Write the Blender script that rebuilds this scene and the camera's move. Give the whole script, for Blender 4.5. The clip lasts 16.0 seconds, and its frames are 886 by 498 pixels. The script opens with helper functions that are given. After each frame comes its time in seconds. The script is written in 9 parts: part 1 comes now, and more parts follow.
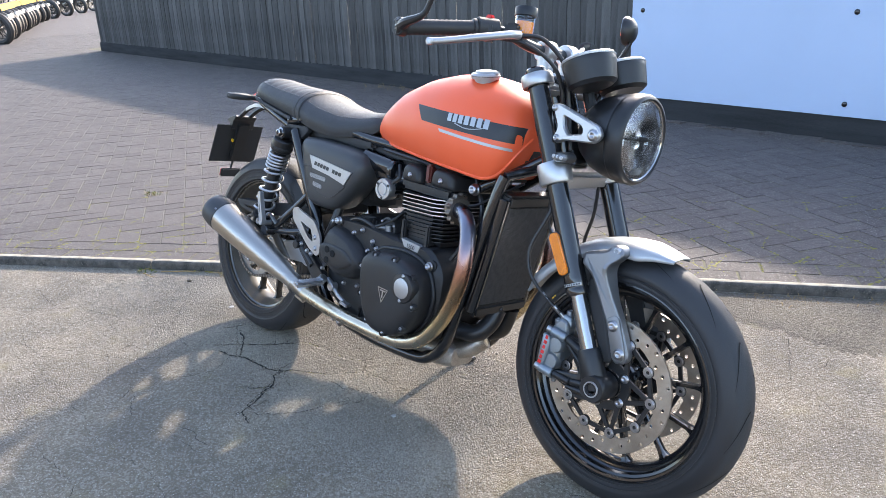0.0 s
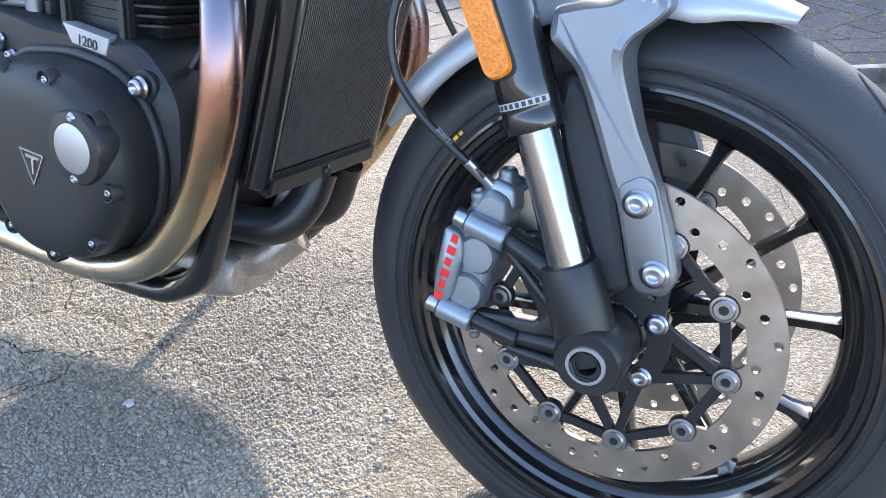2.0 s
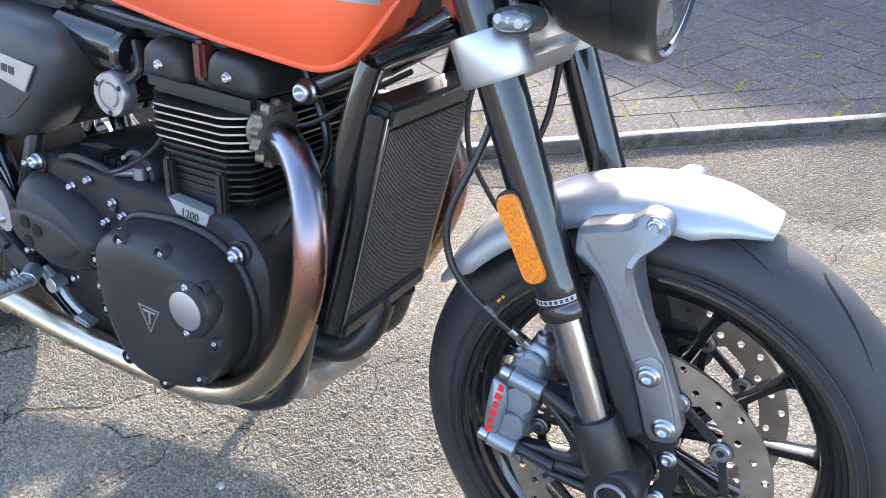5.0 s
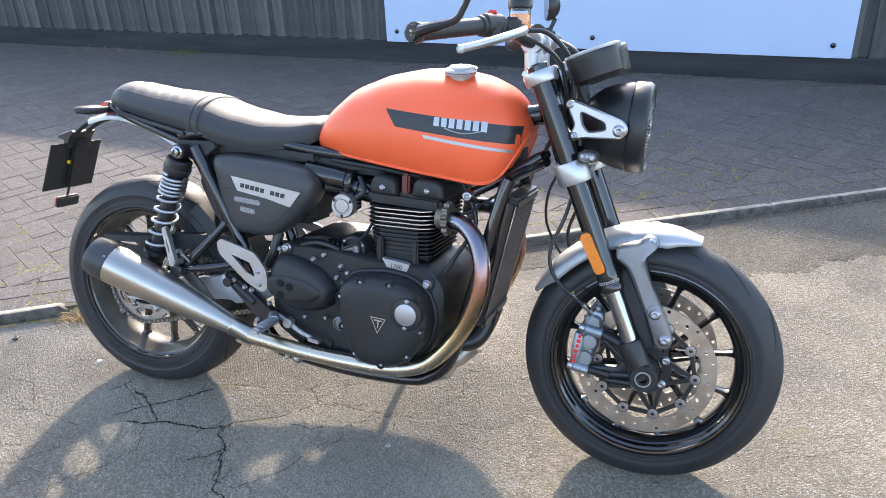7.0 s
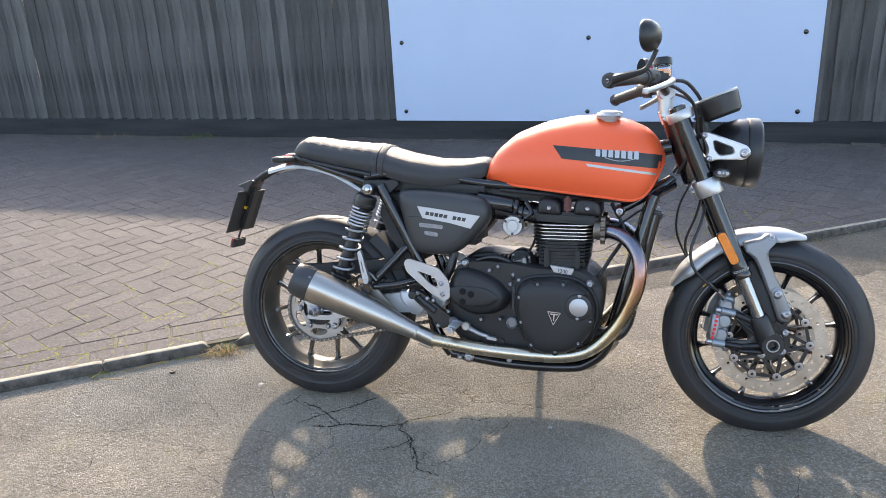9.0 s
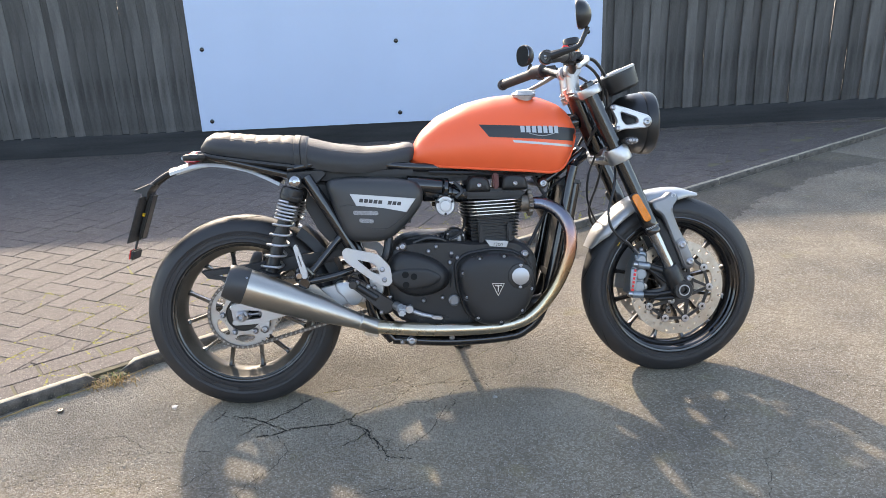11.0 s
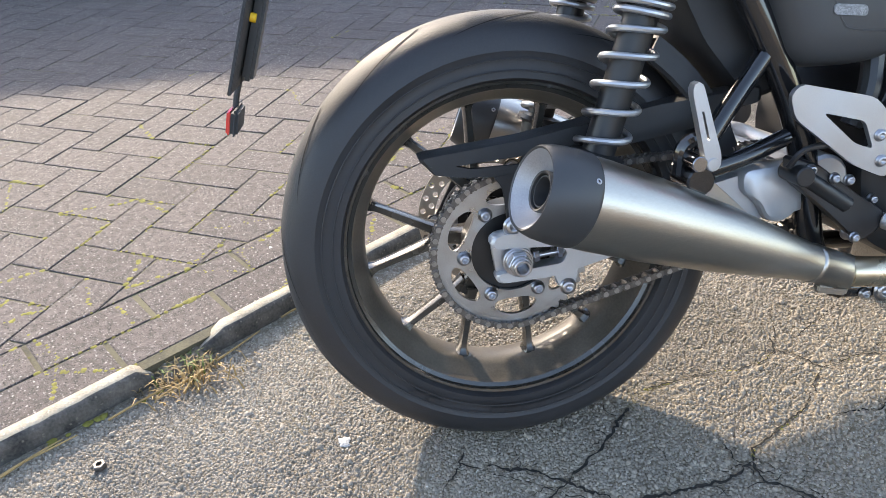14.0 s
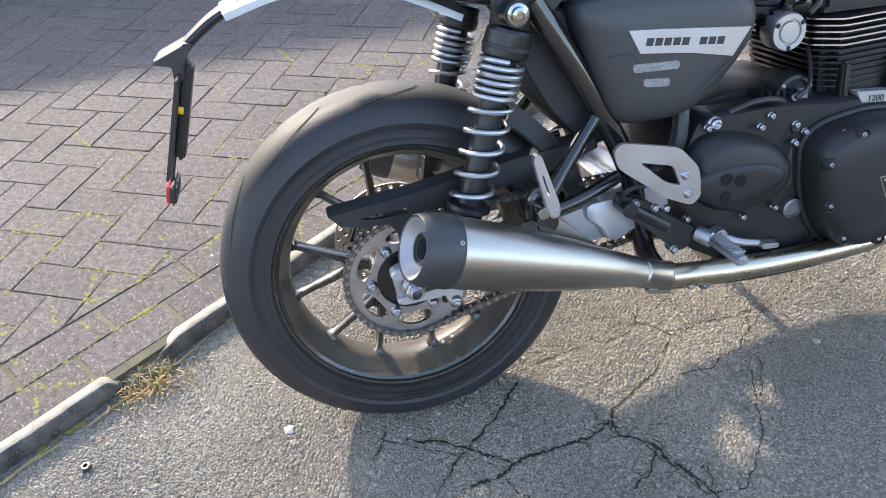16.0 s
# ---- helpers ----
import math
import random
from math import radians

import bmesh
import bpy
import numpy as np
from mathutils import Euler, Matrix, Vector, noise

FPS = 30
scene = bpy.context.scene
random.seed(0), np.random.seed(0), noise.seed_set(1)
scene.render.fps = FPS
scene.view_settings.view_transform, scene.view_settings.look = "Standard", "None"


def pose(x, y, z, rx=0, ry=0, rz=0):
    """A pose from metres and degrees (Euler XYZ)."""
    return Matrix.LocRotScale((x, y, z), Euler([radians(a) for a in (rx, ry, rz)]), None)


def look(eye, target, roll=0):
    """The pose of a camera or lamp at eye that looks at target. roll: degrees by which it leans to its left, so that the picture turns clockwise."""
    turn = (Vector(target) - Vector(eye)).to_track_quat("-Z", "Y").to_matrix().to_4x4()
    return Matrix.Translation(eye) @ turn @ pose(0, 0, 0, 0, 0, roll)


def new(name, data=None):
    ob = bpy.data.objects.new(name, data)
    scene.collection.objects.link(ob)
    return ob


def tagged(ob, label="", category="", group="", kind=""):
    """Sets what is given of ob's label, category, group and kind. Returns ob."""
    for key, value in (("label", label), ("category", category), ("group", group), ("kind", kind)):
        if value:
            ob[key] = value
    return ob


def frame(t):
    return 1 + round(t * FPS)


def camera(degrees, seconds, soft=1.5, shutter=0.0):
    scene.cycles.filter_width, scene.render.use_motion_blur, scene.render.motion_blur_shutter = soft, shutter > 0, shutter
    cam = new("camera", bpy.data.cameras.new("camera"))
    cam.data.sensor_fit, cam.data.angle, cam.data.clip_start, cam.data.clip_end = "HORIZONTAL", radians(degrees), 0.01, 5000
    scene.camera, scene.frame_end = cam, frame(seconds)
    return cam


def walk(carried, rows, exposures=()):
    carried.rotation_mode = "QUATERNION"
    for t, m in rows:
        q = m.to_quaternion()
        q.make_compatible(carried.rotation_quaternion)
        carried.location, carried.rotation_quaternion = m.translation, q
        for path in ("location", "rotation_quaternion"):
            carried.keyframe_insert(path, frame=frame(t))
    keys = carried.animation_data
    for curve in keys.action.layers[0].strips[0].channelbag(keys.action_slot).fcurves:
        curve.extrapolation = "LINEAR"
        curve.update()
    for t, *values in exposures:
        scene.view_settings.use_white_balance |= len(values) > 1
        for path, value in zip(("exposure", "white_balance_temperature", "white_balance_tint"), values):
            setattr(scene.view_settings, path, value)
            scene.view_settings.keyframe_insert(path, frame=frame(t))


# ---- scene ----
cam = camera(60.8, 16.0, soft=0.85)
PATH = [
    (0, (2.235, -1.355, 1.202), (0.91, -0.028, 0.509), -2.6),
    (0.5, (2.029, -1.102, 1.135), (0.683, 0.154, 0.352), -2.9),
    (1, (1.857, -0.903, 1.036), (0.617, 0.38, 0.133), -2.9),
    (1.5, (1.652, -0.734, 0.905), (0.645, 0.648, -0.132), -2.2),
    (2, (1.557, -0.591, 0.781), (0.756, 0.849, -0.351), -1.3),
    (2.5, (1.462, -0.454, 0.71), (0.753, 1.0, -0.465), -1.2),
    (3, (1.427, -0.408, 0.686), (0.735, 1.035, -0.514), -1.7),
    (3.5, (1.423, -0.409, 0.725), (0.712, 1.024, -0.475), -2.3),
    (5.8, (1.639, -0.935, 1.221), (0.764, 0.435, 0.057), -4.4),
    (6, (1.65, -1.039, 1.261), (0.788, 0.362, 0.123), -4.4),
    (6.5, (1.63, -1.314, 1.351), (0.883, 0.234, 0.33), -3.3),
    (7, (1.504, -1.558, 1.357), (0.877, 0.121, 0.471), -2.8),
    (7.5, (1.385, -1.794, 1.362), (0.855, -0.036, 0.569), -2.9),
    (8, (1.259, -2.028, 1.362), (0.732, -0.253, 0.606), -3.2),
    (8.5, (1.141, -2.144, 1.367), (0.539, -0.376, 0.652), -3.5),
    (9, (1.014, -2.206, 1.37), (0.537, -0.388, 0.686), -3.1),
    (9.2, (0.962, -2.229, 1.362), (0.602, -0.38, 0.69), -2.7),
    (11.3, (0.393, -2.299, 1.283), (0.544, -0.423, 0.604), -2.6),
    (11.5, (0.338, -2.221, 1.25), (0.458, -0.345, 0.565), -2.6),
    (12, (0.172, -1.947, 1.223), (0.218, -0.077, 0.515), -3.2),
    (12.5, (0.006, -1.63, 1.189), (-0.005, 0.234, 0.466), -3.6),
    (13, (-0.086, -1.345, 1.043), (-0.1, 0.517, 0.313), -3.8),
    (13.5, (-0.121, -1.065, 0.954), (-0.027, 0.708, 0.034), -4.2),
    (14, (-0.19, -0.881, 0.894), (0.001, 0.783, -0.2), -4.2),
    (14.5, (-0.212, -0.783, 0.858), (0.026, 0.806, -0.334), -4.8),
    (15, (-0.2, -0.758, 0.859), (0.083, 0.777, -0.392), -5.2),
    (15.5, (-0.187, -0.838, 0.97), (0.133, 0.674, -0.3), -5.0),
    (16, (-0.126, -1.002, 1.167), (0.171, 0.518, -0.098), -5.4),
]
walk(cam, [(t, look(eye, target, roll)) for t, eye, target, roll in PATH], [(t, stops, white, 14) for t, stops, white in ((0, 2.32, 6900), (1, 2.5, 6800), (1.5, 2.75, 6600), (2.5, 2.97, 6600), (3.5, 3.02, 6600), (5.8, 2.7, 6900), (7, 2.49, 7050), (8.5, 2.27, 7450), (12.7, 2.28, 7800), (14, 2.43, 7450), (16, 2.48, 7050))])

# ---- light ----
SUN_FROM = Vector((-0.60, 1.80, 1.0)).normalized()
SUN_EL = math.asin(SUN_FROM.z)
SUN_AZ = math.atan2(SUN_FROM.x, SUN_FROM.y)
world = bpy.data.worlds.new("sky")
scene.world = world
world.use_nodes = True
_nt = world.node_tree
_sky = _nt.nodes.new("ShaderNodeTexSky")
_sky.sky_type = "NISHITA"
_sky.sun_disc = False
_sky.sun_elevation = SUN_EL
_sky.sun_rotation = SUN_AZ
_bg = _nt.nodes["Background"]
_bg.inputs["Strength"].default_value = 0.15
_nt.links.new(_sky.outputs[0], _bg.inputs["Color"])
sun_data = bpy.data.lights.new("sun", "SUN")
sun_data.energy = 1.7
sun_data.angle = radians(2.0)
sun_data.color = (1.0, 0.93, 0.82)
sun = new("sun", sun_data)
sun.matrix_world = look(SUN_FROM * 30, (0, 0, 0))


# ---- materials ----
def material(name, color, rough=0.5, metal=0.0, spread=0.0, scale=20.0, grain=0.0, grain_scale=300.0, rough_spread=0.0, coat=0.0,
             aniso=0.0, per_object=0.0, specular=0.5, tint=None, stretch=(1, 1, 1)):
    """A surface with colour variation at two scales, a fine relief and an uneven gloss."""
    m = bpy.data.materials.new(name)
    m.use_nodes = True
    n, k = m.node_tree.nodes, m.node_tree.links
    b = n["Principled BSDF"]
    b.inputs["Base Color"].default_value = (*color, 1)
    b.inputs["Roughness"].default_value = rough
    b.inputs["Metallic"].default_value = metal
    b.inputs["Specular IOR Level"].default_value = specular
    b.inputs["Coat Weight"].default_value = coat
    b.inputs["Coat Roughness"].default_value = 0.08
    b.inputs["Anisotropic"].default_value = aniso
    co = n.new("ShaderNodeTexCoord")
    mp = n.new("ShaderNodeMapping")
    mp.inputs["Scale"].default_value = stretch
    k.new(co.outputs["Object"], mp.inputs["Vector"])
    big = n.new("ShaderNodeTexNoise")
    big.inputs["Scale"].default_value = scale
    big.inputs["Detail"].default_value = 6
    k.new(mp.outputs[0], big.inputs["Vector"])
    fine = n.new("ShaderNodeTexNoise")
    fine.inputs["Scale"].default_value = grain_scale
    fine.inputs["Detail"].default_value = 3
    k.new(mp.outputs[0], fine.inputs["Vector"])
    if spread:
        hsv = n.new("ShaderNodeMix")
        hsv.data_type = "RGBA"
        t = tint or color
        hsv.inputs[6].default_value = (*[max(0, c * (1 - spread)) for c in color], 1)
        hsv.inputs[7].default_value = (*[min(1, c * (1 + spread)) for c in t], 1)
        add = n.new("ShaderNodeMath")
        add.operation = "MULTIPLY_ADD"
        k.new(fine.outputs[0], add.inputs[0])
        add.inputs[1].default_value = 0.5
        k.new(big.outputs[0], add.inputs[2])
        sub = n.new("ShaderNodeMapRange")
        sub.inputs["From Min"].default_value = 0.45
        sub.inputs["From Max"].default_value = 1.05
        k.new(add.outputs[0], sub.inputs["Value"])
        k.new(sub.outputs[0], hsv.inputs[0])
        last = hsv.outputs[2]
        if per_object:
            inf = n.new("ShaderNodeObjectInfo")
            geo = n.new("ShaderNodeNewGeometry")
            both = n.new("ShaderNodeMath")
            both.operation = "ADD"
            k.new(inf.outputs["Random"], both.inputs[0])
            k.new(geo.outputs["Random Per Island"], both.inputs[1])
            fr = n.new("ShaderNodeMath")
            fr.operation = "FRACT"
            k.new(both.outputs[0], fr.inputs[0])
            rng = n.new("ShaderNodeMapRange")
            rng.inputs["To Min"].default_value = 1 - per_object
            rng.inputs["To Max"].default_value = 1 + per_object
            k.new(fr.outputs[0], rng.inputs["Value"])
            hv = n.new("ShaderNodeHueSaturation")
            k.new(rng.outputs[0], hv.inputs["Value"])
            k.new(last, hv.inputs["Color"])
            last = hv.outputs[0]
        k.new(last, b.inputs["Base Color"])
    if rough_spread:
        rr = n.new("ShaderNodeMapRange")
        rr.inputs["From Min"].default_value, rr.inputs["From Max"].default_value = 0.3, 0.7
        rr.inputs["To Min"].default_value = max(0.02, rough - rough_spread)
        rr.inputs["To Max"].default_value = min(1, rough + rough_spread)
        k.new(big.outputs[0], rr.inputs["Value"])
        k.new(rr.outputs[0], b.inputs["Roughness"])
    if grain:
        bump = n.new("ShaderNodeBump")
        bump.inputs["Strength"].default_value = grain
        bump.inputs["Distance"].default_value = 0.002
        k.new(fine.outputs[0], bump.inputs["Height"])
        k.new(bump.outputs[0], b.inputs["Normal"])
    return m


ORANGE = material("orange_paint", (0.86, 0.115, 0.036), 0.45, 0.0, 0.03, 6, 0.02, 900, 0.05, coat=0.12)
BAND = material("graphite_decal", (0.02, 0.022, 0.025), 0.45, 0.0, 0.1, 30)
SILVERPAINT = material("silver_paint", (0.40, 0.41, 0.42), 0.42, 0.6, 0.05, 20, 0.04, 700, 0.05)
BLACKGLOSS = material("gloss_black_paint", (0.010, 0.010, 0.011), 0.15, 0.0, 0.2, 12, 0.01, 400, 0.04, coat=0.5)
BLACKSATIN = material("satin_black_coating", (0.016, 0.016, 0.017), 0.38, 0.1, 0.25, 15, 0.03, 800, 0.08)
CASING = material("black_engine_coating", (0.017, 0.017, 0.018), 0.44, 0.0, 0.25, 15, 0.15, 1200, 0.08, specular=0.4)
GRAPHITE = material("dark_grey_paint", (0.045, 0.046, 0.048), 0.45, 0.25, 0.1, 10, 0.05, 900, 0.06)
PLASTIC = material("black_plastic", (0.02, 0.02, 0.021), 0.6, 0.0, 0.2, 20, 0.15, 900, 0.08)
# rear rim colours: dust, with the sun on the barrel painted in
RIMBLACK = material("sunlit_dusty_black", (0.030, 0.028, 0.024), 0.24, 0.0, 0.35, 14, 0.02, 400, 0.1, coat=0.4)
RIMSUNDUST = material("sunlit_dust_on_rim", (0.080, 0.070, 0.057), 0.42, 0.0, 0.45, 16, 0.03, 300, 0.12)
RUBBER = material("tyre_rubber", (0.020, 0.020, 0.022), 0.52, 0.0, 0.35, 9, 0.15, 500, 0.10, specular=0.5)
TREAD = material("worn_tread_rubber", (0.026, 0.027, 0.029), 0.66, 0.0, 0.3, 12, 0.3, 400, 0.08)
# near-black for grooves, dimples and cap joint: recess shade as colour
SHADEBLACK = material("recess_shade_black", (0.004, 0.004, 0.004), 0.95)
HOSE = material("black_hose", (0.015, 0.015, 0.016), 0.35, 0.0, 0.2, 40)
LEATHER = material("black_vinyl", (0.026, 0.026, 0.027), 0.56, 0.0, 0.2, 14, 0.35, 700, 0.06)
THREAD = material("grey_thread", (0.16, 0.16, 0.17), 0.8)
CHROME = material("chrome", (0.31, 0.31, 0.32), 0.09, 1.0, 0.03, 20, 0.0, 300, 0.04)
STEEL = material("brushed_steel", (0.42, 0.395, 0.36), 0.34, 1.0, 0.08, 6, 0.10, 500, 0.06, aniso=0.5, stretch=(0.15, 1, 1))
ALU = material("satin_aluminium", (0.42, 0.425, 0.44), 0.40, 0.9, 0.08, 15, 0.08, 700, 0.08)
CASTALU = material("cast_aluminium", (0.215, 0.22, 0.23), 0.42, 0.8, 0.08, 30, 0.06, 900, 0.06)
BRACKETALU = material("forged_aluminium", (0.46, 0.465, 0.475), 0.36, 0.85, 0.06, 30, 0.05, 900, 0.06)
BOLT = material("zinc_bolt", (0.42, 0.42, 0.44), 0.30, 1.0, 0.1, 40)
DISC = material("brake_disc_steel", (0.43, 0.385, 0.335), 0.34, 1.0, 0.18, 45, 0.15, 900, 0.06)
FINEDGE = material("machined_fin_edge", (0.55, 0.55, 0.56), 0.28, 1.0, 0.05, 20)
CHAINM = material("oily_chain_steel", (0.13, 0.116, 0.105), 0.45, 0.7, 0.4, 90, 0.1, 600, 0.1)
AMBER = material("amber_reflector", (0.78, 0.185, 0.004), 0.25, 0.0, 0.45, 420, 0.35, 520, coat=0.6)
REDLENS = material("red_lens", (0.55, 0.01, 0.015), 0.15, 0.0, 0.1, 60, coat=0.8)
CLEARLENS = material("clear_lens", (0.20, 0.205, 0.215), 0.10, 0.5, 0.2, 120, 0.3, 200)
REDPAINT = material("red_paint", (0.70, 0.02, 0.02), 0.4)
WHITEPRINT = material("white_print", (0.40, 0.40, 0.41), 0.5)
YELLOWTAG = material("yellow_sheet", (0.72, 0.40, 0.012), 0.4, 0.0, 0.06, 8)
YELLOWCLIP = material("yellow_plastic_cap", (0.85, 0.5, 0.02), 0.5)
AMBERFLUID = material("brake_fluid", (0.75, 0.22, 0.02), 0.2, 0.0, 0.1, 20, coat=0.6)
FINS = material("radiator_core", (0.006, 0.006, 0.006), 0.6, 0.2, 0.4, 90, 0.3, 500)


def heat_pipe():
    """Steel that browns and blues towards the exhaust port, as heat leaves it."""
    m = material("heat_tinted_header", (0.55, 0.5, 0.44), 0.27, 1.0, 0.0, 8, 0.008, 500, 0.06)
    n, k = m.node_tree.nodes, m.node_tree.links
    co = n.new("ShaderNodeTexCoord")
    sep = n.new("ShaderNodeSeparateXYZ")
    k.new(co.outputs["Object"], sep.inputs[0])
    wob = n.new("ShaderNodeTexNoise")
    wob.inputs["Scale"].default_value = 9
    k.new(co.outputs["Object"], wob.inputs["Vector"])
    ad = n.new("ShaderNodeMath")
    ad.operation = "MULTIPLY_ADD"
    k.new(wob.outputs[0], ad.inputs[0])
    ad.inputs[1].default_value = 0.10
    k.new(sep.outputs[2], ad.inputs[2])
    mr = n.new("ShaderNodeMapRange")
    mr.inputs["From Min"].default_value, mr.inputs["From Max"].default_value = 0.25, 0.68
    k.new(ad.outputs[0], mr.inputs["Value"])
    cr = n.new("ShaderNodeValToRGB")
    e = cr.color_ramp.elements
    e[0].position, e[0].color = 0.0, (0.60, 0.55, 0.46, 1)
    e[1].position, e[1].color = 1.0, (0.20, 0.22, 0.27, 1)
    for p, c in ((0.25, (0.55, 0.45, 0.29, 1)), (0.48, (0.42, 0.28, 0.17, 1)), (0.62, (0.36, 0.19, 0.14, 1)), (0.72, (0.30, 0.19, 0.19, 1)), (0.82, (0.23, 0.22, 0.25, 1))):
        x = e.new(p)
        x.color = c
    k.new(mr.outputs[0], cr.inputs[0])
    k.new(cr.outputs[0], n["Principled BSDF"].inputs["Base Color"])
    return m


HEADER = heat_pipe()


def glass_material(name, color=(1, 1, 1), rough=0.0):
    m = bpy.data.materials.new(name)
    m.use_nodes = True
    b = m.node_tree.nodes["Principled BSDF"]
    b.inputs["Base Color"].default_value = (*color, 1)
    b.inputs["Transmission Weight"].default_value = 1
    b.inputs["Roughness"].default_value = rough
    b.inputs["IOR"].default_value = 1.45
    return m


GLASS = glass_material("clear_glass")


def tarmac_material(name="weathered_tarmac", wet=1.0):
    """Old tarmac: worn stones proud of a binder darkened for the shade in the gaps, bleached and stained in patches."""
    m = bpy.data.materials.new(name)
    m.use_nodes = True
    n, k = m.node_tree.nodes, m.node_tree.links
    b = n["Principled BSDF"]
    co = n.new("ShaderNodeTexCoord")

    def noise_at(scale, detail=5):
        t = n.new("ShaderNodeTexNoise")
        t.inputs["Scale"].default_value = scale
        t.inputs["Detail"].default_value = detail
        k.new(co.outputs["Object"], t.inputs["Vector"])
        return t

    def cells_at(scale):
        t = n.new("ShaderNodeTexVoronoi")
        t.inputs["Scale"].default_value = scale
        t.inputs["Detail"].default_value = 1.0
        k.new(warp.outputs[0], t.inputs["Vector"])
        return t

    wob = noise_at(90, 2)
    warp = n.new("ShaderNodeVectorMath")
    warp.operation = "MULTIPLY_ADD"
    k.new(wob.outputs["Color"], warp.inputs[0])
    warp.inputs[1].default_value = (0.006, 0.006, 0.006)
    k.new(co.outputs["Object"], warp.inputs[2])
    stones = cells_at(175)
    sep = n.new("ShaderNodeSeparateColor")
    k.new(stones.outputs["Color"], sep.inputs[0])
    ramp = n.new("ShaderNodeValToRGB")
    e = ramp.color_ramp.elements
    e[0].position, e[0].color = 0.0, (0.232, 0.200, 0.157, 1)
    e[1].position, e[1].color = 1.0, (0.49, 0.45, 0.39, 1)
    for p, c in ((0.35, (0.297, 0.257, 0.204, 1)), (0.75, (0.350, 0.306, 0.245, 1)), (0.93, (0.395, 0.350, 0.285, 1))):
        x = e.new(p)
        x.color = c
    k.new(sep.outputs[0], ramp.inputs[0])
    # gaps darken towards a binder colour that also holds the crevice shade
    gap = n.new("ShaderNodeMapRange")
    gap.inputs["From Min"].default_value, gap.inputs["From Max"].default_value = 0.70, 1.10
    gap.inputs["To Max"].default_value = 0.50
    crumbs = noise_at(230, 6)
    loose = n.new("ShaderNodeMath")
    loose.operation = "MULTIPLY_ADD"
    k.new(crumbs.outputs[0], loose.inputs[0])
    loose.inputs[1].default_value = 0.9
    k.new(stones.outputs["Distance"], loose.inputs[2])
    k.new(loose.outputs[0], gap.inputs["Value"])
    binder_shade = n.new("ShaderNodeMix")
    binder_shade.data_type = "RGBA"
    binder_shade.inputs[7].default_value = (0.075, 0.064, 0.050, 1)
    k.new(gap.outputs[0], binder_shade.inputs[0])
    k.new(ramp.outputs[0], binder_shade.inputs[6])
    mix = n.new("ShaderNodeMix")
    mix.data_type, mix.blend_type = "RGBA", "MULTIPLY"
    mix.inputs[0].default_value = 1
    k.new(binder_shade.outputs[2], mix.inputs[6])
    patch = noise_at(2.6, 8)
    r2 = n.new("ShaderNodeValToRGB")
    r2.color_ramp.elements[0].position, r2.color_ramp.elements[0].color = 0.32, (0.74 * wet, 0.74 * wet, 0.75 * wet, 1)
    r2.color_ramp.elements[1].position, r2.color_ramp.elements[1].color = 0.68, (1.22 * wet, 1.19 * wet, 1.12 * wet, 1)
    k.new(patch.outputs[0], r2.inputs[0])
    k.new(r2.outputs[0], mix.inputs[7])
    # thin yellow-green growth in spots
    algae = noise_at(7, 6)
    am = n.new("ShaderNodeMapRange")
    am.inputs["From Min"].default_value, am.inputs["From Max"].default_value = 0.60, 0.74
    am.inputs["To Max"].default_value = 0.35
    k.new(algae.outputs[0], am.inputs["Value"])
    green = n.new("ShaderNodeMix")
    green.data_type = "RGBA"
    green.inputs[7].default_value = (0.27 * wet, 0.235 * wet, 0.12 * wet, 1)
    k.new(am.outputs[0], green.inputs[0])
    k.new(mix.outputs[2], green.inputs[6])
    k.new(green.outputs[2], b.inputs["Base Color"])
    b.inputs["Roughness"].default_value = 0.88
    b.inputs["Specular IOR Level"].default_value = 0.3
    bump = n.new("ShaderNodeBump")
    bump.inputs["Strength"].default_value = 1.0
    bump.inputs["Distance"].default_value = 0.0038
    fine = noise_at(300, 6)
    lumps = cells_at(62)
    hl = n.new("ShaderNodeMath")
    hl.operation = "MULTIPLY_ADD"
    k.new(lumps.outputs["Distance"], hl.inputs[0])
    hl.inputs[1].default_value = -0.8
    grit = n.new("ShaderNodeMath")
    grit.operation = "MULTIPLY"
    k.new(fine.outputs[0], grit.inputs[0])
    grit.inputs[1].default_value = 2.6
    k.new(grit.outputs[0], hl.inputs[2])
    hs = n.new("ShaderNodeMath")
    hs.operation = "MULTIPLY_ADD"
    k.new(stones.outputs["Distance"], hs.inputs[0])
    hs.inputs[1].default_value = -1.1
    k.new(hl.outputs[0], hs.inputs[2])
    k.new(hs.outputs[0], bump.inputs["Height"])
    k.new(bump.outputs[0], b.inputs["Normal"])
    return m


CRACK = material("crack_black", (0.016, 0.0145, 0.012), 0.95, 0.0, 0.5, 60, 0.4, 300)


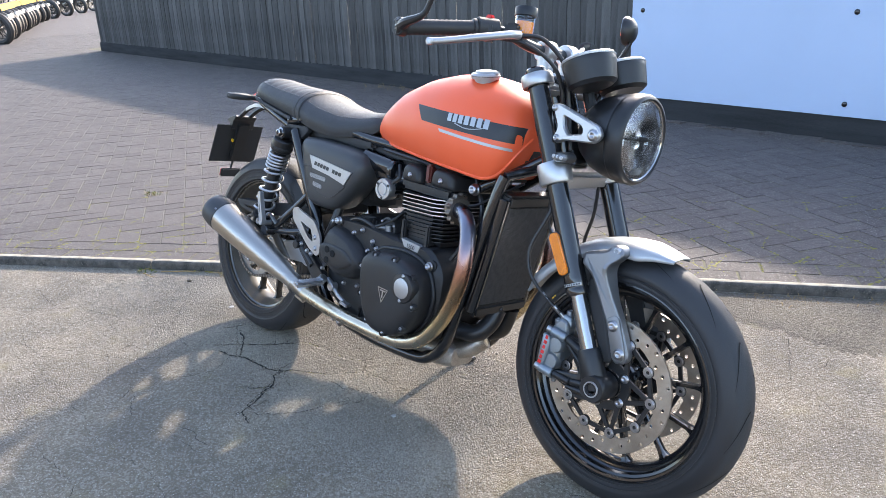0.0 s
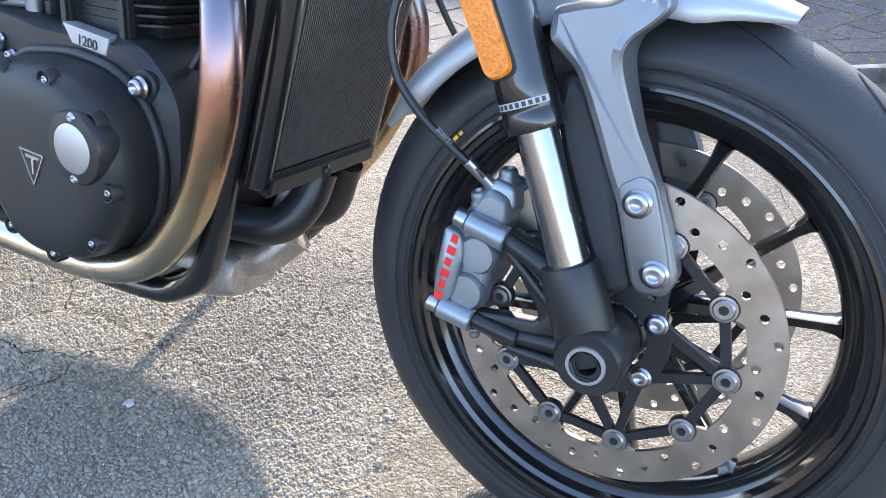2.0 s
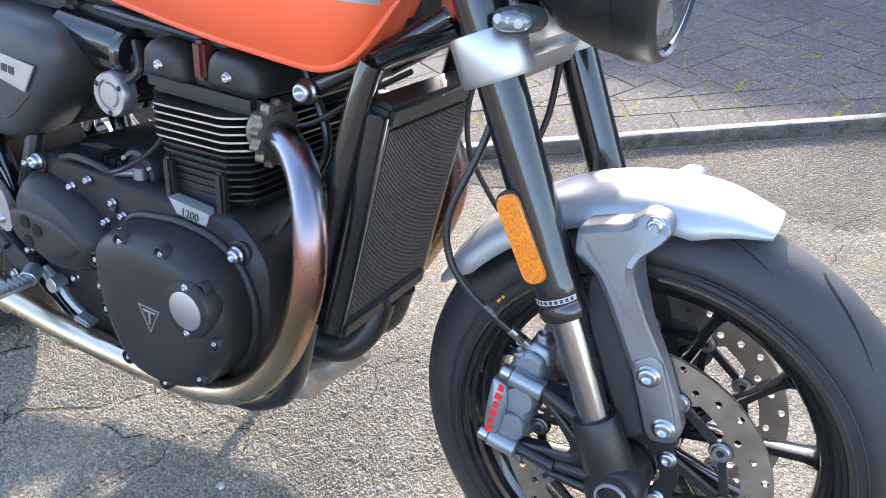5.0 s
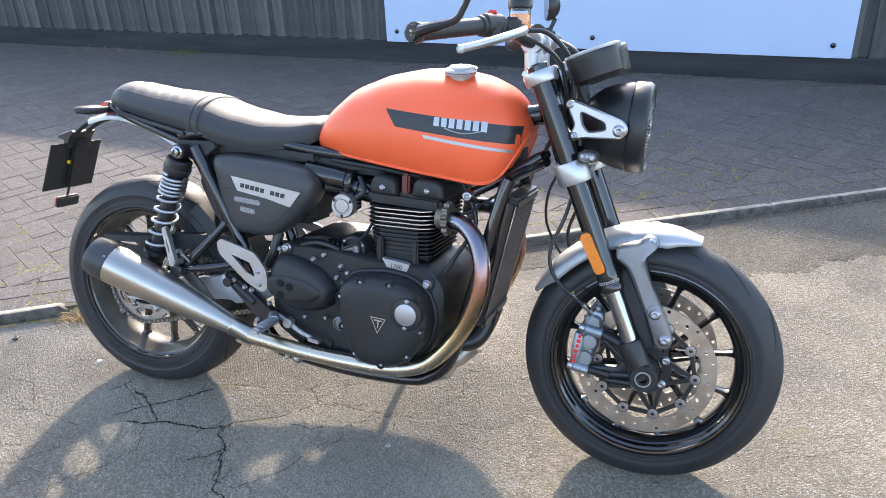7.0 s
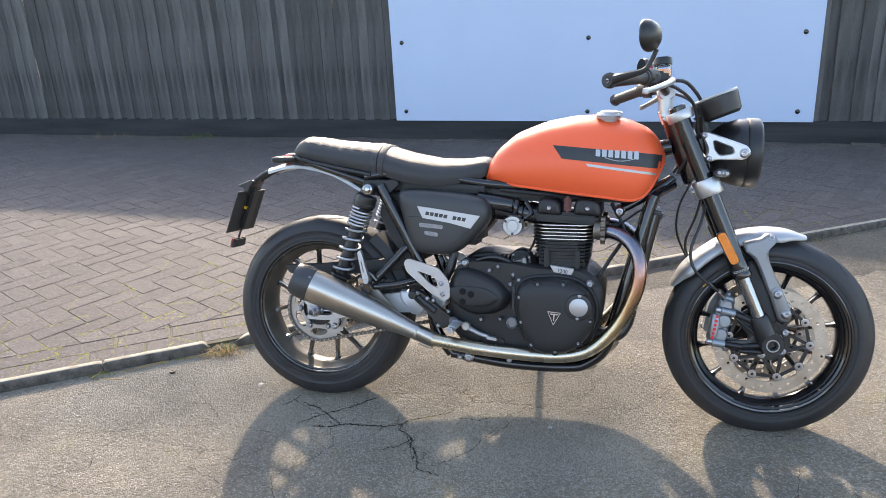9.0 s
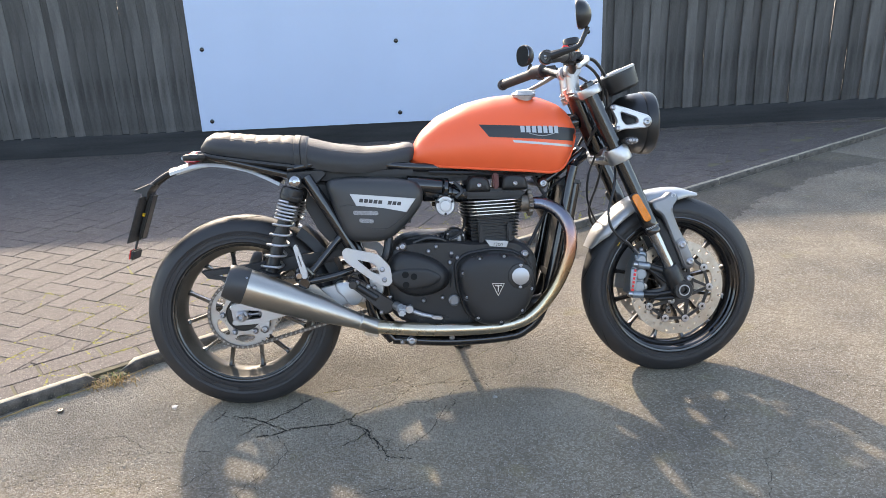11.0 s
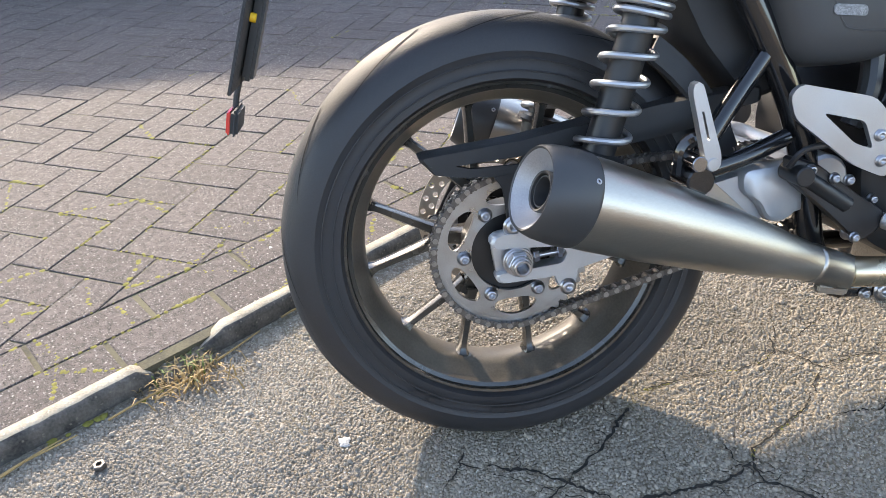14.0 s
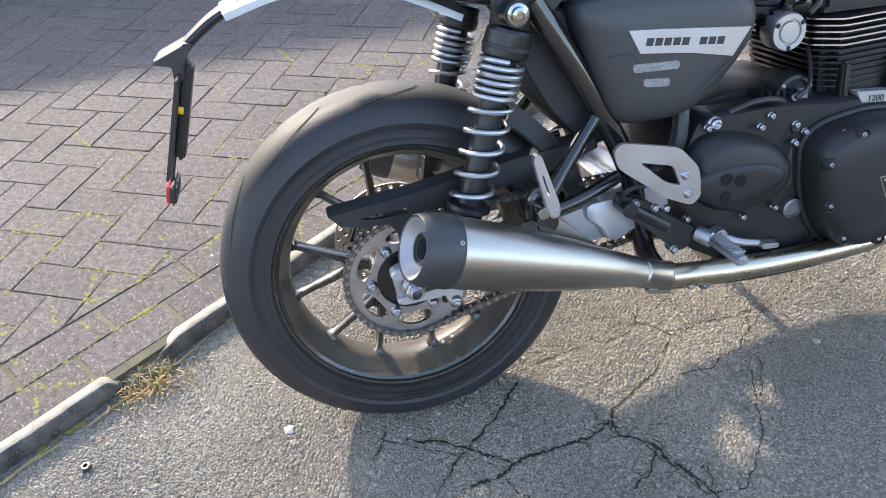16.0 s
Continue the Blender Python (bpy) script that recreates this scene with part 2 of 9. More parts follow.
def speckled(m, scale, color, share):
    """Adds scattered pale chips to a surface."""
    n, k = m.node_tree.nodes, m.node_tree.links
    b = n["Principled BSDF"]
    old = b.inputs["Base Color"].links[0].from_socket
    co = n.new("ShaderNodeTexCoord")
    vo = n.new("ShaderNodeTexVoronoi")
    vo.inputs["Scale"].default_value = scale
    k.new(co.outputs["Object"], vo.inputs["Vector"])
    sep = n.new("ShaderNodeSeparateColor")
    k.new(vo.outputs["Color"], sep.inputs[0])
    gt = n.new("ShaderNodeMath")
    gt.operation = "LESS_THAN"
    gt.inputs[1].default_value = share
    k.new(sep.outputs[0], gt.inputs[0])
    near = n.new("ShaderNodeMath")
    near.operation = "LESS_THAN"
    near.inputs[1].default_value = 0.42
    k.new(vo.outputs["Distance"], near.inputs[0])
    mul = n.new("ShaderNodeMath")
    mul.operation = "MULTIPLY"
    k.new(gt.outputs[0], mul.inputs[0])
    k.new(near.outputs[0], mul.inputs[1])
    mix = n.new("ShaderNodeMix")
    mix.data_type = "RGBA"
    mix.inputs[7].default_value = (*color, 1)
    k.new(mul.outputs[0], mix.inputs[0])
    k.new(old, mix.inputs[6])
    k.new(mix.outputs[2], b.inputs["Base Color"])
    return m


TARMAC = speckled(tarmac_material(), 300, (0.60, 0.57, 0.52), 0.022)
STONES = speckled(material("worn_tarmac_stones", (0.232, 0.202, 0.160), 0.88, 0.0, 0.3, 2.6, 0.9, 420, per_object=0.24, tint=(0.278, 0.244, 0.196)), 330, (0.50, 0.47, 0.42), 0.025)
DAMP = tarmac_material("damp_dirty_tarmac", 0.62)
BRICK = speckled(speckled(speckled(material("weathered_block", (0.060, 0.048, 0.043), 0.82, 0.0, 0.5, 75, 1.0, 420, per_object=0.16, tint=(0.084, 0.068, 0.061)), 260, (0.022, 0.018, 0.016), 0.30), 330, (0.21, 0.19, 0.18), 0.17), 210, (0.30, 0.28, 0.26), 0.05)
JOINT = material("joint_sand", (0.088, 0.076, 0.058), 0.95, 0.0, 0.5, 7, 0.5, 300, tint=(0.105, 0.094, 0.052))
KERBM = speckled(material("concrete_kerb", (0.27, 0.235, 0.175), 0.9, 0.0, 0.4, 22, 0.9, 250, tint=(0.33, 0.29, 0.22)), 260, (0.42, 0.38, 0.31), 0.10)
# kerb front: tar stain, plus the shade of its sunless side as colour
KERBFACE = speckled(material("tar_and_shade_concrete", (0.042, 0.039, 0.036), 0.85, 0.0, 0.6, 30, 0.9, 220, tint=(0.09, 0.08, 0.068)), 200, (0.14, 0.125, 0.10), 0.10)
FENCEM = material("black_stained_boards", (0.092, 0.091, 0.089), 0.95, 0.0, 0.45, 5, 0.4, 120, per_object=0.25, stretch=(4, 4, 0.5), specular=0.06)
PLINTHM = material("dark_stained_plinth", (0.038, 0.040, 0.042), 0.95, 0.0, 0.35, 4, 0.3, 150, stretch=(0.4, 4, 4), specular=0.06)
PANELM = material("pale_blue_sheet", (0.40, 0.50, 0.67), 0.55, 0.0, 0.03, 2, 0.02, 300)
SOIL = speckled(material("crumbly_soil", (0.075, 0.060, 0.042), 0.95, 0.0, 0.5, 60, 1.0, 260, tint=(0.14, 0.115, 0.08)), 220, (0.26, 0.235, 0.19), 0.16)
MOSS = material("moss", (0.175, 0.16, 0.028), 0.9, 0.0, 0.5, 60, 0.6, 300)
GRASSM = material("grass", (0.09, 0.12, 0.02), 0.7, 0.0, 0.4, 30)
STRAW = material("dry_straw", (0.33, 0.22, 0.09), 0.8, 0.0, 0.4, 30)


# ---- mesh helpers ----
def part(name, bm, mat_, parent=None, label="", smooth=35, loc=None):
    """Links a bmesh as ONE mesh object under a thing or under a part."""
    bmesh.ops.recalc_face_normals(bm, faces=bm.faces)
    me = bpy.data.meshes.new(name)
    if smooth:
        for f in bm.faces:
            f.smooth = True
        lim = radians(smooth)
        for e in bm.edges:
            if len(e.link_faces) == 2 and e.calc_face_angle(0) > lim:
                e.smooth = False
    bm.to_mesh(me)
    bm.free()
    for one in (mat_ if isinstance(mat_, (list, tuple)) else [mat_]):
        me.materials.append(one)
    ob = new(name, me)
    if parent is not None:
        ob.parent = parent
    if loc is not None:
        ob.matrix_basis = loc
    if label:
        ob["label"] = label
    return ob


def frame_of(a, b):
    """Origin at a, z axis towards b."""
    a, b = Vector(a), Vector(b)
    return Matrix.Translation(a) @ (b - a).to_track_quat("Z", "Y").to_matrix().to_4x4()


def add_lathe(bm, profile, m=Matrix(), seg=24, close=False):
    """A body of revolution about z of the profile (radius, height), placed by m."""
    rings = []
    for r, h in profile:
        if r < 1e-6:
            rings.append([bm.verts.new(m @ Vector((0, 0, h)))])
        else:
            rings.append([bm.verts.new(m @ Vector((r * math.cos(2 * math.pi * i / seg), r * math.sin(2 * math.pi * i / seg), h))) for i in range(seg)])
    pairs = list(zip(rings, rings[1:])) + ([(rings[-1], rings[0])] if close else [])
    for a, b in pairs:
        for i in range(seg):
            j = (i + 1) % seg
            if len(a) == 1 and len(b) == 1:
                continue
            if len(a) == 1:
                bm.faces.new((a[0], b[i], b[j]))
            elif len(b) == 1:
                bm.faces.new((a[i], b[0], a[j]))
            else:
                bm.faces.new((a[i], b[i], b[j], a[j]))
    return bm


def add_rod(bm, a, b, r, r2=None, seg=16, edge=0.0):
    """A round rod with slightly broken ends."""
    a, b = Vector(a), Vector(b)
    h = (b - a).length
    r2 = r if r2 is None else r2
    c = min(edge or min(r, r2) * 0.12, h * 0.3)
    return add_lathe(bm, [(0, 0), (r - c, 0), (r, c), (r2, h - c), (r2 - c, h), (0, h)], frame_of(a, b), seg)


def spline(points, n):
    """Points on a smooth curve through the given ones, about n in all."""
    p = [Vector(q) for q in points]
    if len(p) == 2:
        return [p[0].lerp(p[1], i / (n - 1)) for i in range(n)]
    lengths = [max((b - a).length, 1e-6) for a, b in zip(p, p[1:])]
    total = sum(lengths)
    out = []
    for i in range(len(p) - 1):
        p0 = p[i - 1] if i else p[0] * 2 - p[1]
        p3 = p[i + 2] if i + 2 < len(p) else p[-1] * 2 - p[-2]
        k = max(2, round(n * lengths[i] / total))
        for j in range(k):
            t = j / k
            t2, t3 = t * t, t * t * t
            out.append(0.5 * (2 * p[i] + (p[i + 1] - p0) * t + (2 * p0 - 5 * p[i] + 4 * p[i + 1] - p3) * t2 + (3 * p[i] - p0 - 3 * p[i + 1] + p3) * t3))
    out.append(p[-1])
    return out


def add_tube(bm, points, r, n=40, seg=12, caps=True, raw=False):
    """A pipe along a smooth curve; r is a radius or a list of radii along it."""
    path = [Vector(q) for q in points] if raw else spline(points, n)
    rings, up = [], None
    for i, q in enumerate(path):
        d = (path[min(i + 1, len(path) - 1)] - path[max(i - 1, 0)]).normalized()
        if up is None:
            up = d.orthogonal().normalized()
        up = (up - d * up.dot(d)).normalized()
        side = d.cross(up)
        if isinstance(r, (list, tuple)):
            f = i / (len(path) - 1) * (len(r) - 1)
            k = min(int(f), len(r) - 2)
            rad = r[k] + (r[k + 1] - r[k]) * (f - k)
        else:
            rad = r
        rings.append([bm.verts.new(q + (up * math.cos(2 * math.pi * j / seg) + side * math.sin(2 * math.pi * j / seg)) * rad) for j in range(seg)])
    for a, b in zip(rings, rings[1:]):
        for j in range(seg):
            bm.faces.new((a[j], a[(j + 1) % seg], b[(j + 1) % seg], b[j]))
    if caps:
        bm.faces.new(rings[0][::-1])
        bm.faces.new(rings[-1])
    return bm


def rounded(points, r=0.01, k=4):
    """A closed outline with rounded corners."""
    out, n = [], len(points)
    for i in range(n):
        a, b, c = (Vector((*points[(i + d) % n], 0)) for d in (-1, 0, 1))
        u, v = a - b, c - b
        d = min(r, u.length * 0.45, v.length * 0.45)
        p, q = b + u.normalized() * d, b + v.normalized() * d
        for j in range(k + 1):
            t = j / k
            w = p * (1 - t) ** 2 + b * 2 * t * (1 - t) + q * t * t
            out.append((w.x, w.y))
    return out


def add_stack(bm, outline, levels, axis="y", centre=None):
    """A solid of one outline (x, z) at levels of (y, scale): a plate with rounded or domed faces. axis y: the levels run along y."""
    n = len(outline)
    cx, cz = centre or (sum(p[0] for p in outline) / n, sum(p[1] for p in outline) / n)
    rings = []
    for y, s in levels:
        ring = []
        for px, pz in outline:
            x, z = cx + (px - cx) * s, cz + (pz - cz) * s
            ring.append(bm.verts.new((x, y, z) if axis == "y" else ((y, x, z) if axis == "x" else (x, z, y))))
        rings.append(ring)
    for a, b in zip(rings, rings[1:]):
        for j in range(n):
            bm.faces.new((a[j], a[(j + 1) % n], b[(j + 1) % n], b[j]))
    bm.faces.new(rings[0][::-1])
    bm.faces.new(rings[-1])
    return bm


def add_plate(bm, outline, y0, y1, soft=0.002, axis="y", centre=None):
    """A flat plate with broken edges between two levels."""
    n = len(outline)
    cx, cz = centre or (sum(p[0] for p in outline) / n, sum(p[1] for p in outline) / n)
    size = max(0.01, sum(math.hypot(p[0] - cx, p[1] - cz) for p in outline) / n)
    s = 1 - soft / size
    d = soft if y1 > y0 else -soft
    return add_stack(bm, outline, [(y0, s), (y0 + d, 1), (y1 - d, 1), (y1, s)], axis, (cx, cz))


def add_ring_plate(bm, outer, inner, y0, y1):
    """A plate with a hole; both outlines (x, z) have the same count."""
    n = len(outer)
    r = [[bm.verts.new((x, y, z)) for x, z in o] for o in (outer, inner) for y in (y0, y1)]
    for a, b in ((r[0], r[1]), (r[1], r[3]), (r[3], r[2]), (r[2], r[0])):
        for j in range(n):
            bm.faces.new((a[j], a[(j + 1) % n], b[(j + 1) % n], b[j]))
    return bm


def add_box(bm, centre, size, rot=(0, 0, 0), bevel=0.004):
    b2 = bmesh.new()
    bmesh.ops.create_cube(b2, size=1)
    bmesh.ops.scale(b2, vec=size, verts=b2.verts)
    if bevel:
        bmesh.ops.bevel(b2, geom=b2.edges[:], offset=bevel, segments=2, affect="EDGES")
    b2.transform(pose(*centre, *rot))
    me = bpy.data.meshes.new("scratch")
    b2.to_mesh(me)
    b2.free()
    bm.from_mesh(me)
    bpy.data.meshes.remove(me)
    return bm


def circle(cx, cz, r, n=32, turn=0.0):
    return [(cx + r * math.cos(turn + 2 * math.pi * i / n), cz + r * math.sin(turn + 2 * math.pi * i / n)) for i in range(n)]


def resample(points, n):
    """n points evenly along a closed outline."""
    p = [Vector((*q, 0)) for q in points]
    p.append(p[0])
    seg = [(b - a).length for a, b in zip(p, p[1:])]
    total, out, i, done = sum(seg), [], 0, 0.0
    for j in range(n):
        want = total * j / n
        while done + seg[i] < want:
            done += seg[i]
            i += 1
        q = p[i].lerp(p[i + 1], (want - done) / max(seg[i], 1e-9))
        out.append((q.x, q.y))
    return out


BOLTS = {}


def bolt(parent, at, toward, r=0.006, h=0.005, mat_=None, label=""):
    """A socket-headed bolt: a flanged head with a recess."""
    key = (round(r, 4), round(h, 4), (mat_ or BOLT).name)
    if key not in BOLTS:
        bm = bmesh.new()
        add_lathe(bm, [(0, 0), (r * 1.22, 0), (r * 1.25, h * 0.12), (r * 1.22, h * 0.25), (r, h * 0.32), (r * 0.99, h * 0.6), (r * 0.92, h * 0.82), (r * 0.78, h * 0.95), (r * 0.56, h), (r * 0.5, h * 0.97), (r * 0.46, h * 0.45), (0, h * 0.4)], seg=20)
        bmesh.ops.recalc_face_normals(bm, faces=bm.faces)
        me = bpy.data.meshes.new("bolt")
        bm.to_mesh(me)
        bm.free()
        me.materials.append(mat_ or BOLT)
        me.shade_smooth()
        BOLTS[key] = me
    ob = new("bolt", BOLTS[key])
    ob.parent = parent
    ob.matrix_basis = frame_of(at, Vector(at) + Vector(toward))
    return ob


def inset(outline, d):
    """The outline moved inwards by d."""
    n = len(outline)
    area = sum(outline[i][0] * outline[(i + 1) % n][1] - outline[(i + 1) % n][0] * outline[i][1] for i in range(n))
    sg = 1 if area > 0 else -1
    out = []
    for i in range(n):
        a, b, c = (Vector(outline[(i + q) % n]) for q in (-1, 0, 1))
        u, v = (b - a), (c - b)
        u = u.normalized() if u.length > 1e-7 else v.normalized()
        v = v.normalized() if v.length > 1e-7 else u
        t = (u + v)
        t = t.normalized() if t.length > 1e-6 else u
        nrm = Vector((-t.y, t.x)) * sg
        out.append((b.x + nrm.x * d, b.y + nrm.y * d))
    return out


def add_casting(bm, outline, y0, y1, d, rise=None):
    """A thick plate (x, z) from y0 to its outer face y1, with a wide chamfer d round the outer face."""
    sg = 1 if y1 > y0 else -1
    rise = d if rise is None else rise
    rings = [(outline, y0), (outline, y1 - sg * rise), (inset(outline, d * 0.25), y1 - sg * rise * 0.45), (inset(outline, d), y1)]
    rows = [[bm.verts.new((x, y, z)) for x, z in o] for o, y in rings]
    n = len(outline)
    for a, b in zip(rows, rows[1:]):
        for j in range(n):
            bm.faces.new((a[j], a[(j + 1) % n], b[(j + 1) % n], b[j]))
    bm.faces.new(rows[0][::-1])
    bm.faces.new(rows[-1])
    return bm


def add_bar(bm, p, q, w0, w1, y0, y1):
    """A flat bar in the xz plane from p to q, w0 and w1 wide at its ends."""
    p, q = Vector(p), Vector(q)
    t = (q - p).normalized()
    s = Vector((-t.y, t.x))
    o = [p + s * (w0 / 2), p - s * (w0 / 2), q - s * (w1 / 2), q + s * (w1 / 2)]
    return add_plate(bm, [(a.x, a.y) for a in o], y0, y1, 0.0012)


# ---- the setting ----
KERB_DIR = Vector((math.cos(radians(33.3)), math.sin(radians(33.3)), 0))
KERB_ACROSS = Vector((-KERB_DIR.y, KERB_DIR.x, 0))
KERB_AT = Vector((-0.583, 0.165, 0))
FENCE_Y = 4.0
FENCE_TOP = 1.40
FENCE_TURN = Matrix.Translation((0.66, 4.02, 0)) @ Matrix.Rotation(radians(-3.1), 4, "Z") @ Matrix.Translation((-0.66, -4.0, 0))


def build_ground():
    bm = bmesh.new()
    xs = [-900, -200, -60, -30, -15, -8] + [-5 + 0.25 * i for i in range(41)] + [8, 15, 30, 60, 200, 900]
    ys = [-900, -200, -60, -30, -12, -6] + [-3 + 0.25 * i for i in range(29)] + [8, 15, 30, 60, 200, 900]
    grid = [[bm.verts.new((x, y, 0.004 * noise.noise(Vector((x * 0.9, y * 0.9, 3))) if abs(x) < 5 and abs(y) < 4 else 0)) for x in xs] for y in ys]
    for a, b in zip(grid, grid[1:]):
        for i in range(len(xs) - 1):
            bm.faces.new((a[i], a[i + 1], b[i + 1], b[i]))
    return tagged(part("ground", bm, TARMAC), "cracked weathered grey tarmac with exposed aggregate", "tarmac", kind="structure")


ground = build_ground()


def along(s, d, z=0.0):
    """A place s metres along the kerb's front edge and d metres behind it."""
    return KERB_AT + KERB_DIR * s + KERB_ACROSS * (d - 0.036 * max(0, s - 1.2)) + Vector((0, 0, z))


def build_paving_bed():
    """The sand bed under the blocks, from the kerb to the fence."""
    bm = bmesh.new()
    a, k, b = along(-26, 0.03), along(1.2, 0.03), along(6.2, 0.03)
    pts = [(a.x, a.y), (k.x, k.y), (b.x, b.y), (9, b.y), (9, 4.6), (-13.4, 5.4), (-13.4, 30), (-40, 30), (-40, a.y)]
    top = [bm.verts.new((x, y, 0.0281)) for x, y in pts]
    low = [bm.verts.new((x, y, -0.05)) for x, y in pts]
    bm.faces.new(top)
    bm.faces.new(low[::-1])
    for i in range(len(pts)):
        bm.faces.new((top[i], low[i], low[(i + 1) % len(pts)], top[(i + 1) % len(pts)]))
    return tagged(part("pavement", bm, JOINT, smooth=0), "herringbone block paving with mossy sand joints", "paving", kind="structure")


pavement = build_paving_bed()


def build_far_paving():
    """The paving's far end, where single blocks can no longer be told apart."""
    bm = bmesh.new()
    add_box(bm, (-29.5, 10, 0.014), (21, 38, 0.030), bevel=0)
    ob = part("paving_far", bm, BRICK, pavement, smooth=0)
    ob["kind"] = "stuff"


build_far_paving()


def build_kerb():
    root = tagged(new("kerb"), "low weathered concrete edging kerb, broken in places", "kerb", kind="structure")
    # the gap at the broken place lies between the two stones that end and begin here
    ends = [(0.005 - 0.915 * i, 0.005 - 0.915 * (i - 1)) for i in range(13, 0, -1)] + [(0.082 + 0.915 * i, 0.082 + 0.915 * (i + 1)) for i in range(7)]
    ends[12] = (-0.395, 0.005)
    ends[11] = (-1.31, -0.395)
    ends[10] = (-2.225, -1.31)
    for s, e in ends:
        bm = bmesh.new()
        n = 46
        prof = [(0.014, -0.04), (0.013, 0.010), (0.014, 0.026), (0.016, 0.034), (0.022, 0.0385), (0.030, 0.040), (0.046, 0.0395), (0.050, 0.036), (0.05, -0.04)]
        rings = []
        for i in range(n + 1):
            t = s + (e - s - 0.005) * i / n
            near = min(i, n - i)
            wear = 0.0035 * noise.noise(Vector((t * 9, 1, 0))) + 0.0020 * noise.noise(Vector((t * 45, 2, 0)))
            broken = near < 3 and (abs(s - 0.082) < 0.001 and i < 4 or abs(e - 0.005) < 0.001 and i > n - 4)
            bite = (3 - near) * 0.007 if broken else (0.004 if near == 0 else 0.0)
            skew = 0.030 * max(0, 1 - near / 4) if abs(s - 0.082) < 0.001 and i < 4 else 0.0
            rings.append([bm.verts.new(along(t + skew * (d - 0.014) / 0.036 + 0.004 * noise.noise(Vector((d * 300, z * 300, s))) * (near == 0), d + (wear if d < 0.03 else 0), z - ((abs(wear) * 0.6 + bite) if z > 0.02 else 0))) for d, z in prof])
        for a, b in zip(rings, rings[1:]):
            for j in range(len(prof) - 1):
                f = bm.faces.new((a[j], a[j + 1], b[j + 1], b[j]))
                # front faces get the darker concrete, shade painted in with the tar
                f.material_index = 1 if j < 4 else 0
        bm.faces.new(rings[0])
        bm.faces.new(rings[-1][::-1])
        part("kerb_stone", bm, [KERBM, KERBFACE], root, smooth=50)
    return root


kerb = build_kerb()


def build_kerb_dirt():
    """Soil and crumbs that fill the broken place."""
    bm = bmesh.new()
    rows = []
    for i in range(15):
        s = -0.012 + 0.125 * i / 14
        row = []
        for j in range(11):
            d = -0.030 + 0.085 * j / 10
            lift = min(1, i / 3, (14 - i) / 3) * min(1, j / 4)
            z = -0.003 + 0.026 * lift * (1 + 0.5 * noise.noise(Vector((s * 60, d * 60, 7)))) * (0.45 + 0.55 * j / 10)
            row.append(bm.verts.new(along(s, d, z)))
        rows.append(row)
    for a, b in zip(rows, rows[1:]):
        for j in range(10):
            bm.faces.new((a[j], a[j + 1], b[j + 1], b[j]))
    return tagged(part("soil", bm, SOIL, None, smooth=60), "dark crumbly soil in the broken kerb", "soil", kind="stuff")


build_kerb_dirt()


def build_fence():
    root = tagged(new("fence"), "tall close-boarded fence stained black with a plinth board", "fence", kind="structure")
    rnd = random.Random(4)
    meshes = []
    for k in range(4):
        bm = bmesh.new()
        w = 0.084
        h = FENCE_TOP - 0.18
        t0, t1 = 0.016, 0.007
        pts = [(-w / 2, 0), (-w / 2, -t0), (-w / 2 + 0.004, -t0 - 0.003), (w / 2 - 0.003, -t1 - 0.002), (w / 2, -t1), (w / 2, 0)]
        rows = []
        for i in range(7):
            z = 0.18 + h * i / 6
            bow = 0.0025 * math.sin(i * 1.3 + k)
            rows.append([bm.verts.new((x + bow, y, z)) for x, y in pts])
        for a, b in zip(rows, rows[1:]):
            for j in range(len(pts)):
                bm.faces.new((a[j], a[(j + 1) % len(pts)], b[(j + 1) % len(pts)], b[j]))
        bm.faces.new(rows[0])
        bm.faces.new(rows[-1][::-1])
        bmesh.ops.recalc_face_normals(bm, faces=bm.faces)
        me = bpy.data.meshes.new("board")
        bm.to_mesh(me)
        bm.free()
        me.materials.append(FENCEM)
        meshes.append(me)
    root.matrix_basis = FENCE_TURN
    x, count = -12.7, 0
    while x < 9.0:
        ob = new("board", meshes[rnd.randrange(4)])
        ob.parent = root
        ob.matrix_basis = pose(x, FENCE_Y + (0.012 if count % 2 else -0.006) + rnd.uniform(-0.003, 0.003), rnd.uniform(-0.006, 0.006), 0, rnd.uniform(-0.25, 0.25), rnd.uniform(-0.8, 0.8))
        x += 0.0745 + rnd.uniform(-0.004, 0.004)
        count += 1
    for z in (0.4, 1.1):
        bm = bmesh.new()
        add_box(bm, (-1.85, FENCE_Y + 0.032, z), (21.7, 0.05, 0.08))
        part("rail", bm, FENCEM, root)
    bm = bmesh.new()
    n = 60
    prof = [(0.02, 0.0), (-0.028, 0.0), (-0.030, 0.150), (-0.024, 0.172), (0.02, 0.178)]
    rows = [[bm.verts.new((-12.8 + 21.8 * i / n, FENCE_Y + y, 0.02 + z * (1 + 0.03 * noise.noise(Vector((i * 0.4, 0, 0)))))) for y, z in prof] for i in range(n + 1)]
    for a, b in zip(rows, rows[1:]):
        for j in range(len(prof)):
            bm.faces.new((a[j], a[(j + 1) % len(prof)], b[(j + 1) % len(prof)], b[j]))
    bm.faces.new(rows[0])
    bm.faces.new(rows[-1][::-1])
    part("plinth_board", bm, PLINTHM, root, smooth=20)
    return root


fence = build_fence()


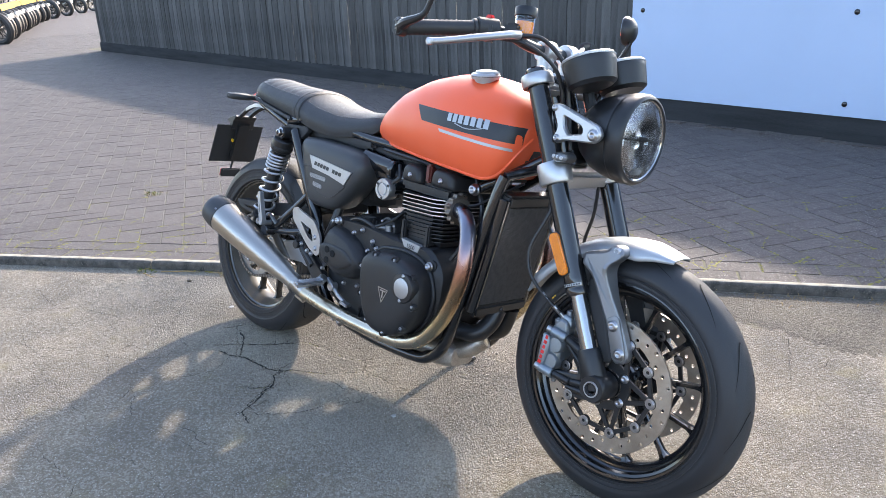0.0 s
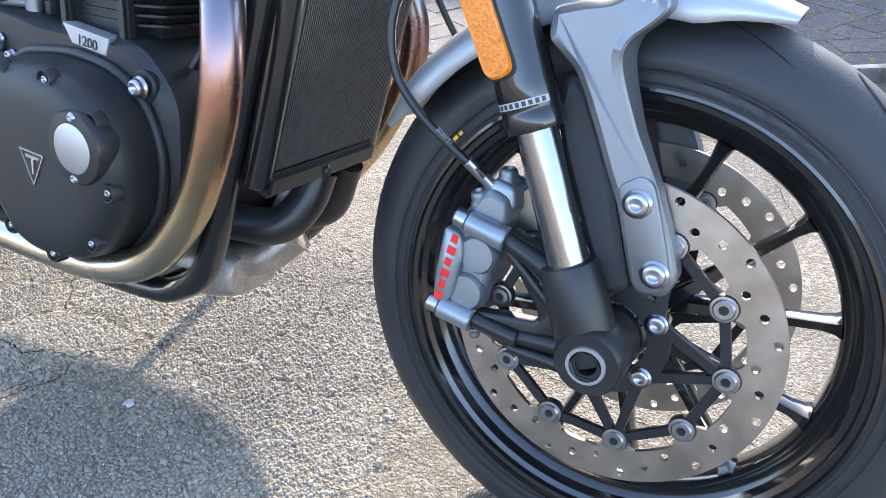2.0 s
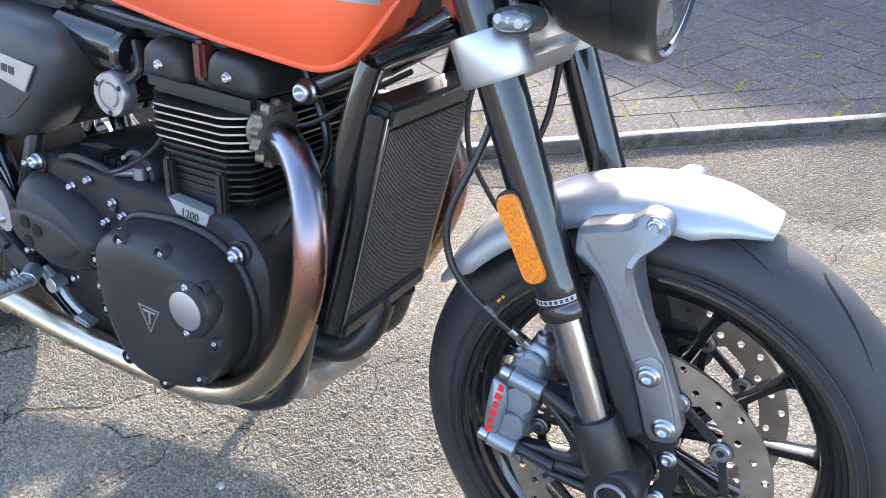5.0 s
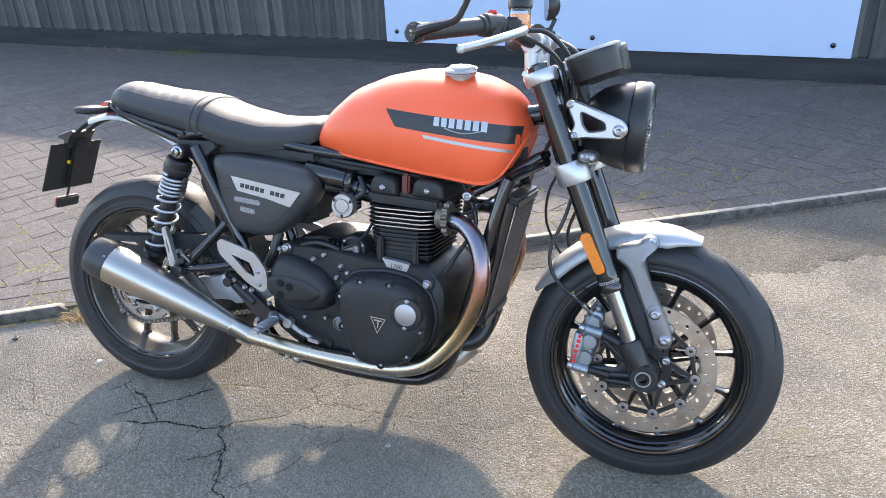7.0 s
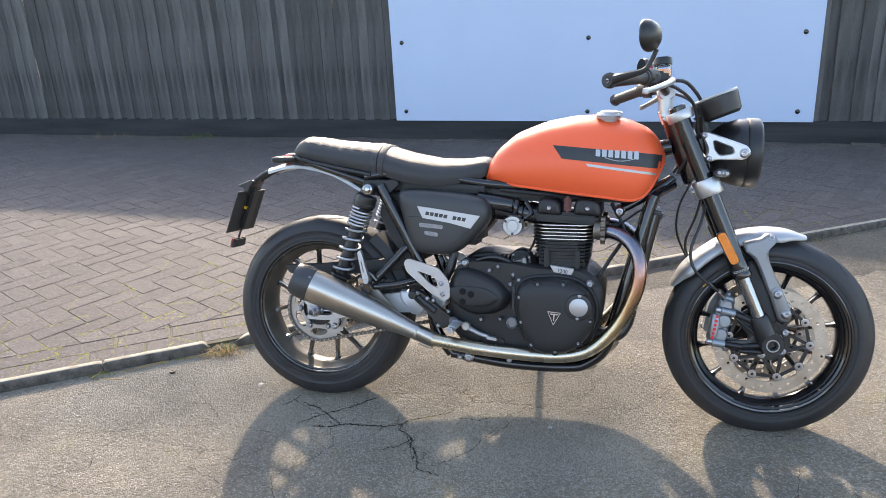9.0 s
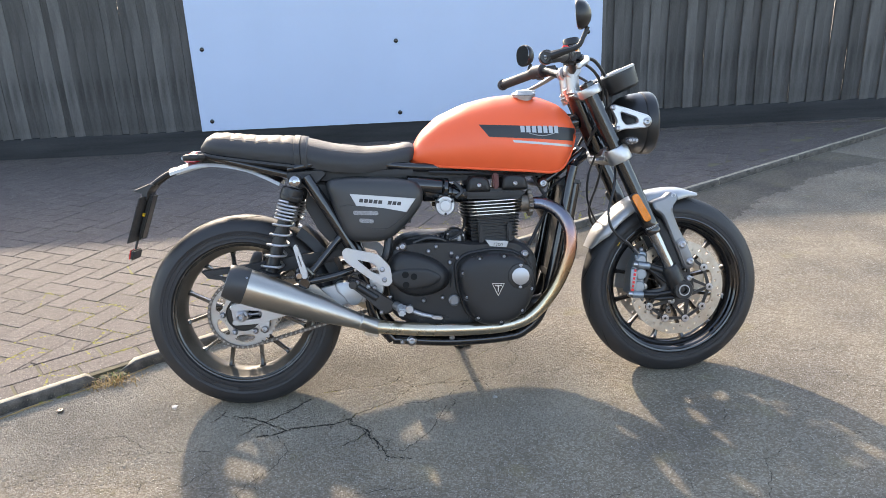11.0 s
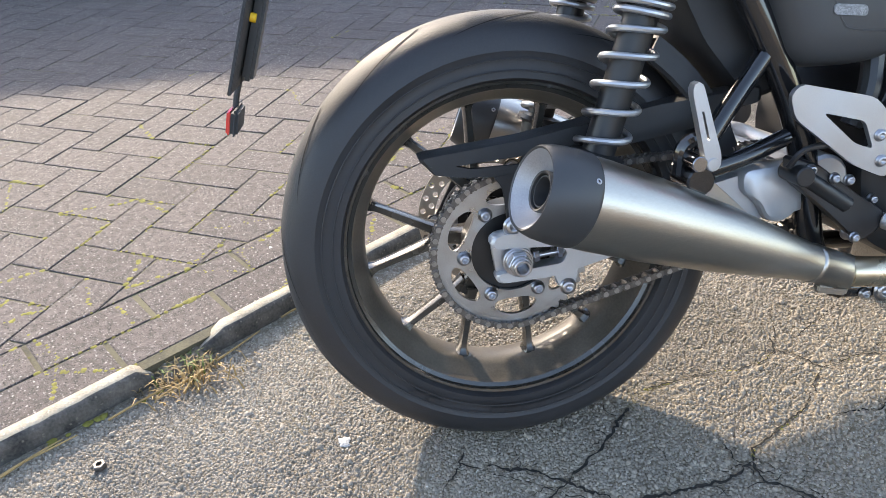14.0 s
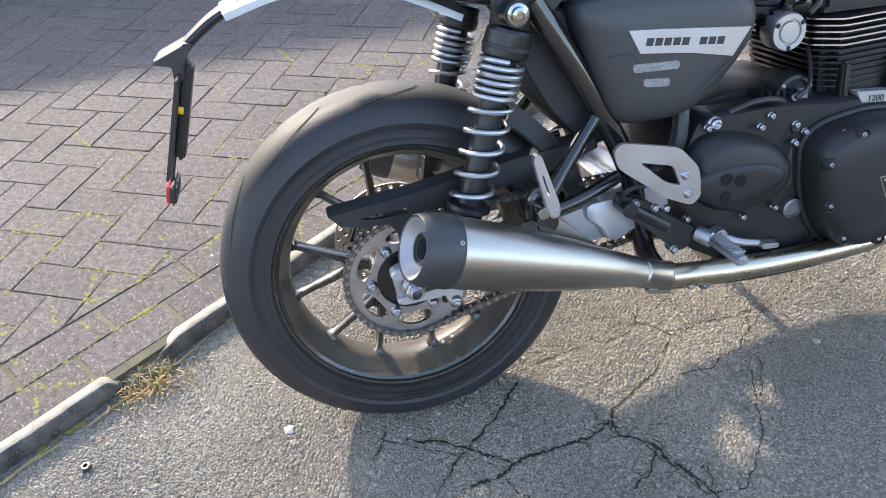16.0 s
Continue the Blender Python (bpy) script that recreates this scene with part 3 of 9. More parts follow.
def build_return_fence():
    """The fence's way back from its far corner."""
    root = tagged(new("fence"), "black-stained board fence running back from the corner", "fence", kind="structure")
    bm = bmesh.new()
    for i in range(40):
        add_box(bm, (-12.75 + 0.01 * (i % 2), FENCE_Y + 0.1 + 0.11 * i, 0.73), (0.018, 0.112, 1.10), bevel=0)
    root.matrix_basis = FENCE_TURN
    part("boards", bm, FENCEM, root, smooth=0)["kind"] = "stuff"
    return root


build_return_fence()


def build_panel():
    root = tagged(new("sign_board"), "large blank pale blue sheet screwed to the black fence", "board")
    root.matrix_basis = FENCE_TURN
    bm = bmesh.new()
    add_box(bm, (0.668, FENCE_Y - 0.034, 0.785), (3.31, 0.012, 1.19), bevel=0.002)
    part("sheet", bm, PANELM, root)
    for z in (0.27, 0.845):
        for x in (-0.893, 0.656, 2.208):
            bm = bmesh.new()
            add_lathe(bm, [(0, 0.010), (0.009, 0.009), (0.016, 0.005), (0.018, 0), (0, 0)], frame_of((x, FENCE_Y - 0.040, z), (x, FENCE_Y - 1, z)), 16)
            part("screw_cap", bm, BLACKGLOSS, root)
    return root


build_panel()


def build_reflection_wall():
    """An unseen plain wall, added to close the yard behind and darken reflections."""
    bm = bmesh.new()
    add_box(bm, (-4, -16.0, 1.6), (60, 0.3, 3.2), bevel=0.01)
    return tagged(part("unseen_wall", bm, material("reflection_wall_brown", (0.16, 0.14, 0.12), 0.85, 0.0, 0.3, 2, 0.4, 60)), "plain brown unseen wall added for dark reflections", "wall", kind="structure")


build_reflection_wall()


# ---- the motorcycle ----
LEAN_ON_STAND = 13.0
bike = tagged(new("motorcycle"), "orange roadster motorcycle with a black engine on its side stand", "motorcycle")
bike.matrix_basis = pose(0, -0.03, 0, -LEAN_ON_STAND)
REAR = Vector((0.0, 0, 0.312))
FRONT = Vector((1.427, 0, 0.2915))
TO_RIGHT = Matrix.Rotation(radians(90), 4, "X")


ROUND = {"front_wheel": (0.95, 0.80), "rear_wheel": (0.78, 0.62)}


def wheel(name, centre, R, half, spokes, turn, rim_half, disc_sides, disc_r, label, vee=(0.0, 0.2618, 0.036)):
    """rim with spokes > tyre, discs. Local: axle along y."""
    cx, cz = centre.x, centre.z
    ax = Matrix.Translation(centre) @ TO_RIGHT
    bm = bmesh.new()
    rb = 0.227
    h = rim_half
    add_lathe(bm, [(rb + 0.006, -h - 0.004), (rb + 0.007, -h), (rb + 0.001, -h + 0.004), (rb - 0.004, -h + 0.012), (rb - 0.010, -h + 0.016),
                   (rb - 0.022, -h * 0.35), (rb - 0.024, 0), (rb - 0.022, h * 0.35), (rb - 0.010, h - 0.016), (rb - 0.004, h - 0.012),
                   (rb + 0.001, h - 0.004), (rb + 0.007, h), (rb + 0.006, h + 0.004), (rb + 0.003, h + 0.0045), (rb + 0.001, h + 0.001), (rb - 0.004, h), (rb - 0.0055, h - 0.006),
                   (rb - 0.011, h - 0.009), (rb - 0.014, h - 0.020), (rb - 0.026, h * 0.45), (rb - 0.030, h * 0.30), (rb - 0.031, 0), (rb - 0.030, -h * 0.30), (rb - 0.026, -h * 0.45),
                   (rb - 0.014, -h + 0.020), (rb - 0.011, -h + 0.009), (rb - 0.0055, -h + 0.006), (rb - 0.004, -h), (rb + 0.001, -h - 0.001), (rb + 0.003, -h - 0.0045)], ax, 96, close=True)
    bmesh.ops.recalc_face_normals(bm, faces=bm.faces)
    for f in bm.faces:
        q = f.calc_center_median() - centre
        # inward barrel faces get the tan colour that holds sun and dust
        f.material_index = 1 if math.hypot(q.x, q.z) < rb - 0.012 and f.normal.dot(Vector((q.x, 0, q.z))) < 0 else 0
    rim = part(name, bm, [RIMBLACK, RIMSUNDUST] if name == "rear_wheel" else [BLACKGLOSS, BLACKGLOSS], bike, label)
    bm = bmesh.new()
    add_lathe(bm, [(0.010, -0.075), (0.034, -0.075), (0.036, -0.06), (0.030, -0.045), (0.042, -0.03), (0.046, 0), (0.042, 0.03), (0.030, 0.045), (0.036, 0.06), (0.034, 0.075), (0.010, 0.075)], ax, 32, close=True)
    part("hub", bm, BLACKGLOSS, rim)
    for i in range(spokes):
        # pairs that meet on a stub at the hub
        mid, sign = turn + 4 * math.pi * (i // 2) / spokes, (1 if i % 2 else -1)
        inner, outer = mid + sign * vee[0], mid + sign * vee[1]
        p0 = Vector((math.cos(inner), 0, math.sin(inner))) * vee[2] + Vector((0, -sign * 0.004, 0))
        p1 = Vector((math.cos(outer), 0, math.sin(outer))) * (rb - 0.030)
        u = (p1 - p0).normalized()
        v = u.cross(Vector((0, 1, 0))).normalized()
        bm = bmesh.new()
        rows = []
        for f, sw, sd in ((0, 1.5, 1.2), (0.10, 1.1, 1.05), (0.35, 1, 1), (0.7, 1, 1), (0.90, 1.1, 1.1), (0.97, 1.5, 1.4), (1.0, 2.1, 1.7)):
            w, d = (0.0085 - 0.0030 * f) * sw, (0.0135 - 0.003 * f) * sd
            c = centre + p0.lerp(p1, f)
            rows.append([bm.verts.new(c + v * (w * x) + Vector((0, d * y, 0))) for x, y in ((1, 0.45), (0.62, 1), (-0.62, 1), (-1, 0.45), (-1, -0.45), (-0.62, -1), (0.62, -1), (1, -0.45))])
        for p, q in zip(rows, rows[1:]):
            for j in range(8):
                bm.faces.new((p[j], p[(j + 1) % 8], q[(j + 1) % 8], q[j]))
        part("spoke", bm, RIMBLACK if name == "rear_wheel" else BLACKGLOSS, rim, smooth=40)
        if sign < 0 and vee[2] > 0.05:
            bm = bmesh.new()
            m = Vector((math.cos(mid), 0, math.sin(mid)))
            n = Vector((-m.z, 0, m.x))
            rows = []
            for r, w, d in ((0.030, 0.016, 0.024), (0.060, 0.0125, 0.019), (vee[2] - 0.006, 0.0125, 0.016), (vee[2] + 0.008, 0.0135, 0.0155), (vee[2] + 0.016, 0.0085, 0.012)):
                rows.append([bm.verts.new(centre + m * r + n * (w * x) + Vector((0, d * y, 0))) for x, y in ((1, 0.5), (0.6, 1), (-0.6, 1), (-1, 0.5), (-1, -0.5), (-0.6, -1), (0.6, -1), (1, -0.5))])
            for p, q in zip(rows, rows[1:]):
                for j in range(8):
                    bm.faces.new((p[j], p[(j + 1) % 8], q[(j + 1) % 8], q[j]))
            bm.faces.new(rows[-1])
            part("spoke_stub", bm, RIMBLACK if name == "rear_wheel" else BLACKGLOSS, rim, smooth=40)
    # the tyre, with a bead, a bulging wall and a round crown
    prof = []
    rise = R - (rb + 0.004)
    for i in range(29):
        q = math.pi * (i / 28)
        y = -math.cos(q)
        s = math.sin(q)
        prof.append((rb + 0.004 + rise * (s ** ROUND[name][0]), half * math.copysign(abs(y) ** ROUND[name][1], y) * (1.0 if abs(y) < 0.95 else 0.93)))
    prof.append((rb - 0.002, half * 0.80))
    prof.append((rb - 0.002, -half * 0.80))
    bm = bmesh.new()
    add_lathe(bm, prof, ax, 144, close=True)
    for f in bm.faces:
        c = f.calc_center_median() - centre
        if math.hypot(c.x, c.z) > rb + 0.004 + rise * 0.80 and abs(c.y) < half * 0.80:
            f.material_index = 1
    tyre = part("tyre", bm, [RUBBER, TREAD], rim, "black road tyre with worn rounded tread")
    for v in (-0.955, -0.86, 0.86, 0.955):
        bm = bmesh.new()
        pts = [tyre_point(centre, R, half, rise, rb, 2 * math.pi * i / 120, v, 0.0002) for i in range(121)]
        add_tube(bm, pts, 0.0011, seg=6, raw=True)
        part("wall_ridge", bm, RUBBER, rim)
    return rim, tyre, rise, rb


def tyre_point(centre, R, half, rise, rb, ang, v, lift=0.0006):
    """A place on the tyre: ang round the wheel, v from -1 (right wall) to 1 across the crown."""
    q = math.pi * (v + 1) / 2
    y = -math.cos(q)
    er, ey = ROUND["front_wheel" if centre.x > 1 else "rear_wheel"]
    r = rb + 0.004 + rise * (math.sin(q) ** er) + lift
    w = half * math.copysign(abs(y) ** ey, y)
    return Vector((centre.x + r * math.cos(ang), w * (1 + lift / half), centre.z + r * math.sin(ang)))


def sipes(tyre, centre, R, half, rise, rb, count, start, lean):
    """Long curved tread grooves, alternately on both shoulders: raised strips with the groove's shade as their colour.
    """
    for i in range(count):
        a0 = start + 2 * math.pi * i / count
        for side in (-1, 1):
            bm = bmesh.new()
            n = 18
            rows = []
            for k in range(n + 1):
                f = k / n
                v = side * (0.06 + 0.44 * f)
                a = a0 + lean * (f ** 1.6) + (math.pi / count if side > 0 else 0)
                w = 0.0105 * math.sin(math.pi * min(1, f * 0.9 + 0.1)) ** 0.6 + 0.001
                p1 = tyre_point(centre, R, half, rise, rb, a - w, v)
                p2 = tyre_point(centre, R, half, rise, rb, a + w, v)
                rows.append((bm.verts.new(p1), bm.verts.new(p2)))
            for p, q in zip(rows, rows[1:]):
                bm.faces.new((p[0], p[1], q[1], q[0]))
            part("tread_groove", bm, SHADEBLACK, tyre.parent, smooth=60)


rear_rim, rear_tyre, rise_r, rb_r = wheel("rear_wheel", REAR, 0.312, 0.080, 12, radians(174), 0.066, (), 0.11, "gloss black cast rear wheel with slim spokes", (radians(3.5), radians(14.5), 0.088))
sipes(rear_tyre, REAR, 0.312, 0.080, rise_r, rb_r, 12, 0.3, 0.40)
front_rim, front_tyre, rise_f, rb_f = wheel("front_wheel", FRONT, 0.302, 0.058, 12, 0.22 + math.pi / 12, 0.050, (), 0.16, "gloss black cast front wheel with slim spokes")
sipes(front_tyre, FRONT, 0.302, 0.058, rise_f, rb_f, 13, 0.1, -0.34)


def sidewall_bars(tyre, centre, R, half, rise, rb, spans, v0, v1, mat_):
    """Moulded wall markings as plain raised bars."""
    for a0, a1 in spans:
        bm = bmesh.new()
        n = max(2, int((a1 - a0) / 0.03))
        rows = [[bm.verts.new(tyre_point(centre, R, half, rise, rb, a0 + (a1 - a0) * k / n, v, 0.0005)) for v in (v0, v1)] for k in range(n + 1)]
        for p, q in zip(rows, rows[1:]):
            bm.faces.new((p[0], p[1], q[1], q[0]))
        part("wall_marking", bm, mat_, tyre.parent)


sidewall_bars(rear_tyre, REAR, 0.312, 0.080, rise_r, rb_r, [(-1.75 + 0.1 * i, -1.675 + 0.1 * i) for i in range(7)] + [(-2.25, -2.17), (-2.14, -2.06)], -0.93, -0.885, RUBBER)
sidewall_bars(front_tyre, FRONT, 0.302, 0.058, rise_f, rb_f, [(0.95 + 0.13 * i, 1.05 + 0.13 * i) for i in range(4)], -0.92, -0.885, RUBBER)
sidewall_bars(front_tyre, FRONT, 0.302, 0.058, rise_f, rb_f, [(2.42, 2.44), (2.45, 2.475)], -0.925, -0.895, YELLOWTAG)


def perforated_disc(parent, name, centre, y, r0, r1, rows, count, carrier, arms, mat_=DISC, spin=0.0, scatter=False):
    """A drilled brake ring with dark through holes; the holes are real gaps in the ring."""
    bm = bmesh.new()
    th = 0.0025
    seg = count
    rings_n = len(rows)
    bands = [r0] + [0.5 * (rows[i] + rows[i + 1]) for i in range(rings_n - 1)] + [r1]
    hole = 0.0045
    k = 8
    for b in range(rings_n):
        lo, hi, mid = bands[b], bands[b + 1], rows[b]
        off = spin + (math.pi / seg if b % 2 else 0)
        for i in range(seg):
            a0, a1 = off + 2 * math.pi * i / seg, off + 2 * math.pi * (i + 1) / seg
            am = (a0 + a1) / 2
            mid = rows[b] + (0.0085 * (i * 2 % 3 - 1) if scatter else 0)
            sq = []
            for q in range(k):
                t = 2 * math.pi * q / k + math.pi / k
                cx_, cy_ = math.cos(t), math.sin(t)
                m_ = max(abs(cx_), abs(cy_))
                fx, fy = cx_ / m_, cy_ / m_
                sq.append((mid + (fx * (hi - mid) if fx > 0 else fx * (mid - lo)), am + fy * (a1 - a0) / 2))
            # the square's own corners keep neighbours joined
            ho = [(mid + hole * math.cos(2 * math.pi * q / k + math.pi / k), am + hole * math.sin(2 * math.pi * q / k + math.pi / k) / mid) for q in range(k)]
            for sgn in (-1, 1):
                o = [bm.verts.new((centre.x + r * math.cos(a), y + sgn * th, centre.z + r * math.sin(a))) for r, a in sq]
                h_ = [bm.verts.new((centre.x + r * math.cos(a), y + sgn * th, centre.z + r * math.sin(a))) for r, a in ho]
                for q in range(k):
                    bm.faces.new((o[q], o[(q + 1) % k], h_[(q + 1) % k], h_[q]))
                corners = [(hi, a1, 0), (lo, a1, 2), (lo, a0, 4), (hi, a0, 6)]
                for r, a, q in corners:
                    c = bm.verts.new((centre.x + r * math.cos(a), y + sgn * th, centre.z + r * math.sin(a)))
                    bm.faces.new((o[q], c, o[(q + 1) % k]))
                if sgn < 0:
                    first = h_
                else:
                    for q in range(k):
                        bm.faces.new((first[q], first[(q + 1) % k], h_[(q + 1) % k], h_[q]))
    for r in (r0, r1):
        a_ = [[bm.verts.new((centre.x + r * math.cos(2 * math.pi * i / 96), y + s * th, centre.z + r * math.sin(2 * math.pi * i / 96))) for i in range(96)] for s in (-1, 1)]
        for i in range(96):
            bm.faces.new((a_[0][i], a_[0][(i + 1) % 96], a_[1][(i + 1) % 96], a_[1][i]))
    bmesh.ops.remove_doubles(bm, verts=bm.verts, dist=0.00005)
    disc = part(name, bm, mat_, bike, "drilled steel brake disc", smooth=0)
    return disc


def disc_carrier(disc, centre, y, r_in, r_out, n, turn):
    """The black spider that holds the ring: hub bolts, arms in a zigzag, and rivets."""
    bm = bmesh.new()
    add_ring_plate(bm, circle(centre.x, centre.z, r_in + 0.009, 40), circle(centre.x, centre.z, r_in - 0.012, 40), y - 0.004, y + 0.004)
    part("disc_carrier", bm, BLACKSATIN, disc)

    def spot(r, a):
        return (centre.x + r * math.cos(a), centre.z + r * math.sin(a))

    step = 2 * math.pi / n
    for i in range(n):
        a = turn + step * i
        bm = bmesh.new()
        add_bar(bm, spot(r_out, a), spot(r_out, a + step), 0.0095, 0.0095, y - 0.003, y + 0.003)
        part("carrier_link", bm, BLACKSATIN, disc)
        if i % 2:
            for d in (-step, step):
                bm = bmesh.new()
                add_bar(bm, spot(r_in, a + d), spot(r_out, a), 0.012, 0.008, y - 0.0036, y + 0.0036)
                part("carrier_arm", bm, BLACKSATIN, disc)
        bm = bmesh.new()
        add_lathe(bm, [(0, -0.0045), (0.0125, -0.0045), (0.0135, -0.003), (0.0135, 0.003), (0.0125, 0.0045), (0, 0.0045)], Matrix.Translation((spot(r_out, a)[0], y, spot(r_out, a)[1])) @ TO_RIGHT, 18)
        part("carrier_eye", bm, BLACKSATIN, disc)
    s = -1 if y < 0 else 1
    for i in range(n):
        x, z = spot(r_out, turn + step * i)
        bm = bmesh.new()
        add_lathe(bm, [(0.0045, -0.0075), (0.0085, -0.0075), (0.0098, -0.006), (0.0100, -0.005), (0.0122, -0.0048), (0.0122, 0.0048), (0.0100, 0.005), (0.0098, 0.006), (0.0085, 0.0075), (0.0045, 0.0075)], Matrix.Translation((x, y, z)) @ TO_RIGHT, 20, close=True)
        part("disc_rivet", bm, BOLT, disc)
        if i % 2 == 0:
            x, z = spot(r_in, turn + step * i)
            bolt(disc, (x, y + s * 0.004, z), (0, s, 0), 0.0090, 0.005)


def disc_tabs(disc, centre, y, r_in, r_out, n, turn):
    """Lugs on the ring's inner edge that reach in to the rivets."""
    for i in range(n):
        a = turn + 2 * math.pi * i / n
        o = []
        for k in range(11):
            t = -1 + 2 * k / 10
            o.append((r_in - 0.0145 * (1 - abs(t) ** 2.2) * 1.0, a + 0.165 * t))
        o += [(r_out, a + 0.165), (r_out, a - 0.165)]
        bm = bmesh.new()
        add_plate(bm, [(centre.x + r * math.cos(q), centre.z + r * math.sin(q)) for r, q in o], y - 0.0022, y + 0.0022, 0.0003)
        part("disc_lug", bm, DISC, disc, smooth=0)


for y in (-0.073, 0.073):
    d = perforated_disc(front_rim, "brake_disc", FRONT, y, 0.125, 0.159, (0.142,), 36, True, 10, scatter=True)
    disc_tabs(d, FRONT, y, 0.1265, 0.130, 10, radians(32))
    disc_carrier(d, FRONT, y, 0.050, 0.1125, 10, radians(32))
sensor = bmesh.new()
add_ring_plate(sensor, circle(REAR.x, REAR.z, 0.0760, 72), circle(REAR.x, REAR.z, 0.0735, 72), 0.0715, 0.0735)
add_ring_plate(sensor, circle(REAR.x, REAR.z, 0.0635, 72), circle(REAR.x, REAR.z, 0.0500, 72), 0.0715, 0.0735)
for i in range(48):
    a = 2 * math.pi * i / 48
    add_bar(sensor, (REAR.x + 0.0630 * math.cos(a), REAR.z + 0.0630 * math.sin(a)), (REAR.x + 0.0740 * math.cos(a), REAR.z + 0.0740 * math.sin(a)), 0.0042, 0.0042, 0.0717, 0.0733)
part("sensor_ring", sensor, BOLT, rear_rim, "slotted bright speed sensor ring", smooth=0)
rear_disc = perforated_disc(rear_rim, "brake_disc", REAR, 0.085, 0.085, 0.110, (0.0915, 0.1035), 30, False, 6)
disc_carrier(rear_disc, REAR, 0.085, 0.045, 0.084, 6, 0.0)


def build_axles():
    bm = bmesh.new()
    M = Matrix.Translation(FRONT) @ TO_RIGHT
    add_lathe(bm, [(0.0125, 0.10), (0.0185, 0.10), (0.0185, 0.1438), (0.0178, 0.145), (0.0150, 0.145)], M, 48)
    ob = part("front_axle", bm, ALU, bike, "hollow hexagon steel axle")
    bm = bmesh.new()
    add_lathe(bm, [(0.0155, 0.145), (0.0140, 0.1435), (0.0135, 0.120), (0, 0.119)], M, 6)
    part("axle_socket", bm, BLACKSATIN, ob, smooth=10)
    bm = bmesh.new()
    M = Matrix.Translation(REAR) @ TO_RIGHT
    add_lathe(bm, [(0, 0.10), (0.0115, 0.10), (0.0115, 0.150), (0.0105, 0.1515), (0.0085, 0.1515), (0.0075, 0.150), (0.0075, 0.125), (0, 0.125)], M, 32)
    axle = part("rear_axle", bm, BOLT, bike, "hollow zinc-plated rear axle", smooth=30)
    bm = bmesh.new()
    add_lathe(bm, [(0.0115, 0.1120), (0.0165, 0.1120), (0.0165, 0.1212), (0.0195, 0.1215), (0.0205, 0.1225), (0.0205, 0.1245), (0.0195, 0.1255), (0.0115, 0.1255)], M, 40, close=True)
    part("washer", bm, BOLT, axle, smooth=30)
    bm = bmesh.new()
    add_lathe(bm, [(0.0115, 0.1256), (0.0178, 0.1256), (0.0180, 0.1275), (0.0170, 0.1290), (0.0115, 0.1290)], M, 40, close=True)
    add_lathe(bm, [(0.0112, 0.1285), (0.0162, 0.1285), (0.0165, 0.1300), (0.0165, 0.1385), (0.0150, 0.1400), (0.0112, 0.1400)], M, 6, close=True)
    add_lathe(bm, [(0.0112, 0.1395), (0.0138, 0.1395), (0.0138, 0.1450), (0.0128, 0.1460), (0.0112, 0.1460)], M, 32, close=True)
    part("axle_nut", bm, BOLT, axle, "bright flanged lock nut", smooth=20)


build_axles()


SPROCKET = material("dull_sprocket_steel", (0.36, 0.365, 0.37), 0.34, 0.95, 0.15, 40, 0.08, 600, 0.10)
SWINGPAINT = material("silver_swingarm_paint", (0.46, 0.47, 0.485), 0.36, 0.5, 0.06, 12, 0.04, 700, 0.06)
CHAINPIN = material("chain_pin_steel", (0.28, 0.26, 0.24), 0.4, 0.9, 0.3, 60)


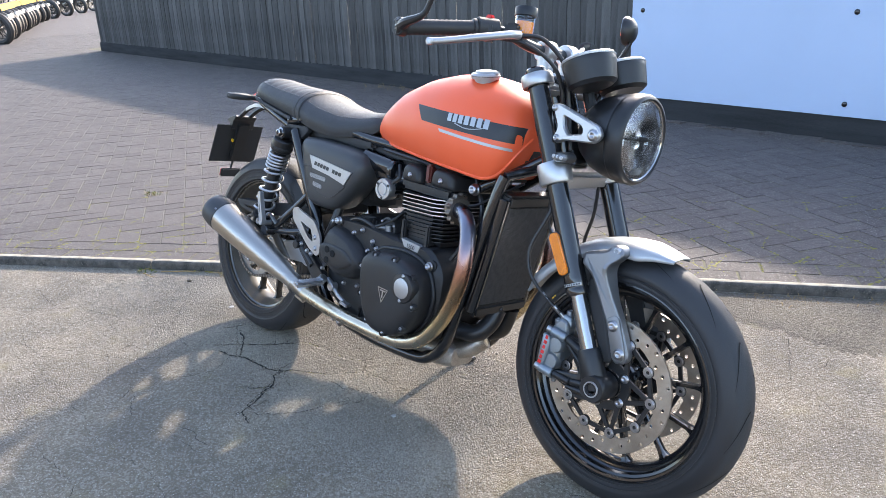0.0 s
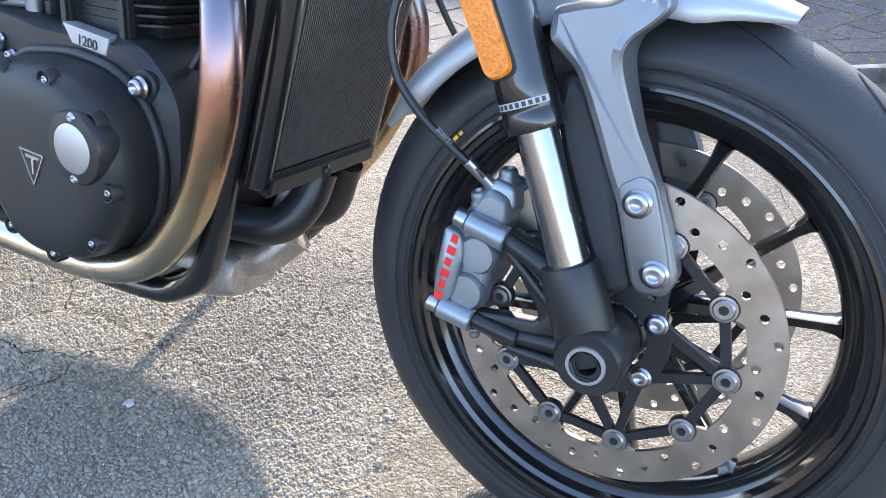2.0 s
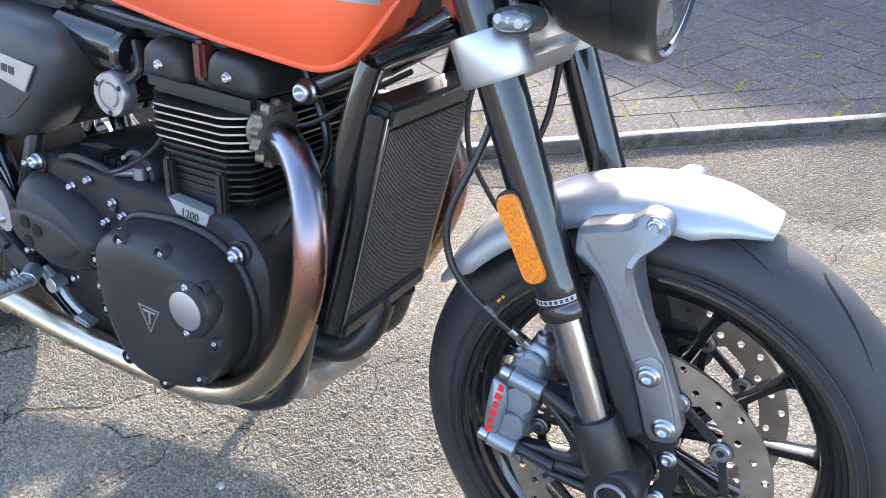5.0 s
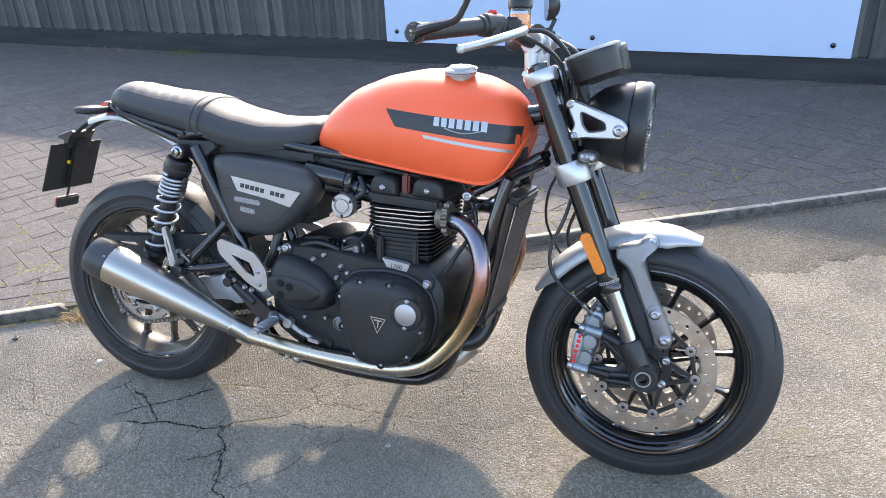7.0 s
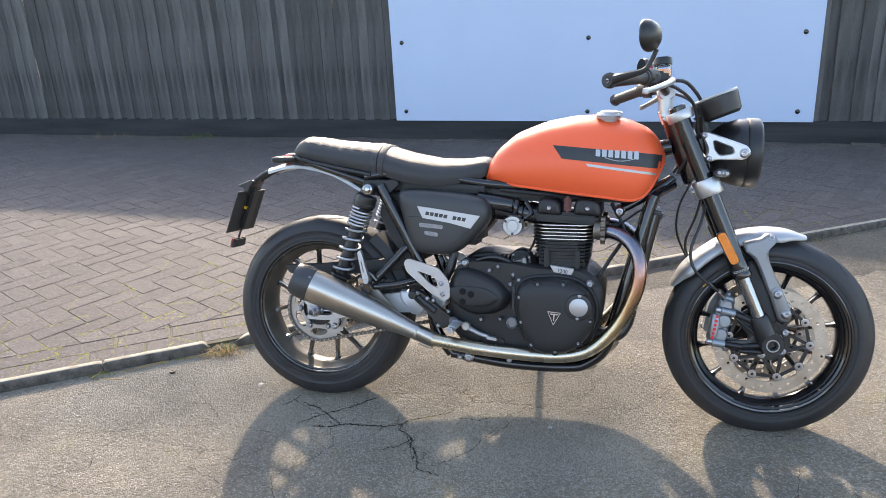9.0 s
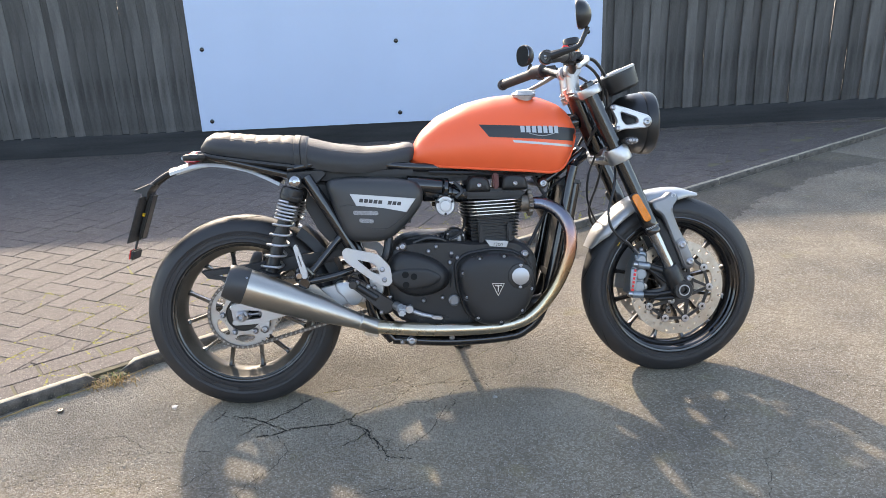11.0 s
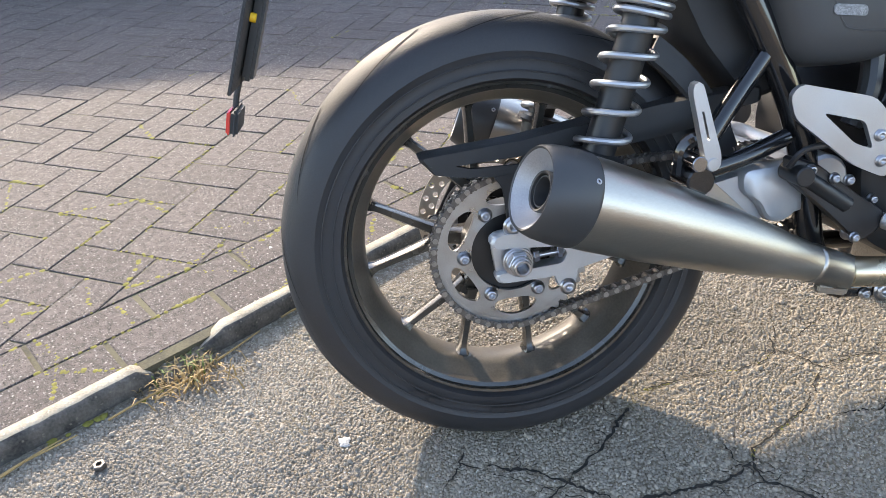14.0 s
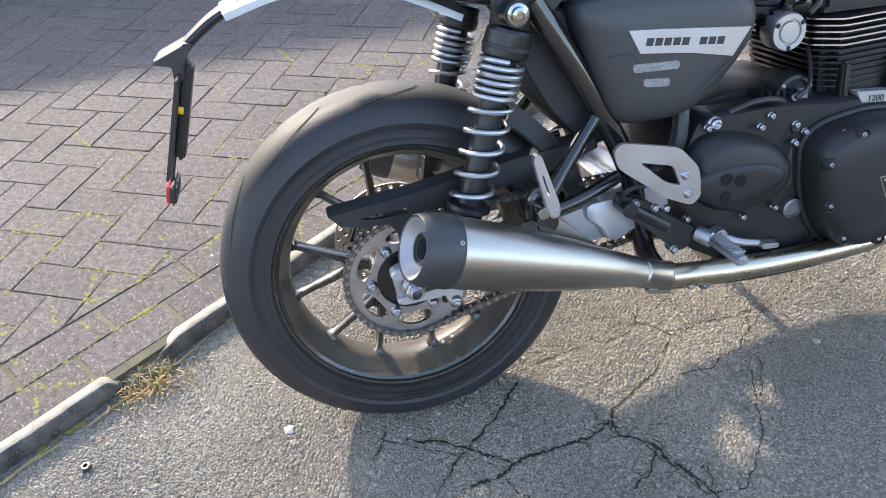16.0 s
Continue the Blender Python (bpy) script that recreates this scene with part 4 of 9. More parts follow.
def build_sprocket_and_chain():
    bm = bmesh.new()
    teeth, y = 42, -0.082
    outer = []
    for i in range(teeth * 4):
        a = 2 * math.pi * i / (teeth * 4)
        outer.append((REAR.x + (0.1045 + (0.0055 if i % 4 in (1, 2) else -0.0005)) * math.cos(a), REAR.z + (0.1045 + (0.0055 if i % 4 in (1, 2) else -0.0005)) * math.sin(a)))
    n = teeth * 4
    add_ring_plate(bm, outer, circle(REAR.x, REAR.z, 0.0975, n), y - 0.003, y + 0.003)
    # six sectors, each with a long rounded slot between two bolts
    edge = [(-1 + k / 4, -1) for k in range(8)] + [(1, -1 + k / 4) for k in range(8)] + [(1 - k / 4, 1) for k in range(8)] + [(-1, 1 - k / 4) for k in range(8)]

    def polar(r, a, yy):
        return bm.verts.new((REAR.x + r * math.cos(a), yy, REAR.z + r * math.sin(a)))

    for i in range(6):
        a0 = (i + 0.5) * math.pi / 3
        rows = []
        for yy in (y - 0.003, y + 0.003):
            box = [polar(0.0765 + u * (0.021 if u > 0 else 0.0205), a0 + v * math.pi / 6, yy) for u, v in edge]
            slot = [polar(0.0800 + 0.0125 * u * math.sqrt(1 - v * v / 2), a0 + 0.375 * v * math.sqrt(1 - u * u / 2), yy) for u, v in edge]
            rows += [box, slot]
        for p, q in ((rows[0], rows[1]), (rows[1], rows[3]), (rows[3], rows[2])):
            for k in range(32):
                bm.faces.new((p[k], p[(k + 1) % 32], q[(k + 1) % 32], q[k]))
        for k in range(23, 31):
            bm.faces.new((rows[0][k + 1 if k < 31 else 0], rows[0][k], rows[2][k], rows[2][k + 1 if k < 31 else 0]))
    bmesh.ops.remove_doubles(bm, verts=bm.verts, dist=0.0002)
    sp = part("rear_sprocket", bm, SPROCKET, bike, "pale steel rear sprocket with long slots", smooth=0)
    for i in range(6):
        a = i * math.pi / 3
        p = REAR + Vector((0.066 * math.cos(a), y - 0.003, 0.066 * math.sin(a)))
        bolt(sp, p, (0, -1, 0), 0.008, 0.010)
    bm = bmesh.new()
    add_lathe(bm, [(0.02, 0.03), (0.062, 0.03), (0.064, 0.076), (0.02, 0.078)], Matrix.Translation(REAR) @ TO_RIGHT, 32, close=True)
    part("sprocket_carrier", bm, BLACKSATIN, rear_rim)
    # the chain: its path round the rear sprocket and forward
    r = 0.108
    front_c, rf = Vector((0.53, 0, 0.37)), 0.045
    d = front_c - REAR
    base = math.atan2(d.z, d.x)
    off = math.acos((r - rf) / d.length)
    a_top, a_low = base + off, base - off
    path = []
    steps = 60
    for i in range(steps + 1):
        a = a_top + (2 * math.pi - (a_top - a_low)) * i / steps
        path.append(REAR + Vector((r * math.cos(a), 0, r * math.sin(a))))
    end_low = front_c + Vector((rf * math.cos(a_low), 0, rf * math.sin(a_low)))
    start_up = front_c + Vector((rf * math.cos(a_top), 0, rf * math.sin(a_top)))
    full = [start_up] + path + [end_low]
    # even pitch along the way
    lens = [(b - a).length for a, b in zip(full, full[1:])]
    total, pitch = sum(lens), 0.0159
    pts, i, done = [], 0, 0.0
    k = 0
    while k * pitch < total:
        while i < len(lens) - 1 and done + lens[i] < k * pitch:
            done += lens[i]
            i += 1
        f = (k * pitch - done) / lens[i]
        q = full[i].lerp(full[i + 1], f)
        sag = 0.0
        pts.append(q)
        k += 1
    chain = None
    link_out = {}
    root_bm = bmesh.new()
    for q in pts:
        add_lathe(root_bm, [(0, -0.0108), (0.0038, -0.0108), (0.0038, -0.006), (0.0048, -0.006), (0.0048, 0.006), (0.0038, 0.006), (0.0038, 0.0108), (0, 0.0108)], Matrix.Translation(q + Vector((0, y, 0))) @ TO_RIGHT, 10)
    chain = part("chain", root_bm, CHAINPIN, bike, "oily brown steel drive chain")

    def link_mesh(w):
        bm = bmesh.new()
        for s in (-1, 1):
            o = []
            for t in range(20):
                a = 2 * math.pi * t / 20
                x = (pitch / 2 + 0.0070 * math.cos(a)) if math.cos(a) >= 0 else (-pitch / 2 + 0.0070 * math.cos(a))
                o.append((x, 0.0072 * math.sin(a) * (0.62 if abs(math.cos(a)) < 0.35 else 1)))
            add_stack(bm, o, [(s * w, 0.9), (s * (w + 0.0004), 1), (s * (w + 0.0014), 1), (s * (w + 0.0018), 0.9)])
        bmesh.ops.recalc_face_normals(bm, faces=bm.faces)
        me = bpy.data.meshes.new("chain_link")
        bm.to_mesh(me)
        bm.free()
        me.materials.append(CHAINM)
        return me

    kinds = [link_mesh(0.0055), link_mesh(0.0075)]
    for i, (a, b) in enumerate(zip(pts, pts[1:])):
        ob = new("chain_link", kinds[i % 2])
        ob.parent = chain
        c, e = (a + b) / 2, b - a
        ob.matrix_basis = Matrix.Translation(c + Vector((0, y, 0))) @ Matrix.Rotation(-math.atan2(e.z, e.x), 4, "Y")


build_sprocket_and_chain()


def build_swingarm():
    bm = bmesh.new()
    for s in (-1, 1):
        y = s * 0.112
        prof = [(0.40, 0.405), (0.33, 0.396), (0.20, 0.372), (0.075, 0.358), (0.017, 0.355), (-0.028, 0.351), (-0.035, 0.344), (-0.034, 0.334), (0.058, 0.326), (0.066, 0.315),
                (0.058, 0.301), (-0.030, 0.297), (-0.031, 0.288), (-0.024, 0.283), (0.04, 0.283), (0.08, 0.290), (0.20, 0.316), (0.33, 0.326), (0.40, 0.33)]
        add_plate(bm, rounded(prof, 0.006, 2), y - 0.013, y + 0.013, 0.004)
    add_rod(bm, (0.42, -0.13, 0.37), (0.42, 0.13, 0.37), 0.034)
    add_box(bm, (0.40, 0, 0.37), (0.06, 0.22, 0.05))
    arm = part("swingarm", bm, SWINGPAINT, bike, "silver-painted box swingarm")
    for s in (-1, 1):
        bm = bmesh.new()
        o = rounded([(0.30, 0.40), (0.37, 0.402), (0.39, 0.38), (0.385, 0.335), (0.36, 0.318), (0.335, 0.325), (0.325, 0.35), (0.30, 0.37)], 0.012, 3)
        add_stack(bm, o, [(s * 0.11, 1), (s * 0.125, 1), (s * 0.135, 0.93), (s * 0.138, 0.8)])
        part("pivot_cover", bm, SWINGPAINT, arm, "grey cast pivot cover")
        bm = bmesh.new()
        add_plate(bm, rounded([(-0.033, 0.336), (0.020, 0.331), (0.022, 0.297), (-0.029, 0.295)], 0.004, 2), s * 0.102, s * 0.1125, 0.0015)
        part("chain_adjuster", bm, ALU, arm, "flat bright adjuster plate")
        bm = bmesh.new()
        add_rod(bm, (0.020, s * 0.116, 0.314), (0.075, s * 0.116, 0.317), 0.0038)
        add_lathe(bm, [(0, 0), (0.0080, 0), (0.0085, 0.001), (0.0085, 0.0065), (0.0078, 0.0075), (0, 0.0075)], frame_of((0.022, s * 0.116, 0.314), (0.075, s * 0.116, 0.317)), 6)
        add_lathe(bm, [(0, 0), (0.0080, 0), (0.0085, 0.001), (0.0085, 0.0065), (0.0078, 0.0075), (0, 0.0075)], frame_of((0.054, s * 0.116, 0.3159), (0.075, s * 0.116, 0.317)), 6)
        part("adjuster_screw", bm, BOLT, arm, "threaded adjuster screw", smooth=20)
        bm = bmesh.new()
        add_plate(bm, rounded([(0.046, 0.292), (0.056, 0.262), (0.068, 0.252), (0.080, 0.262), (0.086, 0.296)], 0.005, 3), s * 0.103, s * 0.114, 0.002)
        part("swingarm_lug", bm, SWINGPAINT, arm)
        bm = bmesh.new()
        add_plate(bm, rounded([(-0.016, 0.350), (-0.013, 0.364), (-0.004, 0.371), (0.006, 0.366), (0.016, 0.350)], 0.005, 3), s * 0.108, s * 0.122, 0.002)
        part("swingarm_lug", bm, SWINGPAINT, arm)
        bolt(arm, (0.068, s * 0.114, 0.263), (0, s, 0), 0.0095, 0.007)
        bolt(arm, (-0.004, s * 0.122, 0.362), (0, s, 0), 0.0105, 0.008)
    # chain guard over the upper run
    bm = bmesh.new()
    prof = [(-0.116, 0.459), (-0.106, 0.447), (-0.070, 0.4445), (0.010, 0.447), (0.30, 0.474), (0.34, 0.48), (0.34, 0.50), (0.2, 0.492), (0.02, 0.468)]
    add_plate(bm, rounded(prof, 0.004, 2), -0.105, -0.060, 0.004)
    add_plate(bm, rounded([(-0.108, 0.450), (-0.097, 0.436), (-0.065, 0.429), (-0.020, 0.424), (0.022, 0.428), (0.30, 0.462), (0.30, 0.478), (0.020, 0.448), (0.014, 0.436), (-0.050, 0.438), (-0.068, 0.444), (-0.080, 0.449)], 0.003, 2), -0.1035, -0.096, 0.002)
    add_plate(bm, rounded([(-0.022, 0.4255), (0.036, 0.431), (0.026, 0.350), (-0.001, 0.338), (-0.007, 0.365), (-0.010, 0.408)], 0.005, 2), -0.1025, -0.097, 0.002)
    part("chain_guard", bm, PLASTIC, arm, "black plastic chain guard with a long slot")
    # inner hugger in front of the tyre
    bm = bmesh.new()
    rows = []
    for i in range(13):
        a = radians(4 + 48 * i / 12)
        rows.append([bm.verts.new((REAR.x + (0.335 + t) * math.cos(a), y_, REAR.z + (0.335 + t) * math.sin(a))) for y_, t in ((-0.10, -0.03), (-0.09, 0), (0.09, 0), (0.10, -0.03), (0.097, -0.034), (0.087, -0.004), (-0.087, -0.004), (-0.097, -0.034))])
    for a_, b_ in zip(rows, rows[1:]):
        for j in range(8):
            bm.faces.new((a_[j], a_[(j + 1) % 8], b_[(j + 1) % 8], b_[j]))
    bm.faces.new(rows[0])
    bm.faces.new(rows[-1])
    part("inner_mudguard", bm, PLASTIC, bike, "black plastic inner mudguard")
    bm = bmesh.new()
    add_plate(bm, rounded([(0.240, 0.715), (0.222, 0.640), (0.262, 0.560), (0.325, 0.480), (0.368, 0.490), (0.335, 0.60), (0.295, 0.715)], 0.014, 3), -0.098, 0.098, 0.006)
    part("undertray", bm, PLASTIC, bike, "black plastic undertray ahead of the rear tyre")


build_swingarm()


def build_shock(s):
    top, low = Vector((0.204, s * 0.140, 0.724)), Vector((0.088, s * 0.140, 0.398))
    d = (low - top).normalized()
    m = frame_of(top, low)
    L = (low - top).length
    bm = bmesh.new()
    add_lathe(bm, [(0, 0.020), (0.030, 0.022), (0.034, 0.026), (0.0355, 0.052), (0.034, 0.060), (0.029, 0.064), (0.021, 0.066), (0.0205, L - 0.055), (0.034, L - 0.052), (0.035, L - 0.045), (0.026, L - 0.040), (0.024, L - 0.02), (0, L - 0.015)], m, 32)
    body = part("shock_absorber", bm, BLACKSATIN, bike, "twin rear shock with black body and silver spring")
    bm = bmesh.new()
    pts = []
    z, turns = 0.088, 0
    n = 300
    # a dual-rate spring: close coils above, open ones below
    a = 0.0
    tight, pitch0 = 5.5, 0.0108
    z_tight = 0.066 + tight * pitch0
    open_turns = 5.0
    for i in range(n + 1):
        turns_done = (tight + open_turns) * i / n
        if turns_done < tight:
            zz = 0.066 + pitch0 * turns_done
        else:
            zz = z_tight + (L - 0.056 - z_tight) * ((turns_done - tight) / open_turns) ** 1.08
        ang = 2 * math.pi * turns_done
        pts.append(m @ Vector((0.0312 * math.cos(ang), 0.0312 * math.sin(ang), zz)))
    add_tube(bm, pts, 0.0042, seg=10, raw=True)
    part("spring", bm, ALU, body, "silver coil spring")
    for p, r in ((top, 0.019), (low, 0.016)):
        bm = bmesh.new()
        add_lathe(bm, [(0.008, -0.018), (r, -0.018), (r, 0.018), (0.008, 0.018)], Matrix.Translation(p) @ TO_RIGHT, 24, close=True)
        part("eye", bm, BLACKSATIN, body)
        bm = bmesh.new()
        add_lathe(bm, [(0, -0.03), (0.010, -0.03), (0.010, 0.018), (0.016, 0.018), (0.016, 0.021), (0.0115, 0.022), (0.011, 0.031), (0.006, 0.032), (0.005, 0.028), (0, 0.028)], Matrix.Translation(p) @ (TO_RIGHT if s < 0 else Matrix.Rotation(radians(-90), 4, "X")), 20)
        part("mounting_bolt", bm, CHROME, body)
    # collar with notches under the cap
    bm = bmesh.new()
    add_lathe(bm, [(0.0350, 0.044), (0.0362, 0.045), (0.0362, 0.050), (0.0350, 0.051)], m, 32)
    part("collar", bm, PLASTIC, body)


for s in (-1, 1):
    build_shock(s)


def mirrored(points, s):
    return [(x, s * y, z) for x, y, z in points]


def build_frame():
    bm = bmesh.new()
    for s in (-1, 1):
        add_tube(bm, mirrored([(1.084, 0.108, 0.715), (1.073, 0.112, 0.68), (1.043, 0.119, 0.56), (1.002, 0.119, 0.40), (0.957, 0.112, 0.25), (0.905, 0.105, 0.195), (0.84, 0.105, 0.176), (0.66, 0.105, 0.175), (0.47, 0.105, 0.197)], s), 0.0165, 60, 14)
        add_tube(bm, mirrored([(0.47, 0.105, 0.197), (0.42, 0.11, 0.27), (0.40, 0.115, 0.38), (0.37, 0.12, 0.48), (0.30, 0.127, 0.62), (0.235, 0.127, 0.735)], s), 0.0185, 40, 16)
        add_tube(bm, mirrored([(0.18, 0.11, 0.762), (0.30, 0.108, 0.775), (0.45, 0.095, 0.762), (0.60, 0.085, 0.742), (0.85, 0.06, 0.735), (1.08, 0.035, 0.79)], s), 0.0145, 40, 12)
        add_tube(bm, mirrored([(0.33, 0.125, 0.545), (0.265, 0.145, 0.475), (0.215, 0.165, 0.42)], s), 0.0125, 20, 12)
        add_tube(bm, mirrored([(0.36, 0.13, 0.435), (0.29, 0.15, 0.42), (0.212, 0.168, 0.412)], s), 0.0115, 20, 12)
        add_rod(bm, (0.212, s * 0.15, 0.413), (0.212, s * 0.203, 0.413), 0.018)
        add_tube(bm, mirrored([(0.20, 0.11, 0.74), (0.08, 0.10, 0.775), (-0.03, 0.085, 0.808), (-0.08, 0.05, 0.822)], s), 0.012, 20, 12)
        # head side braces
        add_tube(bm, mirrored([(0.99, 0.085, 0.672), (1.06, 0.07, 0.712), (1.14, 0.04, 0.765)], s), 0.0125, 16, 12)
        add_tube(bm, mirrored([(1.084, 0.108, 0.714), (1.10, 0.08, 0.725), (1.14, 0.03, 0.745)], s), 0.013, 12, 12)
    add_rod(bm, (1.125, 0, 0.965), (1.205, 0, 0.755), 0.035)
    add_rod(bm, (0.86, -0.11, 0.18), (0.86, 0.11, 0.18), 0.012)
    add_tube(bm, [(1.13, 0, 0.86), (0.95, 0, 0.83), (0.7, 0, 0.78), (0.4, 0, 0.74)], 0.025, 30, 14)
    part("frame", bm, BLACKGLOSS, bike, "gloss black tubular steel frame")
    for s in (-1, 1):
        bm = bmesh.new()
        g = rounded([(0.175, 0.752), (0.29, 0.754), (0.298, 0.738), (0.262, 0.706), (0.240, 0.700), (0.20, 0.706), (0.18, 0.725)], 0.010, 3)
        add_plate(bm, g, s * 0.105, s * 0.126, 0.003)
        part("frame_gusset", bm, PLASTIC, bike, "black frame gusset at the shock mount")


build_frame()


def build_crankcase():
    bm = bmesh.new()
    o = rounded([(0.46, 0.42), (0.50, 0.512), (0.60, 0.516), (0.70, 0.505), (0.74, 0.497), (0.90, 0.495), (0.95, 0.44), (0.945, 0.34), (0.90, 0.235), (0.80, 0.215), (0.56, 0.225), (0.47, 0.28)], 0.03, 4)
    add_stack(bm, o, [(-0.145, 0.92), (-0.135, 0.98), (-0.11, 1), (0.11, 1), (0.135, 0.98), (0.145, 0.92)])
    engine = part("engine", bm, CASING, bike, "black twin-cylinder engine with polished fin edges")
    for x in (0.56, 0.64, 0.72):
        bm = bmesh.new()
        add_box(bm, (x, -0.13, 0.245), (0.022, 0.045, 0.05), (0, 12, 0), 0.006)
        part("sump_rib", bm, CASING, engine)
    for x, z, r, y in ((0.905, 0.45, 0.018, 0.148), (0.52, 0.497, 0.015, 0.150)):
        bm = bmesh.new()
        add_rod(bm, (x, -y, z), (x, y, z), r)
        part("mounting_boss", bm, CASING, engine)
    for i in range(6):
        bm = bmesh.new()
        add_box(bm, (0.622 + 0.014 * i, -0.075, 0.516 - 0.0015 * i), (0.006, 0.10, 0.020), (0, 6, 0), 0.002)
        part("case_rib", bm, CASING, engine)
    # clutch cover
    bm = bmesh.new()
    o = rounded([(0.690, 0.432), (0.722, 0.456), (0.80, 0.466), (0.865, 0.456), (0.905, 0.428), (0.925, 0.375), (0.915, 0.31), (0.868, 0.252), (0.80, 0.236), (0.745, 0.243), (0.712, 0.285), (0.69, 0.36)], 0.035, 5)
    add_stack(bm, o, [(-0.12, 1.03), (-0.160, 1.03), (-0.176, 1.022), (-0.192, 1.0), (-0.204, 0.955), (-0.2105, 0.89), (-0.214, 0.80), (-0.216, 0.62), (-0.2165, 0.3)])
    cover = part("clutch_cover", bm, CASING, bike, "satin black clutch cover", smooth=45)
    n = 9
    rim_o = resample([(0.805 + (x - 0.805) * 0.92, 0.36 + (z - 0.36) * 0.92) for x, z in o], n)
    for x, z in rim_o:
        bm = bmesh.new()
        add_lathe(bm, [(0.0118, 0.196), (0.0112, 0.2090), (0.0100, 0.2108), (0.0088, 0.2105), (0.0076, 0.2060), (0, 0.2055)], Matrix.Translation((x, 0, z)) @ TO_RIGHT, 18)
        part("bolt_recess", bm, CASING, cover)
        bolt(cover, (x, -0.2050, z), (0, -1, 0), 0.0046, 0.0055)
    bm = bmesh.new()
    add_lathe(bm, [(0, 0.19), (0.040, 0.19), (0.040, 0.2155), (0.038, 0.2185), (0.028, 0.2200), (0.027, 0.2195)], Matrix.Translation((0.877, 0, 0.390)) @ TO_RIGHT, 40)
    cap = part("round_cap", bm, BLACKSATIN, bike, "black ring cap on the clutch cover")
    bm = bmesh.new()
    add_lathe(bm, [(0.027, 0.216), (0.027, 0.2205), (0.025, 0.2215), (0, 0.2200)], Matrix.Translation((0.877, 0, 0.390)) @ TO_RIGHT, 40)
    part("cap_disc", bm, ALU, cover, "turned aluminium disc")
    for a in (1.5, 1.5 + math.pi):
        bolt(cover, (0.877 + 0.0335 * math.cos(a), -0.2185, 0.39 + 0.0335 * math.sin(a)), (0, -1, 0), 0.0045, 0.003)
    # the casing's joint line round the cover, with its flange bolts
    rim_l = [(0.805 + (x - 0.805) * 1.055, 0.35 + (z - 0.35) * 1.055) for x, z in o]
    bm = bmesh.new()
    add_tube(bm, [(x, -0.1475, z) for x, z in rim_l + rim_l[:1]], 0.0065, seg=8, raw=True)
    part("case_flange", bm, CASING, engine, smooth=50)
    # clutch arm with its cable
    bm = bmesh.new()
    add_rod(bm, (0.700, -0.118, 0.478), (0.700, -0.118, 0.520), 0.0105)
    add_rod(bm, (0.700, -0.118, 0.510), (0.672, -0.140, 0.512), 0.0060)
    part("clutch_arm", bm, CASTALU, engine, "dull grey clutch release arm")
    bm = bmesh.new()
    add_tube(bm, [(0.672, -0.142, 0.512), (0.698, -0.136, 0.524), (0.722, -0.105, 0.550), (0.735, -0.070, 0.60), (0.74, -0.05, 0.68)], 0.0040, 30, 8)
    part("clutch_cable", bm, HOSE, engine)
    bm = bmesh.new()
    add_tube(bm, [(0.555, -0.135, 0.508), (0.60, -0.142, 0.520), (0.645, -0.137, 0.512), (0.668, -0.128, 0.492), (0.672, -0.150, 0.455)], 0.0060, 30, 10)
    part("breather_hose", bm, HOSE, engine)
    for x, z in ((0.625, 0.492), (0.672, 0.468), (0.690, 0.452)):
        bolt(engine, (x, -0.146, z), (0, -1, 0), 0.0055, 0.009)
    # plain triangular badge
    bm = bmesh.new()
    tri = [(0.786, 0.374), (0.826, 0.371), (0.804, 0.332)]
    inn = [(0.8055 + (x - 0.8055) * 0.86, 0.3585 + (z - 0.3585) * 0.86) for x, z in tri]
    add_ring_plate(bm, tri, inn, -0.2178, -0.2150)
    add_plate(bm, [(0.795, 0.368), (0.818, 0.3665), (0.817, 0.3635), (0.8085, 0.364), (0.806, 0.346), (0.8035, 0.346), (0.8045, 0.364), (0.796, 0.3645)], -0.2178, -0.2150, 0.0002)
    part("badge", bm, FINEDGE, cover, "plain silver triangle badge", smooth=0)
    # small white caution plate by the cover's upper edge
    bm = bmesh.new()
    add_box(bm, (0.722, -0.1865, 0.449), (0.030, 0.001, 0.008), (35, -28, 0), 0)
    part("label", bm, WHITEPRINT, cover)
    # sprocket cover
    bm = bmesh.new()
    o = rounded([(0.470, 0.44), (0.505, 0.487), (0.56, 0.478), (0.625, 0.452), (0.665, 0.405), (0.655, 0.365), (0.61, 0.343), (0.545, 0.338), (0.492, 0.365)], 0.03, 5)
    add_stack(bm, o, [(-0.12, 1.02), (-0.150, 1.02), (-0.156, 0.99), (-0.168, 0.93), (-0.180, 0.82), (-0.184, 0.72)])
    sc = part("sprocket_cover", bm, CASING, bike, "satin black front sprocket cover with three dimples", smooth=50)
    bm = bmesh.new()
    o2 = rounded([(0.475, 0.425), (0.52, 0.436), (0.60, 0.43), (0.645, 0.398), (0.60, 0.368), (0.52, 0.366), (0.48, 0.385)], 0.03, 5)
    add_stack(bm, o2, [(-0.17, 1.04), (-0.182, 1.0), (-0.1865, 0.93), (-0.1882, 0.82), (-0.1888, 0.6)])
    part("cover_boss", bm, CASING, sc, smooth=80)
    # flat near-black discs, the dimples' shade put into their colour
    for dx, dz in ((0.0, 0.014), (0.026, 0.006), (0.0, -0.018)):
        bm = bmesh.new()
        add_lathe(bm, [(0.0105, 0.1895), (0.0105, 0.1902), (0.0098, 0.1904), (0, 0.1900)], Matrix.Translation((0.522 + dx, 0, 0.402 + dz)) @ TO_RIGHT, 20)
        part("dimple", bm, SHADEBLACK, sc)
